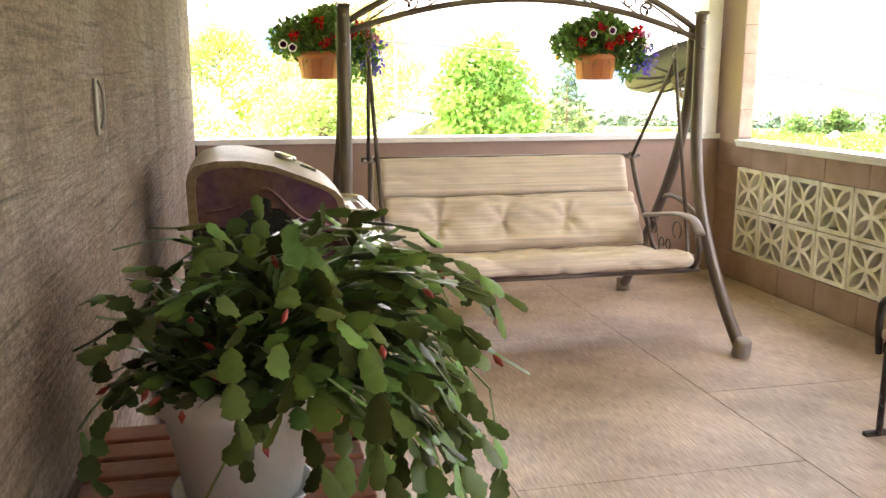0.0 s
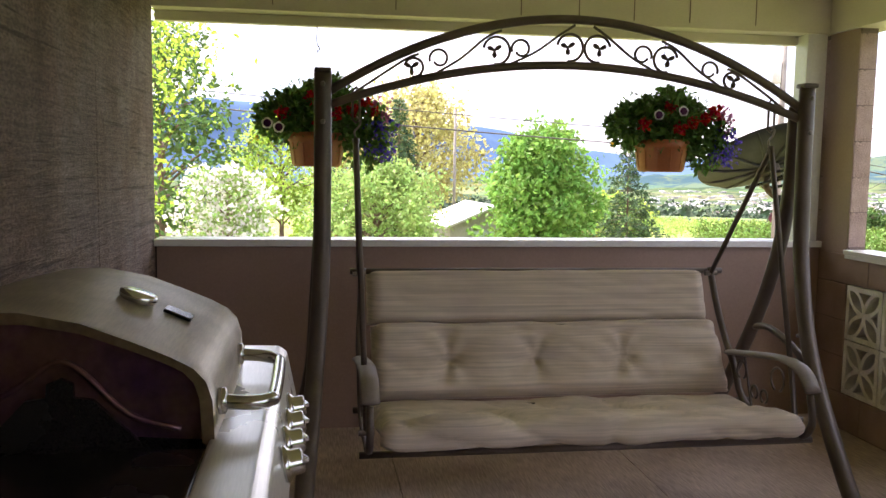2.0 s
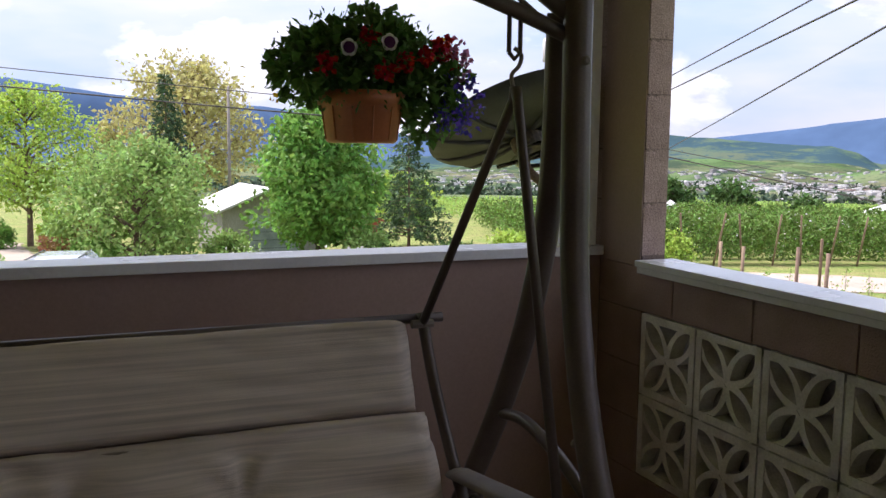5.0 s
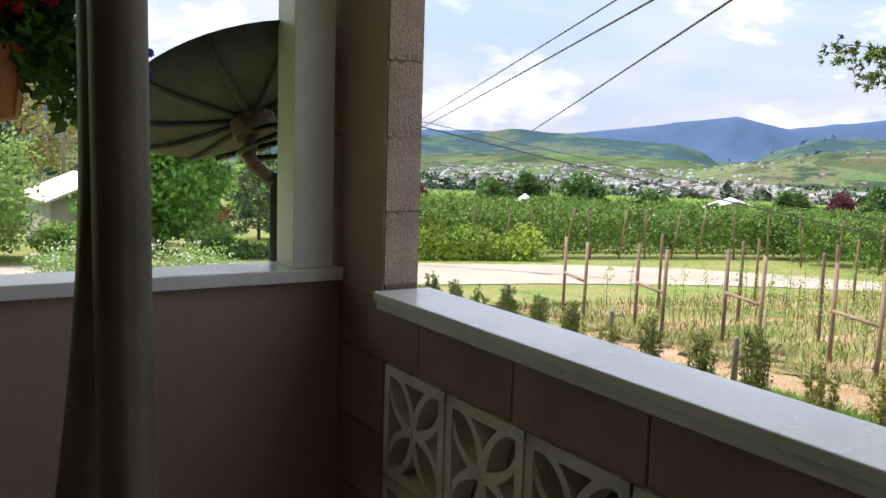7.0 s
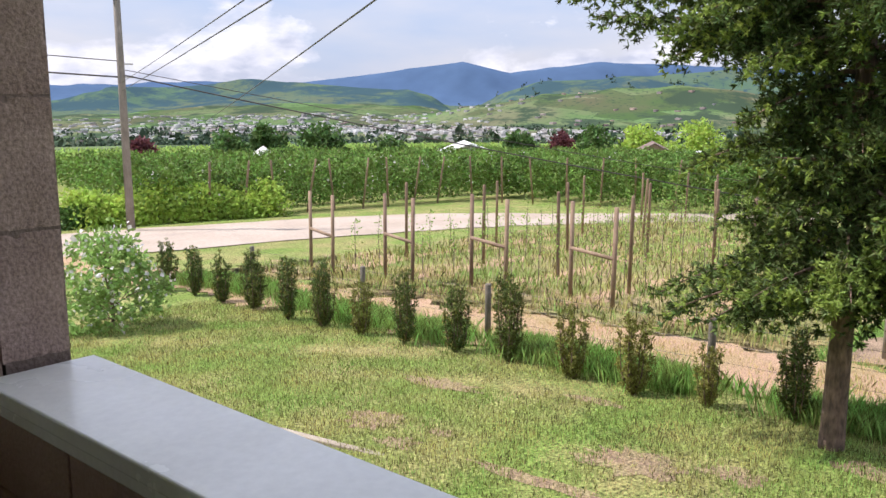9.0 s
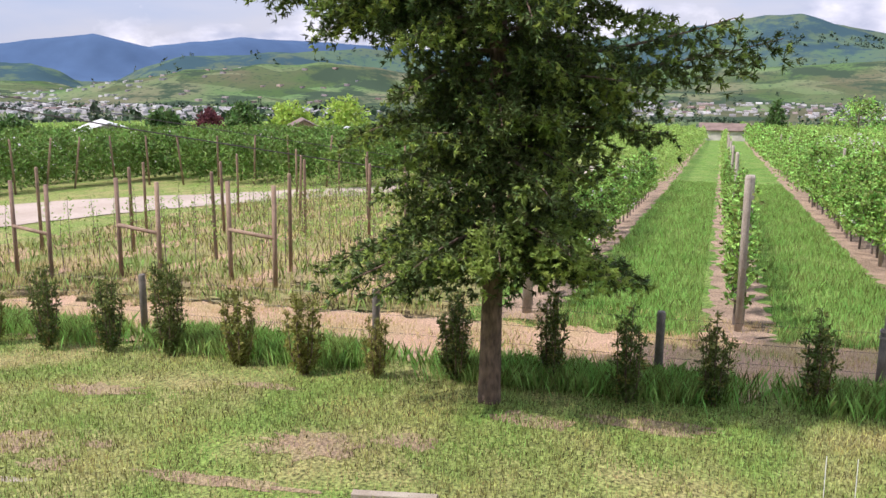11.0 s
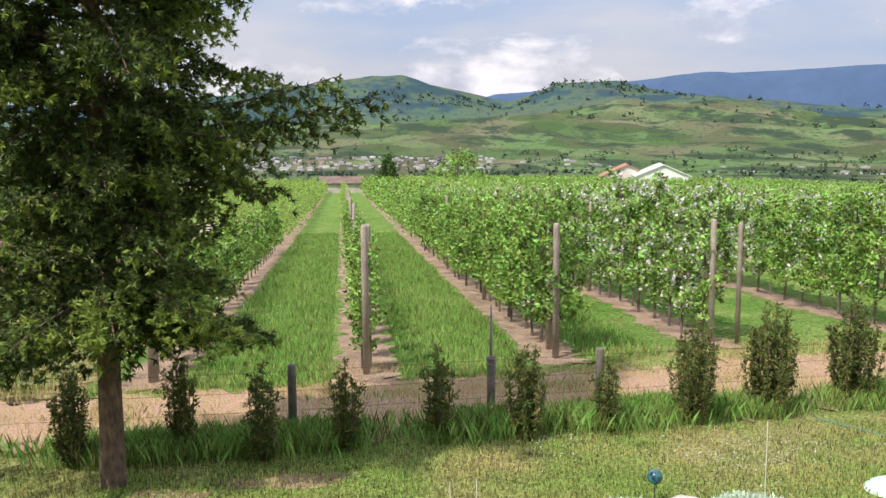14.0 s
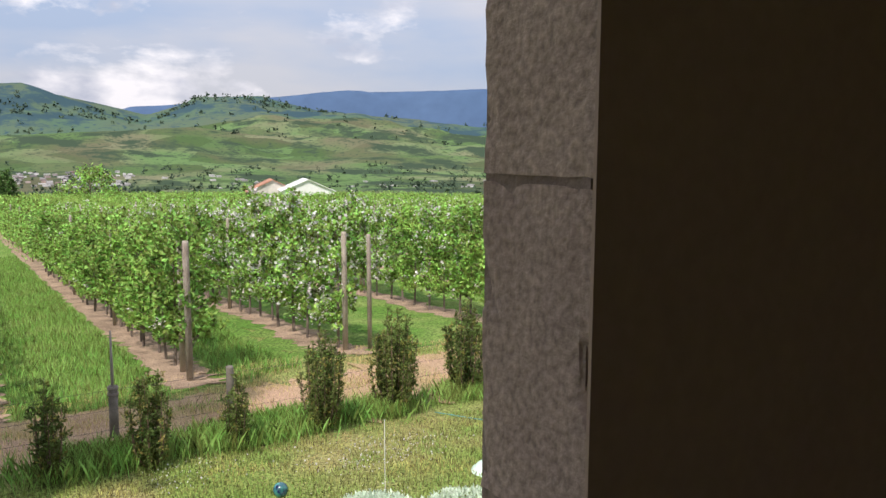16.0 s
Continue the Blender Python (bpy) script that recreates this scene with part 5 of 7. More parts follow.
random.seed(11)
LIMIT = {0: 52, 1: 46, 2: 40, 3: 37, 4: 35, 5: 34}
for r, y in enumerate(ROWS_Y[:6]):
    x = END(y) + 0.5
    while x < LIMIT[r]:
        if r == 0:
            plant(random.choice((5, 6)), x, y + random.gauss(0, 0.05), random.uniform(0.85, 1.05))
            x += random.uniform(0.85, 1.15)
        else:
            k = random.choice((0, 1, 2)) if r < 2 else random.choice((0, 1, 0, 3, 3, 4, 4))
            plant(k, x, y + random.gauss(0, 0.06), random.uniform(0.9, 1.1) * (1.08 if r > 1 else 1.0))
            x += random.uniform(0.75, 1.0)
y, x = 7.6, 17.9
while x < 44:
    plant(random.choice((0, 2, 5)), x, y, random.uniform(0.75, 0.95))
    x += random.uniform(0.95, 1.3)


def hedge_row(name, x0, x1, y, height, width, density, size, mat, seed, bloom=0.0, slope=0.0, **tags):
    """A far row of trees as one mass of leaves with an uneven top."""
    rng = np.random.default_rng(seed)
    n = int((x1 - x0) * density)
    x = rng.uniform(x0, x1, n)
    y = y + slope * (x - x0)
    cell = np.floor(x / 0.9)
    jit = (np.sin(cell * 12.9898 + seed) * 43758.5453) % 1
    h = height * (0.78 + 0.34 * jit)
    t = rng.random(n) ** 0.75
    w = width * (0.5 + 0.7 * np.sin(np.pi * np.clip(t, 0.05, 0.95))) * (1 - 0.5 * t)
    P = np.stack([x, y + rng.normal(0, 0.45, n) * w, land(x, y) + 0.25 + t * (h - 0.25)], 1)
    v, f = leaf_quads(P, rng, size, None, 0.6)
    tags = dict(label="dense row of green orchard trees", category="orchard row", kind="stuff") | tags
    ob = mesh_of(name, v, f, mat, **tags)
    if bloom:
        k = rng.random(n) < bloom * jit
        v, f = leaf_quads(P[k] + rng.normal(0, 0.08, (k.sum(), 3)), rng, size * 0.6, None, 0.95)
        mesh_of("row_blossom", v, f, M_BLOSSOM, label="white blossom on the far row", category="blossom", kind="stuff")
    return ob


for r, y in enumerate(ROWS_Y):
    x0 = LIMIT[r] if r in LIMIT else END(y) + 0.5
    for a, b, dens, size in ((x0, 75, 230, 0.15), (75, 130, 90, 0.24), (130, 230, 42, 0.36)):
        if r > 9:
            dens *= 0.7
        if b > a:
            hedge_row("orchard_row", a, b, y, 1.9 if r == 0 else 2.75, 0.62 if r == 0 else 1.0, dens * (0.55 if r == 0 else 1), size, M_APPLE if r % 3 else M_APPLE2, 100 + r, 0.3 if 1 < r < 9 and a < 60 else 0)
for k, (a, b) in enumerate(((44, 80), (80, 140), (140, 220))):
    hedge_row("orchard_row", a, b, 7.6, 2.2, 0.9, (110, 60, 30)[k], (0.15, 0.24, 0.36)[k], M_APPLE2, 150 + k)
    for j in range(1, 5):
        hedge_row("orchard_row", max(a, 52), b, 7.6 + 3.5 * j, 2.1, 0.9, (110, 60, 30)[k], (0.15, 0.24, 0.36)[k], M_APPLE2, 160 + 10 * j + k)
# the older block beyond the road, darker and closer
for j in range(13):
    y = 38.5 + 3.3 * j
    hedge_row("old_orchard_row", 22 + 1.2 * j, 85, y, 2.45, 1.5, 520 if j < 2 else 150, 0.19 if j < 2 else 0.26, M_CHERRY, 300 + j, 0.05 if j < 1 else 0, slope=-0.10)
for j in range(5):
    hedge_row("old_orchard_row", 41.5 + 0.5 * j, 90, 22.5 + 3.2 * j, 2.45, 1.7, 520, 0.20, M_CHERRY, 330 + j)
# paler young field further down the slope
for j in range(12):
    hedge_row("far_field_row", 40, 190, 84 + 7 * j, 2.0, 2.4, 16, 0.5, M_APPLE2, 360 + j, slope=-0.05)

# ---- trellis posts, stakes and frames ----
def post(name, x, y, h, r, label, category, group, lean=(0, 0), mat=None):
    z = float(land(x, y))
    return tagged(obj(name, tube(B(), [(x, y, z - 0.2), (x + lean[0], y + lean[1], z + h * 0.98), (x + lean[0], y + lean[1], z + h)], [r * 1.06, r, r * 0.8], 9), mat or M_POSTWOOD, label, category, "", group, True))


rng0 = random.Random(4)
for r, y in enumerate(ROWS_Y[:9]):
    x = END(y)
    post("trellis_post", x, y, 2.55, 0.06, "weathered grey wooden end post of an orchard row", "post", "trellis end posts", (0.03, 0.02))
    if r > 1:
        post("trellis_post", x - 0.05 + 0.2 * (r % 2), y - 0.55, 2.5, 0.048, "weathered grey wooden end post of an orchard row", "post", "trellis end posts", (-0.05, 0.06))
    else:
        post("trellis_post", x + 0.75, y - 0.05, 2.55, 0.06, "weathered grey wooden end post of an orchard row", "post", "trellis end posts")
    for k in range(1, 7):
        post("trellis_stake", x + 8.2 * k + rng0.uniform(-0.5, 0.5), y + 0.05, 2.75, 0.045, "thin grey wooden stake among the trees", "stake", "trellis stakes", (rng0.uniform(-0.1, 0.1), 0.03))
post("trellis_post", 17.3, 7.55, 2.2, 0.08, "weathered grey wooden end post of an orchard row", "post", "trellis end posts")
M_STAKE = material("brown_stake", (0.27, 0.185, 0.12), 0.85, fine=40, coarse=4, vary=0.25, bump=0.5, stretch=(5, 5, 0.5), second=(0.20, 0.135, 0.09), per_object=0.15)
for k, (hx, hy) in enumerate(((18.3, 13.5), (18.0, 16.0), (17.8, 18.6), (17.7, 21.3))):
    th = thing("post_frame", (hx, hy, float(land(hx, hy))), "H-shaped wooden end frame of a young orchard row", "post frame", "end frames")
    for s in (-0.6, 0.6):
        part("post", tube(B(), [(0.25 * s, s, -0.25), (0.25 * s + 0.03, s * 1.02, 2.1)], 0.048, 8), M_STAKE, th, smooth=True)
    part("crossbar", tube(B(), [(-0.15, -0.6, 1.05), (0.15, 0.6, 1.1)], 0.042, 8), M_STAKE, th, smooth=True)
for y in (11.2, 13.5, 16.0, 18.6, 21.2):
    for x in (20.5, 25.2, 30.3, 35.5, 40.2):
        post("row_stake", x + rng0.uniform(-0.8, 0.8), y + rng0.uniform(-0.2, 0.2), 2.2, 0.042, "brown wooden stake in the young orchard", "stake", "young orchard stakes", (rng0.uniform(-0.08, 0.08), rng0.uniform(-0.08, 0.08)), M_STAKE)
for k in range(16):
    x = 25 + 1.7 * k if k < 9 else 41 + 0.3 * (k - 9)
    y = 37.6 - 0.12 * (x - 22) if k < 9 else 35 - 1.9 * (k - 9)
    post("leaning_stake", x, y, 2.6, 0.05, "leaning wooden stake at the old orchard's edge", "stake", "old orchard stakes", (rng0.uniform(-0.5, 0.5), rng0.uniform(-0.3, 0.1)), M_STAKE)


def whip(seed):
    """A newly planted tree: a thin stem with a few leaves and a bamboo stake."""
    rng = np.random.default_rng(seed)
    th = new("young_tree")
    h = rng.uniform(1.2, 1.7)
    part("stem", tube(B(), [(0, 0, -0.05), (0.03, 0.02, h * 0.5), (0, 0, h)], [0.012, 0.009, 0.004], 5), M_TWIG, th)
    n = 60
    P = np.stack([rng.normal(0, 0.09, n), rng.normal(0, 0.09, n), rng.uniform(0.45, h, n)], 1)
    v, f = leaf_quads(P, rng, 0.075, None, 0.55)
    mesh_of("leaves", v, f, M_APPLE2, th)
    return tagged(th, "thin newly planted fruit tree with few leaves", "young tree", "young trees")


W = [whip(k) for k in range(4)]
for k, w in enumerate(W):
    w.matrix_basis = pose(18.4 + 0.9 * k, 11.2, float(land(18.4 + 0.9 * k, 11.2)))
for y in (11.2, 13.5, 16.0, 18.6, 21.2):
    x = 22.2 if y < 12 else 18.8
    while x < 40:
        copy_thing(rng0.choice(W), pose(x, y + rng0.uniform(-0.1, 0.1), float(land(x, y)), 0, 0, rng0.uniform(0, 360)))
        x += rng0.uniform(0.85, 1.3)

# ---- shrub line, fence, grass ----
M_YEW = leaf("yew_needle", (0.060, 0.088, 0.022), (0.085, 0.100, 0.026), 0.5, 0.12)
M_YEW_Y = leaf("yellow_yew_needle", (0.15, 0.145, 0.035), (0.10, 0.11, 0.026), 0.45, 0.2)
M_YEW_TIP = leaf("yew_shoot_tip", (0.20, 0.165, 0.05), (0.15, 0.16, 0.04), 0.35, 0.25)


def yew(seed, h, w, yellow=False, stems=15):
    """A small upright shrub of ascending stems, each closely set with tufts of short needles; paler shoot tips."""
    rng = np.random.default_rng(seed)
    th = new("yew_shrub")
    bm = B()
    P, D, TP, TD = [], [], [], []
    for k in range(stems):
        a = k * 2.399963 + rng.normal(0, 0.3)
        out = w * math.sqrt((k + 0.5) / stems) * rng.uniform(0.8, 1.1)
        top = h * (1.02 - 0.32 * (out / w) ** 2) * rng.uniform(0.82, 1.05)
        pts = curve([(0, 0, -0.03), (out * 0.75 * math.cos(a), out * 0.75 * math.sin(a), top * 0.33), (out * math.cos(a), out * math.sin(a), top)], 8)
        tube(bm, pts, [0.016 - 0.0016 * i for i in range(len(pts))], 5)
        A = np.array([tuple(p) for p in pts])
        tufts = int(top / 0.04)
        for c in range(tufts):
            t = 0.10 + 0.90 * (c + rng.random()) / tufts
            i = min(int(t * (len(A) - 1)), len(A) - 2)
            fr = t * (len(A) - 1) - i
            turn = rng.uniform(0, 2 * np.pi)
            side = np.array([math.cos(turn), math.sin(turn), rng.uniform(0.3, 1.1)])
            reach = rng.uniform(0.03, 0.115) * (1.15 - 0.6 * t)
            m = 15
            u = rng.random(m)[:, None]
            p = A[i] * (1 - fr) + A[i + 1] * fr + side * reach * u + rng.normal(0, 0.013, (m, 3))
            d = side * 0.8 + rng.normal(0, 0.6, (m, 3))
            tip = (u[:, 0] > 0.55) & (rng.random() < 0.30)
            P.append(p[~tip]), D.append(d[~tip]), TP.append(p[tip]), TD.append(d[tip])
    part("stem", bm, M_BARK, th)
    v, f = leaf_quads(np.concatenate(P), rng, 0.05, np.concatenate(D), 0.38, 0.0)
    mesh_of("needles", v, f, M_YEW_Y if yellow else M_YEW, th)
    v, f = leaf_quads(np.concatenate(TP), rng, 0.045, np.concatenate(TD), 0.4, 0.0)
    mesh_of("new_growth", v, f, M_YEW_TIP, th, kind="stuff", label="yellow-brown new shoot tips")
    return tagged(th, "small upright " + ("yellow-green" if yellow else "dark green") + " yew shrub at the lawn's edge", "shrub", "shrub line")


Y = [yew(31, 1.15, 0.25), yew(32, 1.3, 0.22, False, 11), yew(33, 1.0, 0.17, False, 9), yew(34, 1.1, 0.24, True, 10), yew(35, 1.5, 0.38, False, 26)]
SHRUBS = ((13.4, 21.7, 0, 1.0), (13.4, 20.6, 1, 0.9), (13.3, 19.4, 2, 1.1), (13.2, 18.2, 0, 1.05), (13.1, 17.0, 1, 1.0), (13.0, 15.9, 0, 1.05), (12.88, 14.75, 3, 0.95), (12.9, 13.75, 1, 1.0), (12.93, 12.68, 0, 0.95),
          (12.86, 11.64, 1, 1.08), (12.75, 10.45, 3, 1.02), (12.55, 9.4, 3, 1.05), (12.65, 8.45, 3, 0.8), (12.9, 7.5, 0, 0.95), (13.2, 6.35, 1, 0.92), (12.65, 5.36, 2, 1.1), (12.95, 4.42, 2, 1.05), (13.3, 3.3, 2, 1.15), (13.15, 2.26, 0, 1.0),
          (13.45, 1.18, 2, 0.95), (13.83, -0.15, 4, 0.90), (14.48, -1.55, 4, 1.03), (14.93, -3.08, 4, 1.03), (15.43, -4.78, 1, 1.25), (16.38, -6.9, 4, 1.0),
          (16.85, -8.6, 0, 0.95), (17.4, -10.5, 1, 1.1))
seen_y = set()
for k, (x, y, v, s) in enumerate(SHRUBS):
    m = pose(x, y, float(land(x, y)), 0, 0, 47 * k)
    if v not in seen_y:
        seen_y.add(v)
        o = Y[v]
        o.matrix_basis = m
    else:
        o = copy_thing(Y[v], m)
    o.scale = (s, s, s)
FENCE = ((14.9, 20.5), (14.5, 16.4), (13.98, 12.87), (13.75, 8.9), (13.68, 5.1), (14.3, 1.0), (15.6, -3.6), (17.3, -9.0))
M_FPOST = material("grey_fence_post", (0.19, 0.165, 0.135), 0.9, fine=50, coarse=6, vary=0.3, bump=0.6, stretch=(5, 5, 0.6), second=(0.13, 0.115, 0.09), relief=0.01)
fence = thing("wire_fence", (0, 0, 0), "low fence of grey round posts and thin wire", "fence")
fence.matrix_world = Matrix()
for x, y in FENCE:
    z = float(land(x, y))
    part("post", tube(B(), [(x, y, z - 0.2), (x, y, z + 0.92), (x, y, z + 0.94)], [0.055, 0.052, 0.045], 12), M_FPOST, fence, smooth=True)
for hgt in (0.35, 0.6, 0.85):
    part("wire", tube(B(), [(x, y, float(land(x, y)) + hgt) for x, y in FENCE], 0.0025, 4), M_WIRE, fence)
sprinkler = thing("sprinkler_post", (14.85, 2.40, float(land(14.85, 2.4))), "short grey post with a metal sprinkler riser", "sprinkler")
part("post", tube(B(), [(0, 0, -0.2), (0, 0, 0.72)], 0.06, 10), M_FPOST, sprinkler, smooth=True)
part("pipe", tube(B(), [(0.03, 0, 0.3), (0.03, 0, 0.95), (0.05, 0, 1.45)], [0.022, 0.02, 0.012], 8), M_PLASTIC, sprinkler, smooth=True)
part("clamp", lathe(B(), [(0.072, 0.6), (0.072, 0.63)], 12), M_PLASTIC, sprinkler)
part("clamp", lathe(B(), [(0.072, 0.68), (0.072, 0.71)], 12), M_PLASTIC, sprinkler)

M_TALL = leaf("tall_grass", (0.125, 0.205, 0.045), (0.18, 0.235, 0.065), 0.75, 0.3)
M_SHORT = leaf("lawn_blade", (0.15, 0.20, 0.05), (0.255, 0.215, 0.085), 0.85, 0.25)
M_STRAW = leaf("dry_grass", (0.40, 0.30, 0.15), (0.30, 0.24, 0.11), 0.3, 0.3)
LINE_X = [x for x, y in FENCE][::-1]
LINE_Y = [y for x, y in FENCE][::-1]


def blades(name, X, Yv, h, w, mat, seed, label):
    """Upright grass blades, each a thin bent triangle strip."""
    rng = np.random.default_rng(seed)
    n = len(X)
    a = rng.uniform(0, 2 * np.pi, n)
    hh = h * rng.uniform(0.5, 1.25, n)
    lean = rng.normal(0, 0.22, (n, 2)) * hh[:, None]
    Z = land(X, Yv) + 0.005
    dx, dy = np.cos(a) * w, np.sin(a) * w
    v = np.stack([np.stack([X - dx, Yv - dy, Z], 1), np.stack([X + dx, Yv + dy, Z], 1),
                  np.stack([X + dx * 0.7 + lean[:, 0] * 0.4, Yv + dy * 0.7 + lean[:, 1] * 0.4, Z + hh * 0.6], 1), np.stack([X + lean[:, 0], Yv + lean[:, 1], Z + hh], 1)], 1).reshape(-1, 3)
    i = np.arange(n)[:, None] * 4
    f = np.concatenate([i + [0, 1, 2], i + [0, 2, 3]])
    return mesh_of(name, v, f, mat, label=label, category="grass", kind="stuff")


g = np.random.default_rng(77)
yy = g.uniform(-11, 23, 150000)
xx = np.interp(yy, LINE_Y, LINE_X) - 0.45 + g.normal(0, 0.24, len(yy))
clump = np.sin(yy * 2.1) * np.sin(yy * 0.83 + 1) + g.normal(0, 0.5, len(yy))
k = clump > -0.1
blades("tall_grass", xx[k], yy[k], 0.27, 0.0024, M_TALL, 5, "tall green grass along the fence")
xx, yy = g.uniform(6.0, 14.0, 260000), g.uniform(-8, 20, 260000)
bare = np.sin(xx * 1.3 + 2 * np.sin(yy * 0.5)) * np.sin(yy * 0.9 + xx * 0.4) + 0.6 * np.sin(xx * 3.7 - yy * 2.2) * np.sin(yy * 4.3 + xx) + g.normal(0, 0.3, len(xx))
k = (xx < np.interp(yy, LINE_Y, LINE_X) - 0.8) & (bare < 0.6)
blades("lawn_grass", xx[k], yy[k], 0.055, 0.0048, M_SHORT, 6, "short mown lawn grass, patchy in places")
k = (xx < np.interp(yy, LINE_Y, LINE_X) - 0.8) & (bare > 0.5) & (g.random(len(xx)) < 0.5)
blades("dry_lawn_grass", xx[k], yy[k], 0.035, 0.003, M_STRAW, 16, "dry straw in worn patches of the lawn")
xx, yy = 15.0 + 40 * g.random(95000) ** 1.4, g.uniform(-1.5, 8.4, 95000)
d = np.abs((yy - 4.08 + 1.775) % 3.55 - 1.775)
k = (d > 0.6) & (xx > 16.4 + np.clip(4 - yy, 0, 9) * 0.33)
blades("alley_grass", xx[k], yy[k], 0.17, 0.006, M_TALL, 7, "long green grass in the orchard alleys")
xx, yy = g.uniform(14.0, 20.0, 90000), g.uniform(-10, 22, 90000)
cx = np.interp(yy, LINE_Y, LINE_X)
k = (xx > cx + 0.1) & (xx < cx + 4.5) & (np.sin(xx * 2.3 + yy) * np.sin(yy * 1.7 - xx) + g.normal(0, 0.5, len(xx)) > 0.1)
edge = (xx > cx + 0.2) & (xx < cx + 3.2) & (np.sin(xx * 1.9 - yy * 0.7) * np.sin(yy * 1.1 + xx) + g.normal(0, 0.4, len(xx)) > 0.62)
blades("weeds", xx[edge], yy[edge], 0.10, 0.005, M_SHORT, 18, "low green weeds on bare soil")
blades("dry_grass", xx[k], yy[k], 0.09, 0.004, M_STRAW, 8, "dry straw-coloured grass on bare soil")
xx, yy = g.uniform(16.5, 40, 24000), g.uniform(9, 23, 24000)
blades("rough_grass", xx, yy, 0.22, 0.012, M_SHORT, 9, "rough grass among the young trees")

# ---- the fir on the lawn ----
M_FIR = leaf("fir_needle", (0.053, 0.076, 0.023), (0.074, 0.094, 0.026), 0.75, 0.12)
M_FIRTIP = leaf("fir_new_growth", (0.20, 0.25, 0.055), (0.13, 0.185, 0.04), 0.3, 0.4)
FX, FY2 = 12.1, 6.85
FZ = float(land(FX, FY2))


def conifer(name, x, y, height, reach, first, branches, per, size, seed, label, mat, tip, group="", tip_share=0.16, trunk_r=0.17, droop=0.25, cone=True):
    """Whorled boughs, each with flat side sprays; young tips at the ends."""
    rng = np.random.default_rng(seed)
    z0 = float(land(x, y))
    th = thing(name, (x, y, z0), label, "conifer", group)
    bm = B()
    tube(bm, curve([(0, 0, -0.15), (0.02, 0.0, 0.25), (0.03, -0.02, height * 0.3), (0.0, 0.02, height * 0.7), (0, 0, height)], 24), list(np.interp(np.linspace(0, 1, 25), [0, 0.03, 0.1, 1], [trunk_r * 1.35, trunk_r * 1.05, trunk_r * 0.92, 0.015])), 12)
    part("trunk", bm, M_BARK, th, "scaly brown trunk", True)
    bl = B()
    P, D, TP, TD = [], [], [], []
    for k in range(branches):
        q = (k + rng.random()) / branches
        zb = first + (height - first) * q ** 1.1
        a = k * 2.399963 + rng.normal(0, 0.25)
        ln = reach * float(np.interp(q, [0, 0.12, 0.3, 0.55, 1], [0.66, 0.72, 1.02, 0.8, 0.1])) * rng.uniform(0.5, 1.12) + 0.2
        if cone:
            ln = reach * (1 - q) ** 0.85 * rng.uniform(0.75, 1.1) + 0.12
        d = np.array([math.cos(a), math.sin(a)])
        n = 8
        pts = []
        for i in range(n):
            t = i / (n - 1)
            pts.append(np.array([d[0] * ln * t, d[1] * ln * t, zb + ln * (0.10 * t - droop * t * t + 0.12 * t ** 3) * (1.3 - q)]))
        tube(bl, [tuple(p) for p in pts], [0.03 * (1 - 0.85 * i / (n - 1)) * (1.1 - 0.6 * q) for i in range(n)], 5)
        A = np.array(pts)
        nc = max(3, int((13 if not cone else 9) * ln / reach) + 2)
        for c in range(nc):
            # one hanging spray: a flat fan of short twigs
            t = (0.06 if not cone else 0.2) + (0.94 if not cone else 0.8) * (c + rng.random()) / nc
            i = min(int(t * (n - 1)), n - 2)
            base = A[i] + (A[i + 1] - A[i]) * (t * (n - 1) - i)
            sg = rng.choice([-1, 1]) if t < 0.9 else 0
            ang = a + sg * rng.uniform(0.5, 1.15)
            fan = np.array([math.cos(ang), math.sin(ang), -rng.uniform(0.15, 0.6)])
            cl = (0.20 + 0.42 * min(ln, 1.8) * (1 - 0.75 * t)) * rng.uniform(0.7, 1.3) * (0.6 if cone else 1.0)
            m = int(per / 9 * (0.6 + cl))
            u = rng.random(m) ** 0.8
            p = base + fan * (u * cl)[:, None] + rng.normal(0, 1, (m, 3)) * np.array([0.06, 0.06, 0.05]) * (1.15 - 0.4 * u)[:, None]
            p[:, 2] -= 0.12 * u * u
            dirs = np.tile(fan, (m, 1)) + rng.normal(0, 0.5, (m, 3))
            fresh = rng.random() < tip_share * 2.0
            last = (u > 0.62) & (rng.random(m) < (0.85 if fresh else 0.14))
            P.append(p[~last]), D.append(dirs[~last]), TP.append(p[last]), TD.append(dirs[last])
    part("branchwork", bl, M_BARK, th)
    v, f = leaf_quads(np.concatenate(P), rng, size, np.concatenate(D) * 1.1, 0.34, 0.1, 0.1)
    mesh_of("needles", v, f, mat, th)
    v, f = leaf_quads(np.concatenate(TP), rng, size * 0.75, np.concatenate(TD), 0.5, 0.0, 0.1)
    mesh_of("new_growth", v, f, tip, th, label="fresh yellow-green tips")
    return th


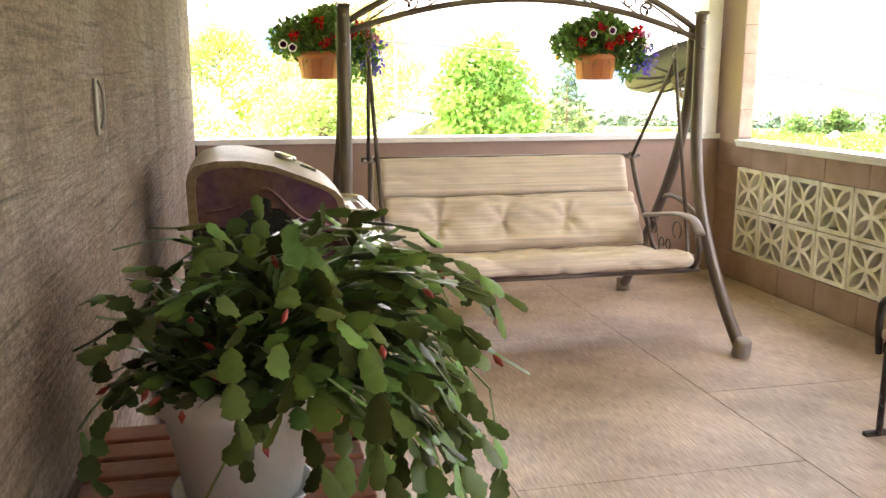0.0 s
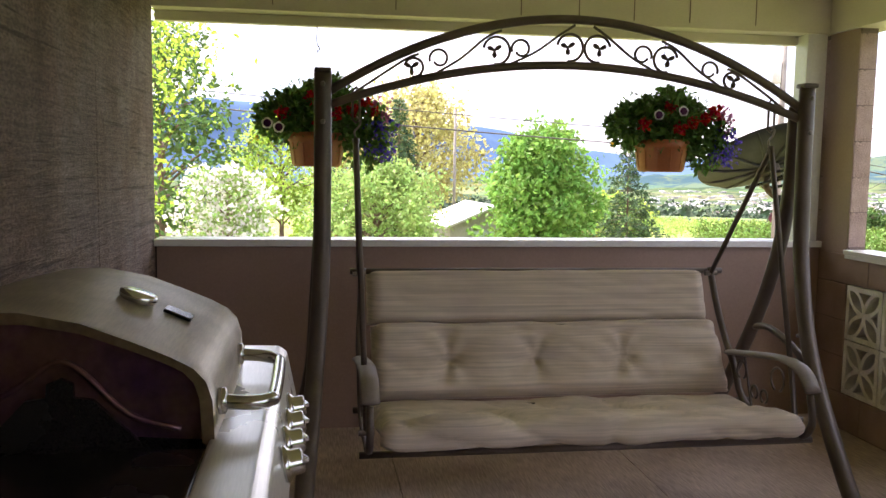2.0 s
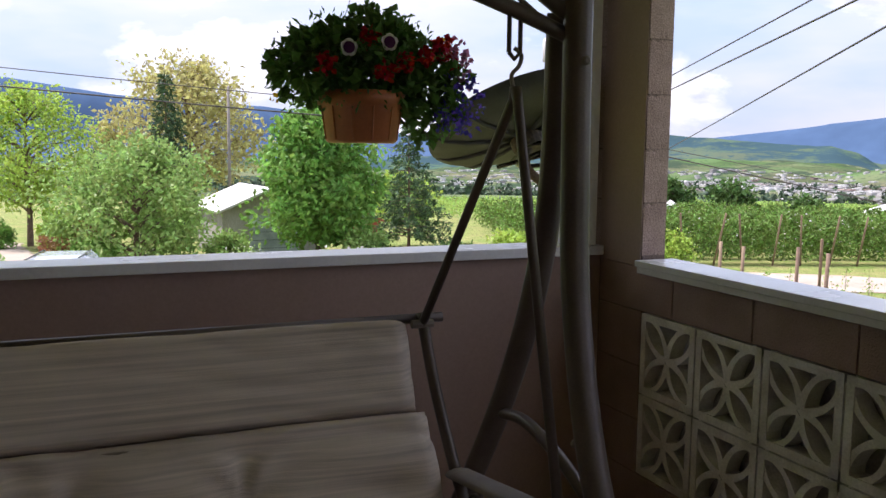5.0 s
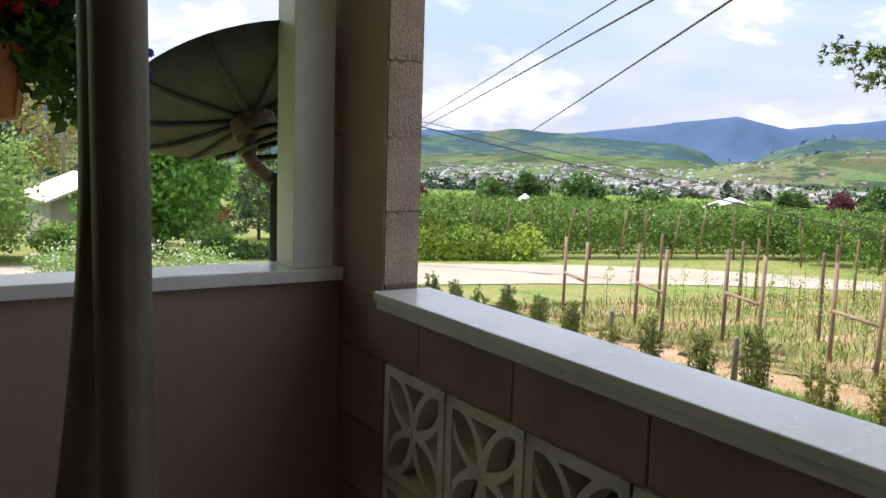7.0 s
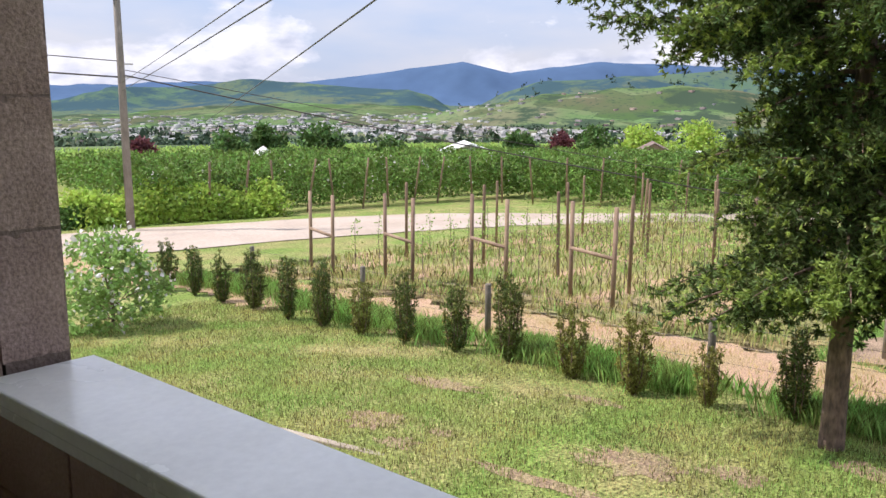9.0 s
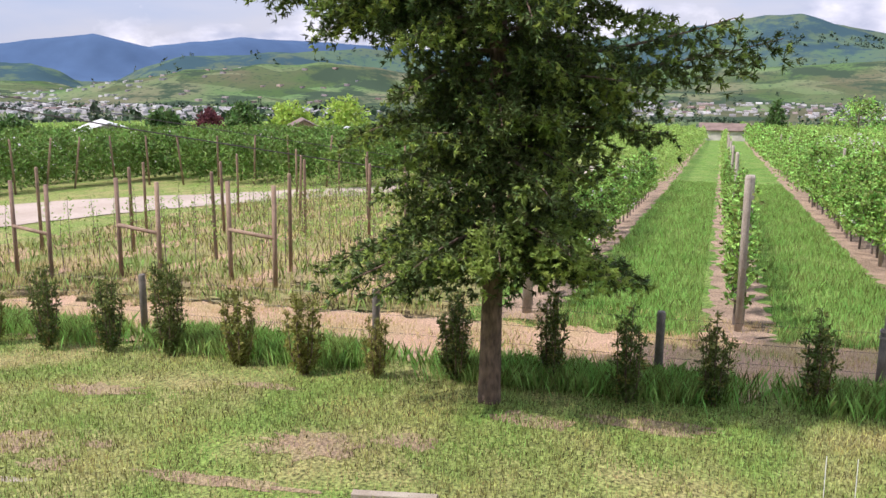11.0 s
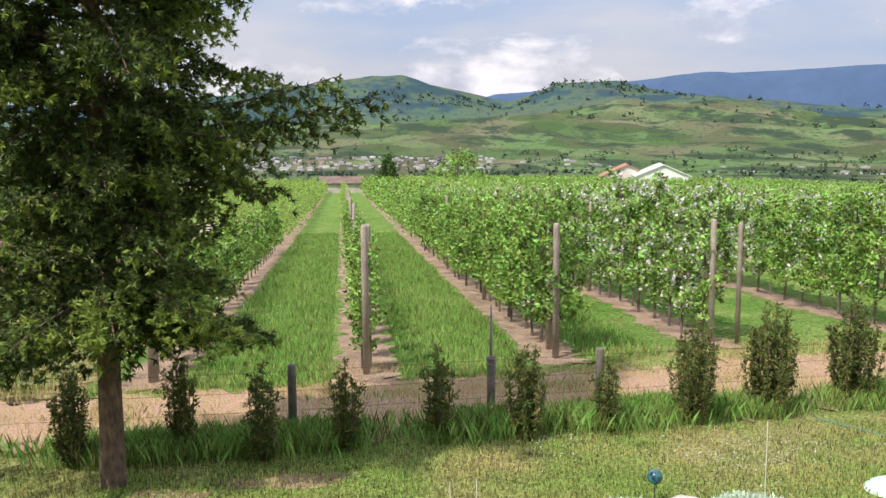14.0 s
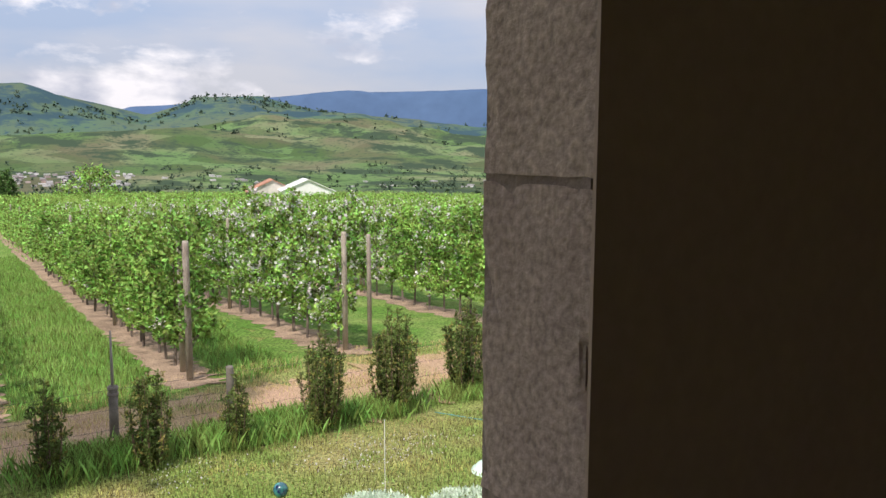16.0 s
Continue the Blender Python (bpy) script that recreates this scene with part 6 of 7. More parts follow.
def tufted_fir(x, y, height, first, seed):
    """Boughs with drooping side twigs, each lined with bottle-brush shoots; pale new shoots at the ends."""
    rng = np.random.default_rng(seed)
    z0 = float(land(x, y))
    th = thing("fir_tree", (x, y, z0), "tall dark fir with fresh green tips on the lawn", "conifer")
    bm = B()
    tube(bm, curve([(0, 0, -0.15), (0.02, 0.0, 0.25), (0.03, -0.02, height * 0.3), (0.0, 0.02, height * 0.7), (0, 0, height)], 24), list(np.interp(np.linspace(0, 1, 25), [0, 0.03, 0.1, 1], [0.22, 0.175, 0.15, 0.015])), 12)
    part("trunk", bm, M_BARK, th, "scaly brown trunk", True)
    # height on the trunk, heading in degrees, length, droop, share of fresh shoots
    boughs = [(2.15, 228, 1.45, 0.30, 1.0), (2.0, 242, 1.5, 0.26, 1.0), (1.85, 255, 1.5, 0.30, 0.8), (2.0, 95, 1.95, 0.40, 0.45), (1.8, 120, 1.75, 0.36, 0.4), (2.05, 80, 1.6, 0.4, 0.4), (1.85, 275, 1.6, 0.34, 0.4), (1.75, 140, 1.5, 0.34, 0.4), (1.75, 290, 1.4, 0.3, 0.3),
              (3.5, 270, 2.8, 0.06, 0.35), (3.7, 258, 2.4, 0.05, 0.3), (4.3, 95, 2.8, 0.12, 0.3), (4.5, 110, 2.9, 0.10, 0.3)]
    for k in range(185):
        q = (k + rng.random()) / 185
        zb = first + 0.2 + (height - first - 0.3) * q ** 1.15
        ln = float(np.interp(zb, [1.6, 2.6, 3.6, 5.0, 8.0, 13.0], [1.1, 1.35, 1.75, 2.35, 1.9, 0.25])) * rng.uniform(0.45, 1.15)
        boughs.append((zb, math.degrees(k * 2.399963 + rng.normal(0, 0.3)), ln, rng.uniform(0.12, 0.42), 0.9 if rng.random() < 0.45 else 0.42))
    wood = B()
    dark, fresh = [[], []], [[], []]
    for zb, head, ln, droop, young in boughs:
        a = math.radians(head)
        t = np.linspace(0, 1, 7)
        axis = np.stack([np.cos(a) * ln * t, np.sin(a) * ln * t, zb + ln * (0.16 * t - droop * 1.4 * t * t + 0.1 * t ** 3)], 1)
        tube(wood, [tuple(p) for p in axis], [0.028 * (1 - 0.85 * k / 6) for k in range(7)], 5)
        for c in range(int(5 + ln * 11)):
            u = 0.10 + 0.90 * (c + rng.random()) / (5 + ln * 11)
            base = np.array([np.interp(u, t, axis[:, k]) for k in range(3)])
            ang = a + rng.choice([-1, 1]) * rng.uniform(0.35, 1.25) * (1.0 if u < 0.9 else 0.4)
            tl = (0.18 + 0.34 * (1 - u) * min(ln, 2.0)) * rng.uniform(0.7, 1.25)
            d = np.array([math.cos(ang), math.sin(ang), rng.uniform(-0.55, 0.12)])
            m = max(4, int(tl / 0.030))
            s = np.linspace(0.1, 1, m)
            pts = base + d * (s * tl)[:, None]
            pts[:, 2] -= 0.30 * tl * s * s
            side = np.array([-math.sin(ang), math.cos(ang), 0.0])
            sg = np.where(np.arange(m) % 2, 1.0, -1.0)
            shoot = d + side * (sg * rng.uniform(0.5, 1.2, m))[:, None] + rng.normal(0, 0.25, (m, 3))
            pts = pts + side * (sg * 0.03 * (1.2 - s))[:, None] + rng.normal(0, 1, (m, 3)) * np.array([0.028, 0.028, 0.042])
            new_shoot = (s > 0.35) & (rng.random(m) < young) & (u > 0.3)
            for keep, store in ((~new_shoot, dark), (new_shoot, fresh)):
                store[0].append(pts[keep])
                store[1].append(shoot[keep])
    part("branchwork", wood, M_BARK, th)

    def brush(P, D, count, ln, w):
        """Needles round each shoot: narrow diamonds in a forward cone."""
        P, D = np.repeat(np.concatenate(P), count, 0), np.repeat(np.concatenate(D), count, 0)
        D = D / np.linalg.norm(D, axis=1, keepdims=True)
        nd = D * 0.9 + rng.normal(0, 0.55, P.shape)
        nd /= np.linalg.norm(nd, axis=1, keepdims=True)
        s = np.cross(nd, rng.normal(0, 1, P.shape))
        s /= np.linalg.norm(s, axis=1, keepdims=True)
        L = (ln * rng.uniform(0.7, 1.3, len(P)))[:, None]
        v = np.stack([P - nd * L * 0.2, P + nd * L * 0.35 + s * w, P + nd * L, P + nd * L * 0.35 - s * w], 1).reshape(-1, 3)
        return v, np.arange(len(v)).reshape(-1, 4)

    v, f = brush(dark[0], dark[1], 11, 0.078, 0.009)
    mesh_of("needles", v, f, M_FIR, th)
    v, f = brush(fresh[0], fresh[1], 10, 0.062, 0.010)
    mesh_of("new_growth", v, f, M_FIRTIP, th, label="fresh yellow-green tips")


tufted_fir(FX, FY2, 13.0, 1.4, 21)

# ---- worn patches in the lawn ----
M_BARE = material("worn_lawn_soil", (0.26, 0.185, 0.12), 0.95, fine=30, coarse=5, vary=0.6, bump=1.0, bump_scale=40, second=(0.30, 0.25, 0.13), relief=0.03, spec=0.1)
wear = random.Random(8)
for px, py, rx, ry in ((11.35, 11.6, 0.30, 0.75), (9.55, 11.1, 0.35, 0.45), (9.1, 10.3, 0.22, 0.3), (9.7, 10.2, 0.16, 0.22), (10.2, 8.1, 0.4, 0.65), (10.6, 7.3, 0.25, 0.4), (8.3, 11.0, 0.3, 0.35), (11.9, 9.6, 0.14, 0.5), (9.2, 8.5, 0.12, 0.9), (11.6, 6.2, 0.3, 0.5), (12.0, 5.0, 0.25, 0.8)):
    vs2 = [(px, py, float(land(px, py)) + 0.014)]
    for k in range(26):
        a = 2 * math.pi * k / 26
        q = wear.uniform(0.55, 1.15)
        x, y = px + rx * q * math.cos(a), py + ry * q * math.sin(a)
        vs2.append((x, y, float(land(x, y)) + 0.006))
    mesh_of("worn_patch", vs2, [(0, 1 + k, 1 + (k + 1) % 26) for k in range(26)], M_BARE, label="worn patch of bare brown soil in the lawn", category="soil", kind="structure")

# ---- small things on the lawn ----
M_PLANK = material("weathered_plank", (0.36, 0.31, 0.24), 0.9, fine=40, coarse=4, vary=0.25, bump=0.5, stretch=(1, 6, 6), second=(0.28, 0.23, 0.17))
for x0, y0, x1, y1 in ((8.45, 11.75, 8.75, 10.1), (9.2, 7.25, 9.35, 6.55)):
    ln, ang = math.hypot(x1 - x0, y1 - y0), math.degrees(math.atan2(y1 - y0, x1 - x0))
    z = float(land((x0 + x1) / 2, (y0 + y1) / 2))
    obj("edging_plank", box(B(), -ln / 2, ln / 2, -0.045, 0.045, -0.02, 0.05, 0.008, pose((x0 + x1) / 2, (y0 + y1) / 2, z, 0, 0, ang)), M_PLANK, "weathered grey plank lying on the lawn", "plank", "", "lawn planks")
M_GLOBE = material("cobalt_glass", (0.005, 0.009, 0.06), 0.2, 0.0, fine=8, coarse=14, vary=0.4, bump=0, second=(0.05, 0.28, 0.22), coat=0.6)
GX, GY = 10.9, 1.48
GZ = float(land(GX, GY))
globe = thing("garden_globe", (GX, GY, GZ), "blue glass garden globe on a thin metal stake", "garden ornament")
part("stake", tube(B(), [(0, 0, -0.1), (0.01, 0, 0.22)], 0.006, 6), M_WIRE, globe)
bm = B()
bmesh.ops.create_uvsphere(bm, u_segments=24, v_segments=16, radius=0.075, matrix=pose(0.01, 0, 0.28))
part("ball", bm, M_GLOBE, globe, "cobalt blue glass ball with a green swirl", True)
M_SILVER = leaf("silver_leaf", (0.36, 0.42, 0.33), (0.28, 0.35, 0.26), 0.2, 0.2)
for cx, cy, r, hgt, n in ((9.5, 2.5, 0.4, 0.14, 1500), (10.2, 1.95, 0.5, 0.20, 2600), (9.75, 0.9, 0.85, 0.22, 3600), (10.3, 0.75, 0.5, 0.22, 2600), (9.95, -0.1, 0.6, 0.20, 2200)):
    th = thing("silver_plant", (cx, cy, float(land(cx, cy))), "low mound of silvery grey-green foliage", "garden plant", "silver mounds")
    rr = np.random.default_rng(int(cx * 100))
    p, dd = in_ball(rr, n, (0, 0, 0.0), (r, r, hgt), 0.75)
    p[:, 2] = np.abs(p[:, 2])
    v, f = leaf_quads(p, rr, 0.06, np.abs(dd) * np.array([0, 0, 1.0]), 0.3)
    mesh_of("foliage", v, f, M_SILVER, th)
M_ROCK = material("pale_garden_stone", (0.50, 0.46, 0.40), 0.9, fine=22, coarse=5, vary=0.2, bump=0.7, second=(0.40, 0.36, 0.31), relief=0.02)
bm = B()
bmesh.ops.create_icosphere(bm, subdivisions=3, radius=1.0)
for v in bm.verts:
    v.co = Vector((v.co.x * 0.17, v.co.y * 0.27, v.co.z * 0.13)) * (1 + 0.22 * noise.noise(v.co * 1.7))
bmesh.ops.transform(bm, matrix=pose(10.62, 1.30, float(land(10.62, 1.30)) + 0.03), verts=bm.verts)
obj("garden_stone", bm, M_ROCK, "pale rounded stone set among silvery plants", "stone", smooth=True)
tub = thing("pale_green_tub", (11.1, -1.25, float(land(11.1, -1.25))), "upturned pale green plastic tub on the lawn", "tub")
part("shell", lathe(B(), [(0.36, -0.02), (0.36, 0.015), (0.33, 0.025), (0.31, 0.06), (0.25, 0.085), (0.1, 0.095)], 32), material("pale_green_plastic", (0.55, 0.70, 0.58), 0.4, fine=60, vary=0.05, bump=0.1, second=(0.46, 0.62, 0.50)), tub, smooth=True)
M_HOSE = material("teal_hose", (0.10, 0.30, 0.27), 0.45, fine=100, vary=0.1, bump=0.1)
hose = [(14.2, -2.1), (13.6, -2.3), (12.9, -2.6), (12.2, -2.75), (11.6, -3.2), (11.0, -3.8)]
obj("garden_hose", tube(B(), curve([(x, y, float(land(x, y)) + 0.02) for x, y in hose], 50), 0.008, 6), M_HOSE, "teal garden hose lying across the lawn", "hose", smooth=True)
for x, y, h in ((10.3, 3.55, 0.5), (10.4, 3.3, 0.48), (10.9, 0.35, 0.85)):
    z = float(land(x, y))
    obj("marker_stick", tube(B(), [(x, y, z - 0.1), (x, y + 0.01, z + h)], 0.0035, 6), M_WHITE, "thin pale garden stake standing in the lawn", "stake", "", "garden stakes")

# ---- trees and buildings to the north ----
M_MAPLE = leaf("bright_maple_leaf", (0.14, 0.25, 0.05), (0.08, 0.165, 0.035), 0.35, 0.4)
M_OLIVE = leaf("light_green_leaf", (0.20, 0.29, 0.085), (0.14, 0.21, 0.06), 0.35, 0.4)
M_WILLOW = leaf("willow_leaf", (0.26, 0.34, 0.06), (0.18, 0.26, 0.05), 0.3, 0.45)
M_WALNUT = leaf("yellow_brown_leaf", (0.32, 0.29, 0.11), (0.24, 0.23, 0.10), 0.35, 0.4)
M_ACID = leaf("yellow_green_leaf", (0.25, 0.34, 0.045), (0.19, 0.28, 0.04), 0.35, 0.5)
M_DARKG = leaf("dark_green_leaf", (0.07, 0.125, 0.032), (0.04, 0.075, 0.022), 0.4, 0.25)
M_SPRUCE = leaf("grey_green_needle", (0.06, 0.10, 0.045), (0.04, 0.068, 0.03), 0.4, 0.12)
M_REDLEAF = leaf("red_brown_leaf", (0.20, 0.085, 0.05), (0.15, 0.10, 0.04), 0.35, 0.3)
M_PURPLE = leaf("purple_leaf", (0.10, 0.035, 0.04), island=0.3)


def tree(name, x, y, height, spread, mat, seed, label, n=5000, size=0.22, base=0.25, clumps=26, trunk=0.16, shape=1.0, category="tree", group="", flowers=None, gap=0.34, top=0.9, sink=0.0):
    """A broad-leaved tree: a forked trunk, limbs to each clump, and clumps of leaves of uneven size."""
    rng = np.random.default_rng(seed)
    th = thing(name, (x, y, float(land(x, y)) - sink), label, category, group)
    bm = B()
    tube(bm, curve([(0, 0, -0.2), (0.05, 0.03, height * 0.25), (-0.03, 0.05, height * 0.55), (0.02, 0, height * 0.88)], 12), list(np.linspace(trunk, 0.02, 13)), 8)
    P, D = [], []
    for k in range(clumps):
        q = (k + rng.random()) / clumps
        z = height * (base + (top - base) * q)
        w = spread * (math.sin(math.pi * (0.16 + 0.80 * q)) ** shape) * rng.uniform(0.35, 1.0) * 0.5
        a = k * 2.399963 + rng.normal(0, 0.4)
        c = np.array([math.cos(a) * w, math.sin(a) * w, z])
        s = spread * rng.uniform(0.10, 0.21)
        tube(bm, curve([(0, 0, max(0.2, z - 0.35 * w - 0.3 * s)), tuple(c * np.array([0.5, 0.5, 1]) - np.array([0, 0, 0.12 * w])), tuple(c)], 4), [trunk * 0.32, trunk * 0.25, trunk * 0.2, trunk * 0.12, 0.008], 5)
        m = int(n / clumps * rng.uniform(0.6, 1.4))
        p, d = in_ball(rng, m, c, (s, s, s * 0.75), gap)
        p += rng.normal(0, s * 0.16, p.shape)
        P.append(p), D.append(d)
    part("trunk", bm, M_BARK, th)
    P, D = np.concatenate(P), np.concatenate(D)
    v, f = leaf_quads(P, rng, size, D * 0.6, 0.62, 0.15)
    mesh_of("crown", v, f, mat, th)
    if flowers:
        fm, share, fs = flowers
        k = (rng.random(len(P)) < share) & (D[:, 2] > -0.5)
        v, f = leaf_quads(P[k] * 1.0 + D[k] * size * 0.5, rng, fs, D[k], 0.9)
        mesh_of("blossom", v, f, fm, th)
    return th


tree("maple_tree", 12.4, 45.0, 8.0, 6.3, M_MAPLE, 41, "full bright green maple beside the garage", 14000, 0.32, 0.15, 60, 0.2, 0.6, gap=0.45)
tree("apple_tree", 3.7, 44.5, 5.8, 7.2, M_OLIVE, 42, "loose light green tree with many thin stems", 9000, 0.26, 0.12, 46, 0.14, 0.6, gap=0.15)
tree("walnut_tree", 9.8, 78, 15.0, 13, M_WALNUT, 43, "tall yellow-brown tree just coming into leaf", 7500, 0.42, 0.3, 60, 0.3, 0.7, gap=0.1)
tree("yellow_tree", 3.5, 76, 9.0, 7, M_WALNUT, 47, "smaller yellow-brown tree coming into leaf", 2000, 0.36, 0.3, 26, 0.2, gap=0.15)
tree("willow_tree", -1.6, 62, 10.5, 7.6, M_WILLOW, 44, "pale green willow-like tree", 9000, 0.26, 0.27, 50, 0.22, 0.55, gap=0.2)
tree("lilac_bush", -1.5, 22.5, 4.5, 2.9, M_OLIVE, 45, "lilac bush covered in white blossom", 6000, 0.11, 0.12, 40, 0.07, 0.55, "bush", "", (M_BLOSSOM, 0.55, 0.13))
tree("overhanging_tree", -4.15, 11.6, 9.0, 7.2, M_ACID, 46, "yellow-green tree with drooping leafy branches", 40000, 0.078, 0.36, 130, 0.12, 0.5, gap=0.2)
tree("dark_tree", -4.8, 33, 10.5, 6, M_DARKG, 48, "dense dark green tree", 6000, 0.24, 0.1, 40, 0.2, 0.6)
tree("dark_tree", -13, 40, 12.0, 8, M_MAPLE, 58, "dense green tree behind the lilac", 4500, 0.3, 0.1, 36, 0.2, 0.6)
conifer("spruce_tree", 20.0, 52.5, 7.6, 2.9, 0.5, 70, 150, 0.26, 51, "grey-green spruce on the lawn past the garage", M_SPRUCE, M_OLIVE, tip_share=0.05, trunk_r=0.13)
conifer("spruce_tree", 7.0, 66, 11.5, 2.6, 0.6, 120, 110, 0.32, 52, "dark spruce among the trees", M_SPRUCE, M_SPRUCE, tip_share=0.05, trunk_r=0.15)
conifer("cedar_tree", -6.3, 24.0, 5.2, 1.9, 0.3, 80, 110, 0.22, 53, "dark drooping cedar beside the lilac", M_SPRUCE, M_SPRUCE, tip_share=0.03, trunk_r=0.12, droop=0.5)
conifer("cypress_tree", 2.2, 58, 6.0, 0.8, 0.3, 60, 60, 0.26, 54, "narrow dark cypress among the trees", M_SPRUCE, M_SPRUCE, tip_share=0.03, trunk_r=0.1)
for k, (x, y, h, s, mt, lb) in enumerate(((-3.6, 60, 1.6, 2.6, M_MAPLE, "round green bush"), (0.2, 57, 2.6, 2.2, M_ACID, "yellow-green bush by the driveway"), (1.4, 46, 1.9, 3.0, M_REDLEAF, "red-brown bush under the tree"),
                                         (2.0, 43, 1.2, 2.0, M_MAPLE, "leafy green bush"), (8.2, 45.5, 1.4, 2.2, M_OLIVE, "low bush beside the garage"), (14.0, 42.5, 1.5, 2.6, M_OLIVE, "low green bush under the maple"),
                                         (10.6, 19.0, 1.9, 1.9, M_OLIVE, "green bush with white flower heads"), (9.4, 30, 1.25, 3.4, M_OLIVE, "white flowering shrub by the road"), (6.4, 31, 1.2, 3.0, M_OLIVE, "white flowering shrub by the road"),
                                         (-3.0, 20, 1.5, 1.6, M_DARKG, "dark green bush"))):
    fl = (M_BLOSSOM, 0.16, 0.10) if "white" in lb else None
    tree("bush", x, y, h, s, mt, 70 + k, lb + " on the grass" if len(lb.split()) < 4 else lb, 2600, 0.12 if y < 40 else 0.2, 0.1, 26, 0.04, 0.5, "bush", "garden bushes", fl)
# overgrown hedge by the road and the far fence line
rngh = np.random.default_rng(9)
for nm, line, w, h, n, mt, lb in (("vine_hedge", [(19.6, 38.9), (24.0, 38.3), (28.2, 36.9)], 1.4, 2.0, 12000, M_WILLOW, "overgrown hedge of green vines"),
                                  ("dark_hedge", [(13.5, 41.5), (18, 39.5), (21, 38.8)], 0.8, 1.1, 3500, M_DARKG, "low dark green hedge by the road")):
    c = np.array([tuple(p) for p in curve([(a, b, 0) for a, b in line], 20)])
    i = rngh.integers(0, len(c) - 1, n)
    t = rngh.random(n)[:, None]
    p = c[i] * (1 - t) + c[i + 1] * t
    hh = h * (0.75 + 0.25 * np.sin(p[:, 0] * 1.7) * np.sin(p[:, 0] * 0.6 + 1))
    a = rngh.uniform(0, np.pi, n)
    r = 0.75 + 0.25 * rngh.random(n)
    p[:, 1] += np.cos(a) * w * r
    p[:, 0] += rngh.normal(0, 0.3, n)
    p[:, 2] = land(p[:, 0], p[:, 1]) + np.sin(a) * hh * r
    v, f = leaf_quads(p, rngh, 0.2, None, 0.7)
    mesh_of(nm, v, f, mt, label=lb, category="hedge", kind="stuff")

M_BOARD = material("weathered_grey_boards", (0.36, 0.34, 0.31), 0.85, fine=14, coarse=1.2, vary=0.2, bump=0.4, stretch=(4, 4, 0.4), second=(0.27, 0.25, 0.22))
M_GDOOR = material("grey_green_door", (0.42, 0.47, 0.47), 0.6, fine=20, coarse=2, vary=0.1, bump=0.2, second=(0.27, 0.31, 0.31))
M_ROOFPALE = material("pale_metal_roof", (0.62, 0.62, 0.60), 0.5, 0.1, fine=3, coarse=0.6, vary=0.08, bump=0.2, second=(0.52, 0.50, 0.47))
M_ROOFBROWN = material("brown_shingles", (0.20, 0.14, 0.11), 0.9, fine=6, coarse=0.8, vary=0.2, bump=0.3)
M_STUCCO = material("pale_stucco", (0.62, 0.58, 0.52), 0.85, fine=6, coarse=0.5, vary=0.06, bump=0.2)
M_GLASSDARK = material("dark_window_glass", (0.03, 0.035, 0.04), 0.08, fine=4, vary=0.2, bump=0)
M_REDPAINT = material("faded_red_paint", (0.42, 0.10, 0.07), 0.8, fine=8, coarse=1, vary=0.2, bump=0.3)
M_ROOFRED = material("terracotta_roof", (0.42, 0.20, 0.12), 0.8, fine=5, coarse=0.6, vary=0.12, bump=0.3)


def house(name, x, y, w, d, h, roof_h, wall_mat, roof_mat, turn, label, windows=3, door=None, category="house", group="", z=None, eave=0.35):
    th = thing(name, (x, y, float(land(x, y)) if z is None else z), label, category, group, turn=turn)
    wall = part("wall", box(B(), -w / 2, w / 2, -d / 2, d / 2, -2.5, h), wall_mat, th)
    bm = B()
    e = eave
    pts = [(-w / 2 - e, -d / 2 - e, h - 0.1), (w / 2 + e, -d / 2 - e, h - 0.1), (w / 2 + e, d / 2 + e, h - 0.1), (-w / 2 - e, d / 2 + e, h - 0.1), (0, -d / 2 - e, h + roof_h), (0, d / 2 + e, h + roof_h)]
    vs = [bm.verts.new(p) for p in pts]
    for f in ((0, 4, 5, 3), (1, 2, 5, 4)):
        bm.faces.new([vs[i] for i in f])
    bmesh.ops.recalc_face_normals(bm, faces=bm.faces)
    bmesh.ops.solidify(bm, geom=bm.faces[:], thickness=0.12)
    part("roof", bm, roof_mat, th)
    for yy in (-d / 2, d / 2):
        bm = B()
        bm.faces.new([bm.verts.new(p) for p in ((-w / 2, yy, h), (w / 2, yy, h), (0, yy, h + roof_h - 0.05))])
        part("gable", bm, wall_mat, th)
    for k in range(windows):
        xx = -w / 2 + w * (k + 0.5) / windows
        win = part("window", box(B(), xx - 0.5, xx + 0.5, -d / 2 - 0.03, -d / 2 + 0.02, h * 0.42, h * 0.80), M_GLASSDARK, th)
        part("frame", box(B(), xx - 0.56, xx + 0.56, -d / 2 - 0.02, -d / 2 + 0.01, h * 0.42 - 0.07, h * 0.42), M_WHITE, win)
    if door:
        dw, dh, dx = door
        dr = part("door", box(B(), dx - dw / 2, dx + dw / 2, -d / 2 - 0.04, -d / 2 + 0.02, 0.0, dh), M_GDOOR, th, "grey sectional garage door")
        for k in range(1, 5):
            part("panel_joint", box(B(), dx - dw / 2, dx + dw / 2, -d / 2 - 0.05, -d / 2 - 0.041, dh * k / 5 - 0.02, dh * k / 5), M_GLASSDARK, dr)
        for s in (-1, 1):
            part("door_frame", box(B(), dx + s * (dw / 2 + 0.09) - 0.08, dx + s * (dw / 2 + 0.09) + 0.08, -d / 2 - 0.045, -d / 2 + 0.02, 0, dh + 0.12), M_BOARD, dr)
    return th


house("garage", 10.7, 53.0, 5.2, 6.5, 2.6, 1.15, M_BOARD, M_ROOFPALE, 4, "weathered grey board garage with a pale roof", 0, (2.75, 2.25, 0.2), "garage")
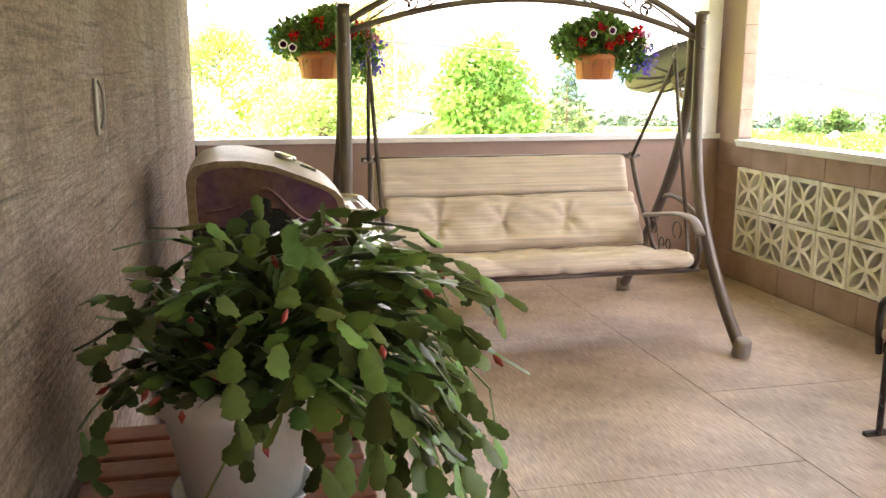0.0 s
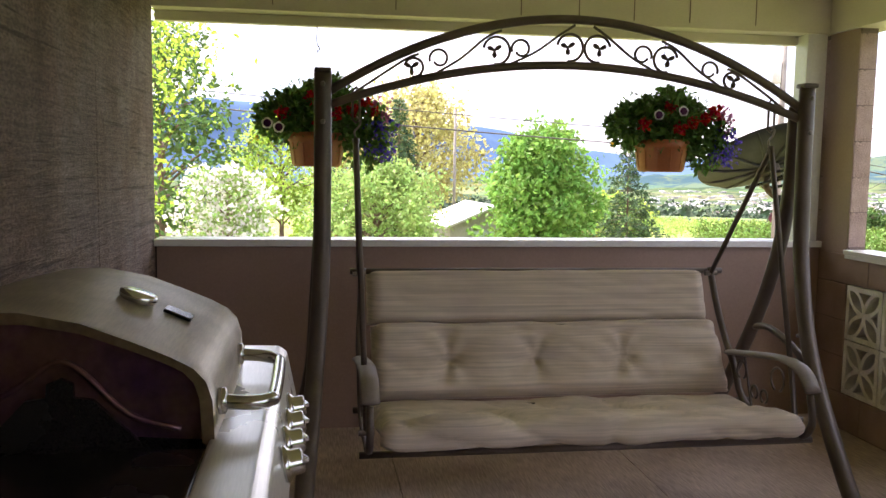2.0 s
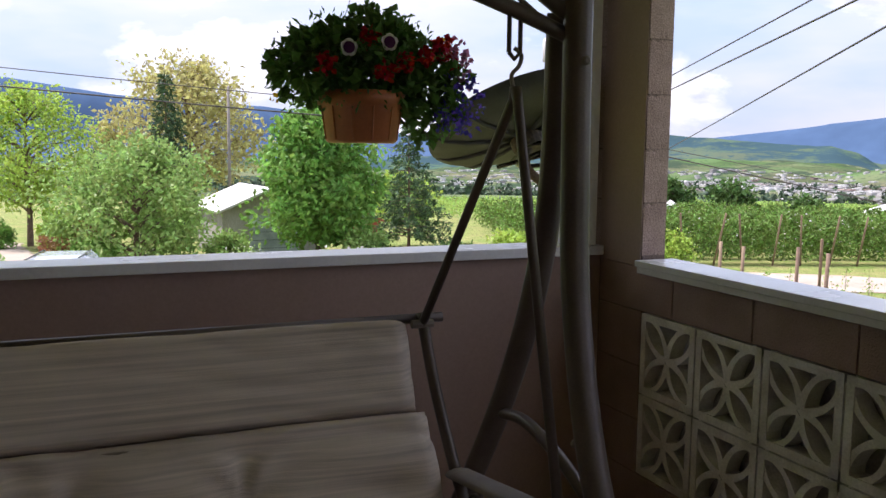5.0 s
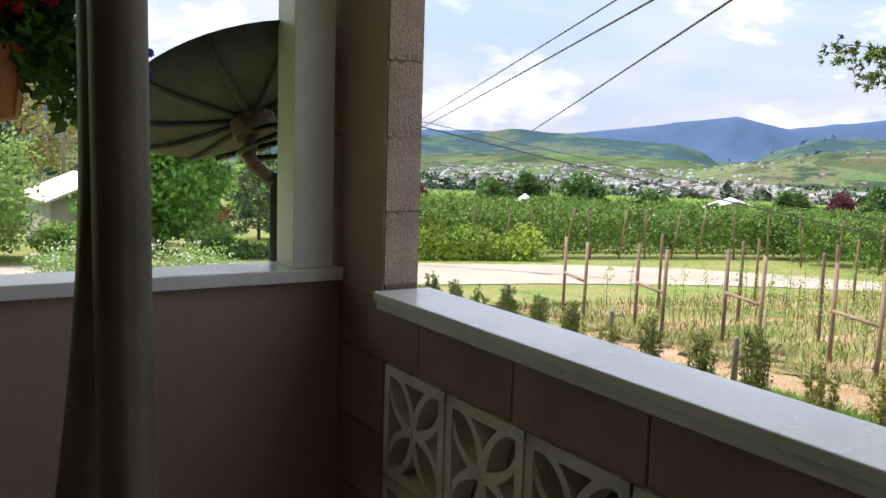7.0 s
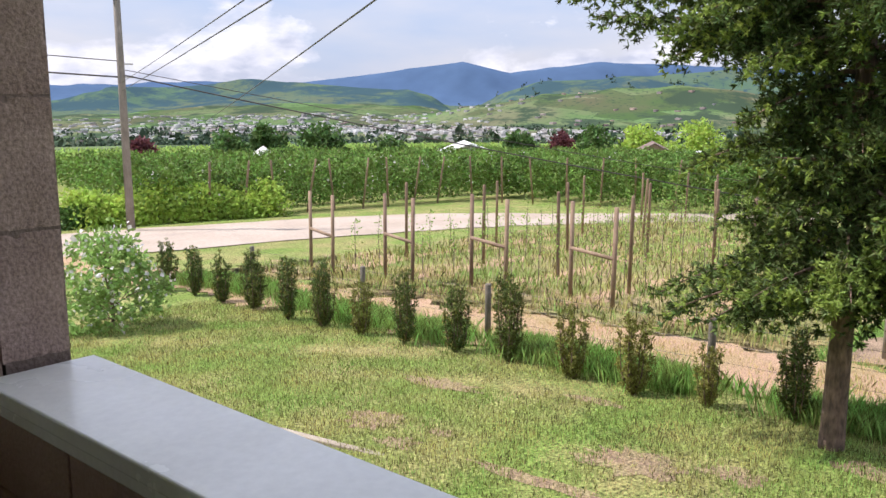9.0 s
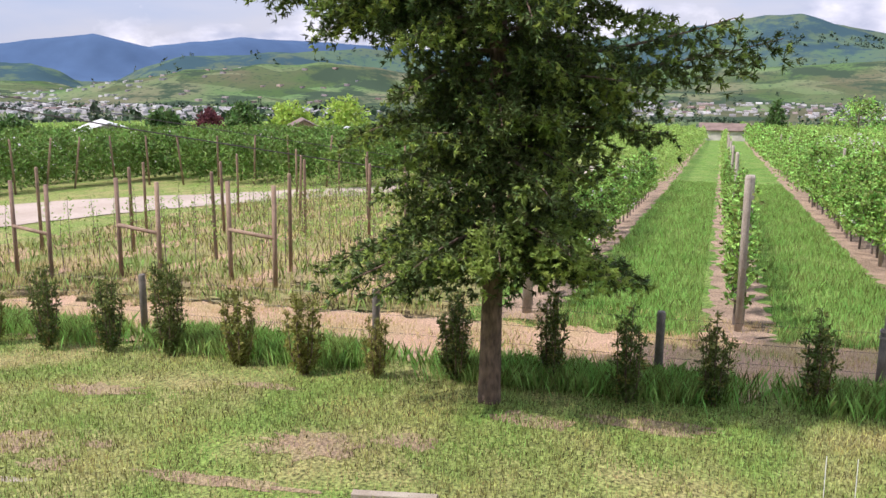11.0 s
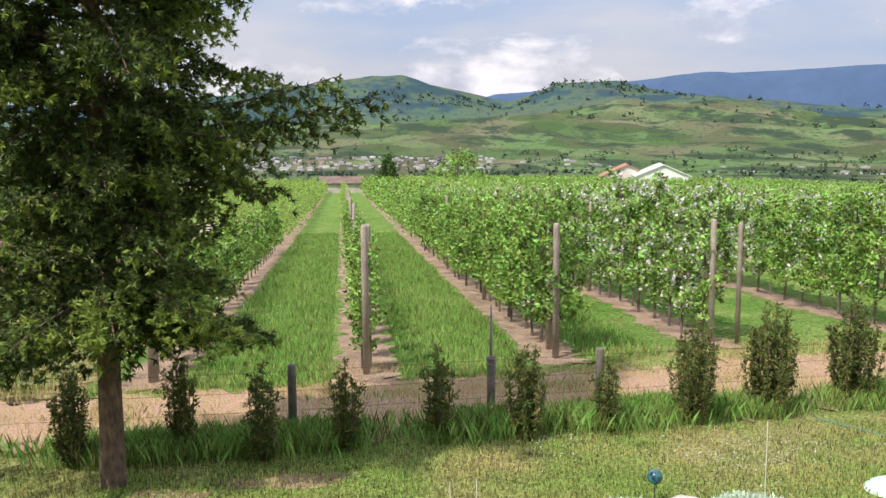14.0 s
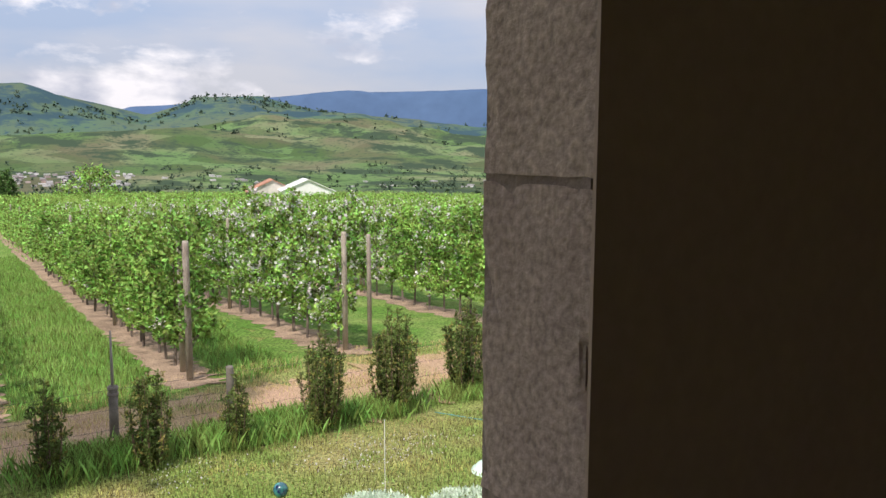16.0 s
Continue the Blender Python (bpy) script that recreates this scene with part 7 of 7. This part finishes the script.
# the red shed and fence on the far lawn
house("red_shed", 19.0, 60, 2.6, 2.2, 1.5, 0.6, M_REDPAINT, M_REDPAINT, 0, "low faded red shed behind the lawn", 0, None, "shed")
# farmhouses in the orchard
house("barn", 54.3, 71.3, 4.2, 6.0, 2.6, 1.6, M_STUCCO, M_ROOFPALE, -35, "small white barn with a pale metal roof", 1, None, "barn", z=float(land(54.3, 71.3)) - 1.5)
house("red_barn", 50.5, 74.5, 4, 4, 2.2, 1.0, M_REDPAINT, M_REDPAINT, -30, "small red outbuilding among trees", 0, None, "barn", z=float(land(50.5, 74.5)) - 1.5)
house("cottage", 59.5, 72, 4, 4, 2.2, 1.4, M_STUCCO, M_ROOFBROWN, -40, "small pale cottage with a grey roof", 1, z=float(land(59.5, 72)) - 1.5)
house("white_house", 76, 64, 5.5, 7, 3.6, 1.0, M_STUCCO, M_ROOFPALE, -45, "two-storey white house with a low roof in the orchard", 3, z=float(land(76, 64)) - 1.5)
house("brown_house", 92, 50, 5.5, 5, 3.2, 1.5, M_BROWN, M_ROOFBROWN, -60, "brown house with a dark shingle roof", 2, z=float(land(92, 50)) - 1.5)
house("long_shed", 95, 46, 16, 7, 3.0, 0.9, M_STUCCO, M_ROOFPALE, -62, "long shed with a pale metal roof", 2, None, "shed", z=float(land(95, 46)) - 1.8)
house("orchard_house", 161, 4.2, 6.5, 8.0, 3.2, 1.0, M_STUCCO, M_ROOFBROWN, 0, "low beige house at the end of the rows", 3, z=-10.6)
house("red_roof_house", 173, -53, 10, 9, 3.2, 2.4, M_STUCCO, M_ROOFRED, -105, "house with a terracotta roof beyond the orchard", 2)
house("white_shed", 164, -57, 10, 9, 3.4, 2.2, M_WHITE, M_WHITE, -105, "large white-roofed shed beyond the orchard", 0, None, "shed")
for k, (x, y, h, s, mt) in enumerate(((55, 78, 5, 5, M_DARKG), (58, 76, 6, 5, M_DARKG), (64, 74, 6, 5.5, M_DARKG), (58, 100, 4.5, 3.4, M_PURPLE), (84, 63, 5, 5, M_DARKG), (104, 70, 5, 4, M_PURPLE), (70, 70, 4, 5, M_DARKG),
                                      (100, 56, 6, 7, M_WILLOW), (108, 52, 7, 7, M_WILLOW), (169.6, -18, 8.4, 11, M_APPLE), (96, 60, 6, 6, M_DARKG), (30, 80, 5, 6, M_OLIVE), (26, 85, 6, 6, M_OLIVE), (33, 90, 6, 8, M_WILLOW))):
    tree("field_tree", x, y, h * (0.85 if x < 120 else 0.95), s * 0.85, mt, 120 + k, "rounded tree standing in the far orchard", 1500, 0.55, 0.08, 26, 0.15, 0.5, "tree", "field trees")
conifer("field_conifer", 168, -4.3, 7.2, 3.0, 0.4, 50, 60, 0.8, 151, "dark conifer at the orchard's far end", M_DARKG, M_DARKG, trunk_r=0.2)
conifer("field_conifer", 150, 22, 8, 3.0, 0.4, 50, 60, 0.8, 152, "dark conifer at the orchard's far end", M_DARKG, M_DARKG, trunk_r=0.2)

# ---- parked car below the parapet ----
M_CARPAINT = material("silver_white_paint", (0.62, 0.66, 0.72), 0.25, 0.3, fine=40, coarse=2, vary=0.03, bump=0, second=(0.58, 0.62, 0.69), coat=0.5)
M_TYRE = material("tyre", (0.02, 0.02, 0.02), 0.85, fine=60, vary=0.2)
car = thing("parked_van", (0.9, 26.0, float(land(0.9, 26.0))), "silver white van parked on the gravel", "car", turn=-8)
sec = [(-2.3, 0.35, 0.75), (-2.25, 0.85, 0.85), (-1.5, 1.0, 0.88), (-0.9, 1.66, 0.70), (0.4, 1.75, 0.72), (1.9, 1.70, 0.70), (2.25, 1.0, 0.86), (2.3, 0.4, 0.82)]
bm = B()
rings = []
for yy, top, hw in sec:
    rings.append([bm.verts.new((s * hw * k, yy, z)) for s, k, z in ((-1, 0.96, 0.28), (-1, 1.12 if top < 1.2 else 1.22, min(0.9, top * 0.8)), (-1, 1.0, top * 0.94), (-1, 0.8, top), (1, 0.8, top), (1, 1.0, top * 0.94), (1, 1.12 if top < 1.2 else 1.22, min(0.9, top * 0.8)), (1, 0.96, 0.28))])
for a, b in zip(rings, rings[1:]):
    for k in range(8):
        bm.faces.new((a[k], a[(k + 1) % 8], b[(k + 1) % 8], b[k]))
bm.faces.new(rings[0][::-1])
bm.faces.new(rings[-1])
bmesh.ops.recalc_face_normals(bm, faces=bm.faces)
part("body", bm, M_CARPAINT, car, smooth=True)
part("windscreen", box(B(), -0.62, 0.62, -0.02, 0.02, -0.33, 0.33, 0.01, pose(0, -1.24, 1.32, -45, 0, 0)), M_GLASSDARK, car)
for x in (-0.8, 0.8):
    for y in (-1.45, 1.4):
        w = part("wheel", lathe(B(), [(0.2, -0.1), (0.33, -0.09), (0.33, 0.09), (0.2, 0.1)], 20, pose(x, y, 0.33, 0, 90, 0)), M_TYRE, car, smooth=True)
    part("roof_rail", tube(B(), [(x * 0.72, -0.7, 1.79), (x * 0.72, 1.7, 1.75)], 0.02), M_BLACK, car)

# ---- utility poles and wires ----
M_POLE = material("grey_utility_pole", (0.27, 0.24, 0.21), 0.9, fine=20, coarse=2, vary=0.2, bump=0.4, stretch=(4, 4, 0.3), second=(0.20, 0.175, 0.15))
UX, UY = 20.4, 35.8
UZ = float(land(UX, UY))
pole = thing("utility_pole", (UX, UY, UZ), "tall grey wooden utility pole with a transformer", "utility pole")
part("shaft", tube(B(), [(0, 0, -0.4), (0, 0, 13)], [0.17, 0.11], 14), M_POLE, pole, smooth=True)
part("transformer", lathe(B(), [(0.18, 9.0), (0.21, 9.05), (0.21, 9.9), (0.12, 10.0), (0.05, 10.15)], 18, pose(-0.34, 0, 0)), M_ROOFPALE, pole, "pale grey transformer can", True)
for z in (6.0, 6.5):
    part("bracket", box(B(), -0.06, 0.5, -0.05, 0.05, z - 0.03, z + 0.03), M_ROOFPALE, pole)
part("crossarm", box(B(), -1.1, 1.1, -0.14, -0.04, 12.2, 12.32), M_POLE, pole)
pole2 = thing("utility_pole", (11.6, 68, float(land(11.6, 68))), "far thin utility pole among the trees", "utility pole")
part("shaft", tube(B(), [(0, 0, -0.3), (0, 0, 11)], [0.14, 0.1], 10), M_POLE, pole2, smooth=True)


def wire(a, b, sag, r=0.012, label="dark overhead wire from the utility pole"):
    a, b = Vector(a), Vector(b)
    pts = [a.lerp(b, k / 24) - Vector((0, 0, sag * 4 * (k / 24) * (1 - k / 24))) for k in range(25)]
    obj("overhead_wire", tube(B(), pts, r, 5), M_WIRE, label, "wire", "", "overhead wires", True)


WIRE_END = (40.6, 18.3, -3.00)
wire((UX, UY, UZ + 6.0), (-18, 43.5, 5.2), 0.25, 0.032)
wire((UX, UY, UZ + 6.6), (-18, 43.5, 5.9), 0.2, 0.02)
wire((UX, UY, UZ + 6.1), WIRE_END, 0.15, 0.026)
wire((UX, UY, UZ + 6.3), (WIRE_END[0] + 0.6, WIRE_END[1], WIRE_END[2] + 0.55), 0.1, 0.014)
wire((UX, UY, UZ + 5.8), (3.8, 0.75, 3.15), 0.05, 0.009)
wire((UX, UY, UZ + 5.5), (3.8, 1.15, 2.88), 0.05, 0.010)
wire((30, 45, 0.0), (3.8, 2.5, 2.7), 0.05, 0.009)
# unseen roof deck over the ceiling and its added sun-blocking overhang
roof_mast = thing("roof", (0, 0, 0), "low brown unseen roof over the balcony and its added sun-blocking overhang", "roof", "", "structure")
part("deck", box(B(), X0 - 3.2, X1 + 0.32, YS - 0.3, Y1 + 1.17, CEIL + 0.142, CEIL + 0.22), M_ROOFBROWN, roof_mast)

# ---- the town and woods in the valley ----
M_TOWNW = material("town_pale_walls", (0.50, 0.49, 0.48), 0.8, fine=0.2, coarse=0.01, vary=0.2, bump=0, second=(0.36, 0.34, 0.33), island=0.4)
M_TOWNR = material("town_roofs", (0.26, 0.25, 0.26), 0.8, fine=0.2, coarse=0.01, vary=0.2, bump=0, second=(0.36, 0.24, 0.20), island=0.4)
M_FARWOOD = material("far_woods", (0.035, 0.062, 0.038), 1.0, fine=0.3, coarse=0.01, vary=0.3, bump=0, second=(0.06, 0.095, 0.045), island=0.35)
rt = np.random.default_rng(12)


def far_spots(n, r0, r1, a0, a1):
    r, a = rt.uniform(r0, r1, n), rt.uniform(a0, a1, n)
    return r, a, HX + r * np.sin(np.radians(a)), HY + r * np.cos(np.radians(a)), far_land(r, a)


def boxes(name, groups, mat, size, high, label, category):
    cube = np.array([(-1, -1, -1), (1, -1, -1), (1, 1, -1), (-1, 1, -1), (-1, -1, 1), (1, -1, 1), (1, 1, 1), (-1, 1, 1)], float)
    quad = np.array([(0, 3, 2, 1), (4, 5, 6, 7), (0, 1, 5, 4), (1, 2, 6, 5), (2, 3, 7, 6), (3, 0, 4, 7)])
    V, F, o = [], [], 0
    for n, r0, r1, a0, a1 in groups:
        r, a, x, y, z = far_spots(n, r0, r1, a0, a1)
        for k in range(n):
            s = np.array([size * rt.uniform(0.4, 1.6), size * rt.uniform(0.4, 1.2), high * rt.uniform(0.6, 1.4)])
            V.append(cube * s + (x[k], y[k], z[k]))
            F.append(quad + o)
            o += 8
    mesh_of(name, np.concatenate(V), np.concatenate(F), mat, label=label, category=category, kind="stuff")


TOWN = ((420, 1200, 2100, 28, 53), (420, 1400, 2400, 22, 48), (200, 1400, 1750, 80, 100), (50, 1100, 1600, 98, 128), (260, 900, 1400, 44, 68))
boxes("town_buildings", TOWN, M_TOWNW, 5, 2.6, "pale roofs and walls of a distant town", "town")
boxes("town_roofs", ((160, 1300, 2300, 25, 68), (60, 1500, 1750, 84, 100)), M_TOWNR, 5, 2.8, "grey and red roofs of a distant town", "town")
P, Z = [], []
for n, r0, r1, a0, a1, hh in ((1500, 300, 1700, 8, 72, 8), (900, 600, 1900, 80, 130, 7), (500, 2300, 3300, 50, 128, 9), (700, 700, 1600, -10, 40, 9), (120, 3050, 3300, 88, 112, 10)):
    r, a, x, y, z = far_spots(n, r0, r1, a0, a1)
    if hh < 10:
        keep = np.sin(a * 1.3 + r * 0.004) + np.sin(a * 3.1 - r * 0.009) > -0.2
        x, y, z, r = x[keep], y[keep], z[keep], r[keep]
    for _ in range(9):
        s = hh * (0.4 + r / 4500)
        Z.append(s * 0.8)
        P.append(np.stack([x + rt.normal(0, s * 0.3, len(x)), y + rt.normal(0, s * 0.3, len(x)), z + np.abs(rt.normal(s * 0.5, s * 0.4, len(x)))], 1))
v, f = leaf_quads(np.concatenate(P), rt, np.concatenate(Z), None, 0.8)
mesh_of("far_trees", v, f, M_FARWOOD, label="scattered dark trees across the valley", category="trees", kind="stuff")

# ---- low bushes and a stake lamp on the lawn by the house corner ----
tree("bush", 11.65, -3.45, 0.62, 1.25, M_CHERRY, 91, "low spreading leafy green bush on the lawn", 3000, 0.105, 0.12, 34, 0.03, 0.45, "bush", "lawn bushes", gap=0.2)
tree("bush", 12.2, -4.6, 0.8, 1.4, M_CHERRY, 92, "low spreading green bush on the lawn", 3000, 0.105, 0.12, 34, 0.03, 0.45, "bush", "lawn bushes", gap=0.2)
stake = thing("stake_lamp", (11.0, -3.95, float(land(11.0, -3.95))), "small silver solar lamp on a stake in the grass", "garden lamp")
part("stake", tube(B(), [(0, 0, -0.05), (0, 0, 0.30)], 0.008, 8), M_CHROME, stake)
part("lamp_head", lathe(B(), [(0.03, 0.27), (0.035, 0.30), (0.085, 0.315), (0.08, 0.33), (0.03, 0.345)], 18), M_CHROME, stake, "silver lamp cap", True)

# ---- clover heads, a wire obelisk and glass discs by the bushes ----
gc = np.random.default_rng(31)
cx, cy = gc.uniform(8.6, 13.2, 5200), gc.uniform(-6.0, 2.4, 5200)
k = (np.sin(cx * 1.9 + cy) * np.sin(cy * 1.3 - cx * 0.6) + gc.normal(0, 0.35, len(cx)) > 0.25) & (cx < np.interp(cy, LINE_Y, LINE_X) - 1.0)
v, f = leaf_quads(np.stack([cx[k], cy[k], land(cx[k], cy[k]) + 0.035], 1), gc, 0.02, np.array([0, 0, 0.4]), 0.9)
mesh_of("clover_bloom_mass", v, f, M_WHITEP, label="scattered small white clover heads in the lawn", category="flowers", kind="stuff")
ob_x, ob_y = 12.95, -5.05
obelisk = thing("wire_obelisk", (ob_x, ob_y, float(land(ob_x, ob_y))), "rusty wire plant obelisk behind the bush", "plant support")
for k in range(4):
    a, b = math.pi / 2 * k + 0.4, math.pi / 2 * (k + 1) + 0.4
    part("upright", tube(B(), [(0.17 * math.cos(a), 0.17 * math.sin(a), -0.05), (0.24 * math.cos(a), 0.24 * math.sin(a), 1.35)], 0.006, 6), M_WIRE, obelisk)
    for z in (0.15, 0.45, 0.75, 1.05):
        for p, q in ((a, b), (b, a)):
            part("cross_wire", tube(B(), [((0.17 + 0.05 * z) * math.cos(p), (0.17 + 0.05 * z) * math.sin(p), z), ((0.185 + 0.05 * z) * math.cos(q), (0.185 + 0.05 * z) * math.sin(q), z + 0.3)], 0.003, 5), M_WIRE, obelisk)
M_DISC = material("frosted_glass_disc", (0.72, 0.80, 0.76), 0.2, fine=40, coarse=8, vary=0.08, bump=0.1, second=(0.62, 0.72, 0.68))
for dx, dy, r in ((11.55, -4.25, 0.055), (11.75, -4.65, 0.08)):
    disc = thing("glass_flower", (dx, dy, float(land(dx, dy))), "pale glass disc on a thin stake beside the bush", "garden ornament", "glass flowers")
    part("stake", tube(B(), [(0, 0, -0.05), (0, 0, 0.42)], 0.006, 6), M_WIRE, disc)
    part("disc", lathe(B(), [(0.012, 0.0), (r * 0.7, 0.012), (r, 0.03), (r * 0.96, 0.036), (r * 0.6, 0.02), (0.01, 0.01)], 24, pose(-0.01, 0, 0.45, 0, -65, 20)), M_DISC, disc, "pale green frosted glass disc", True)
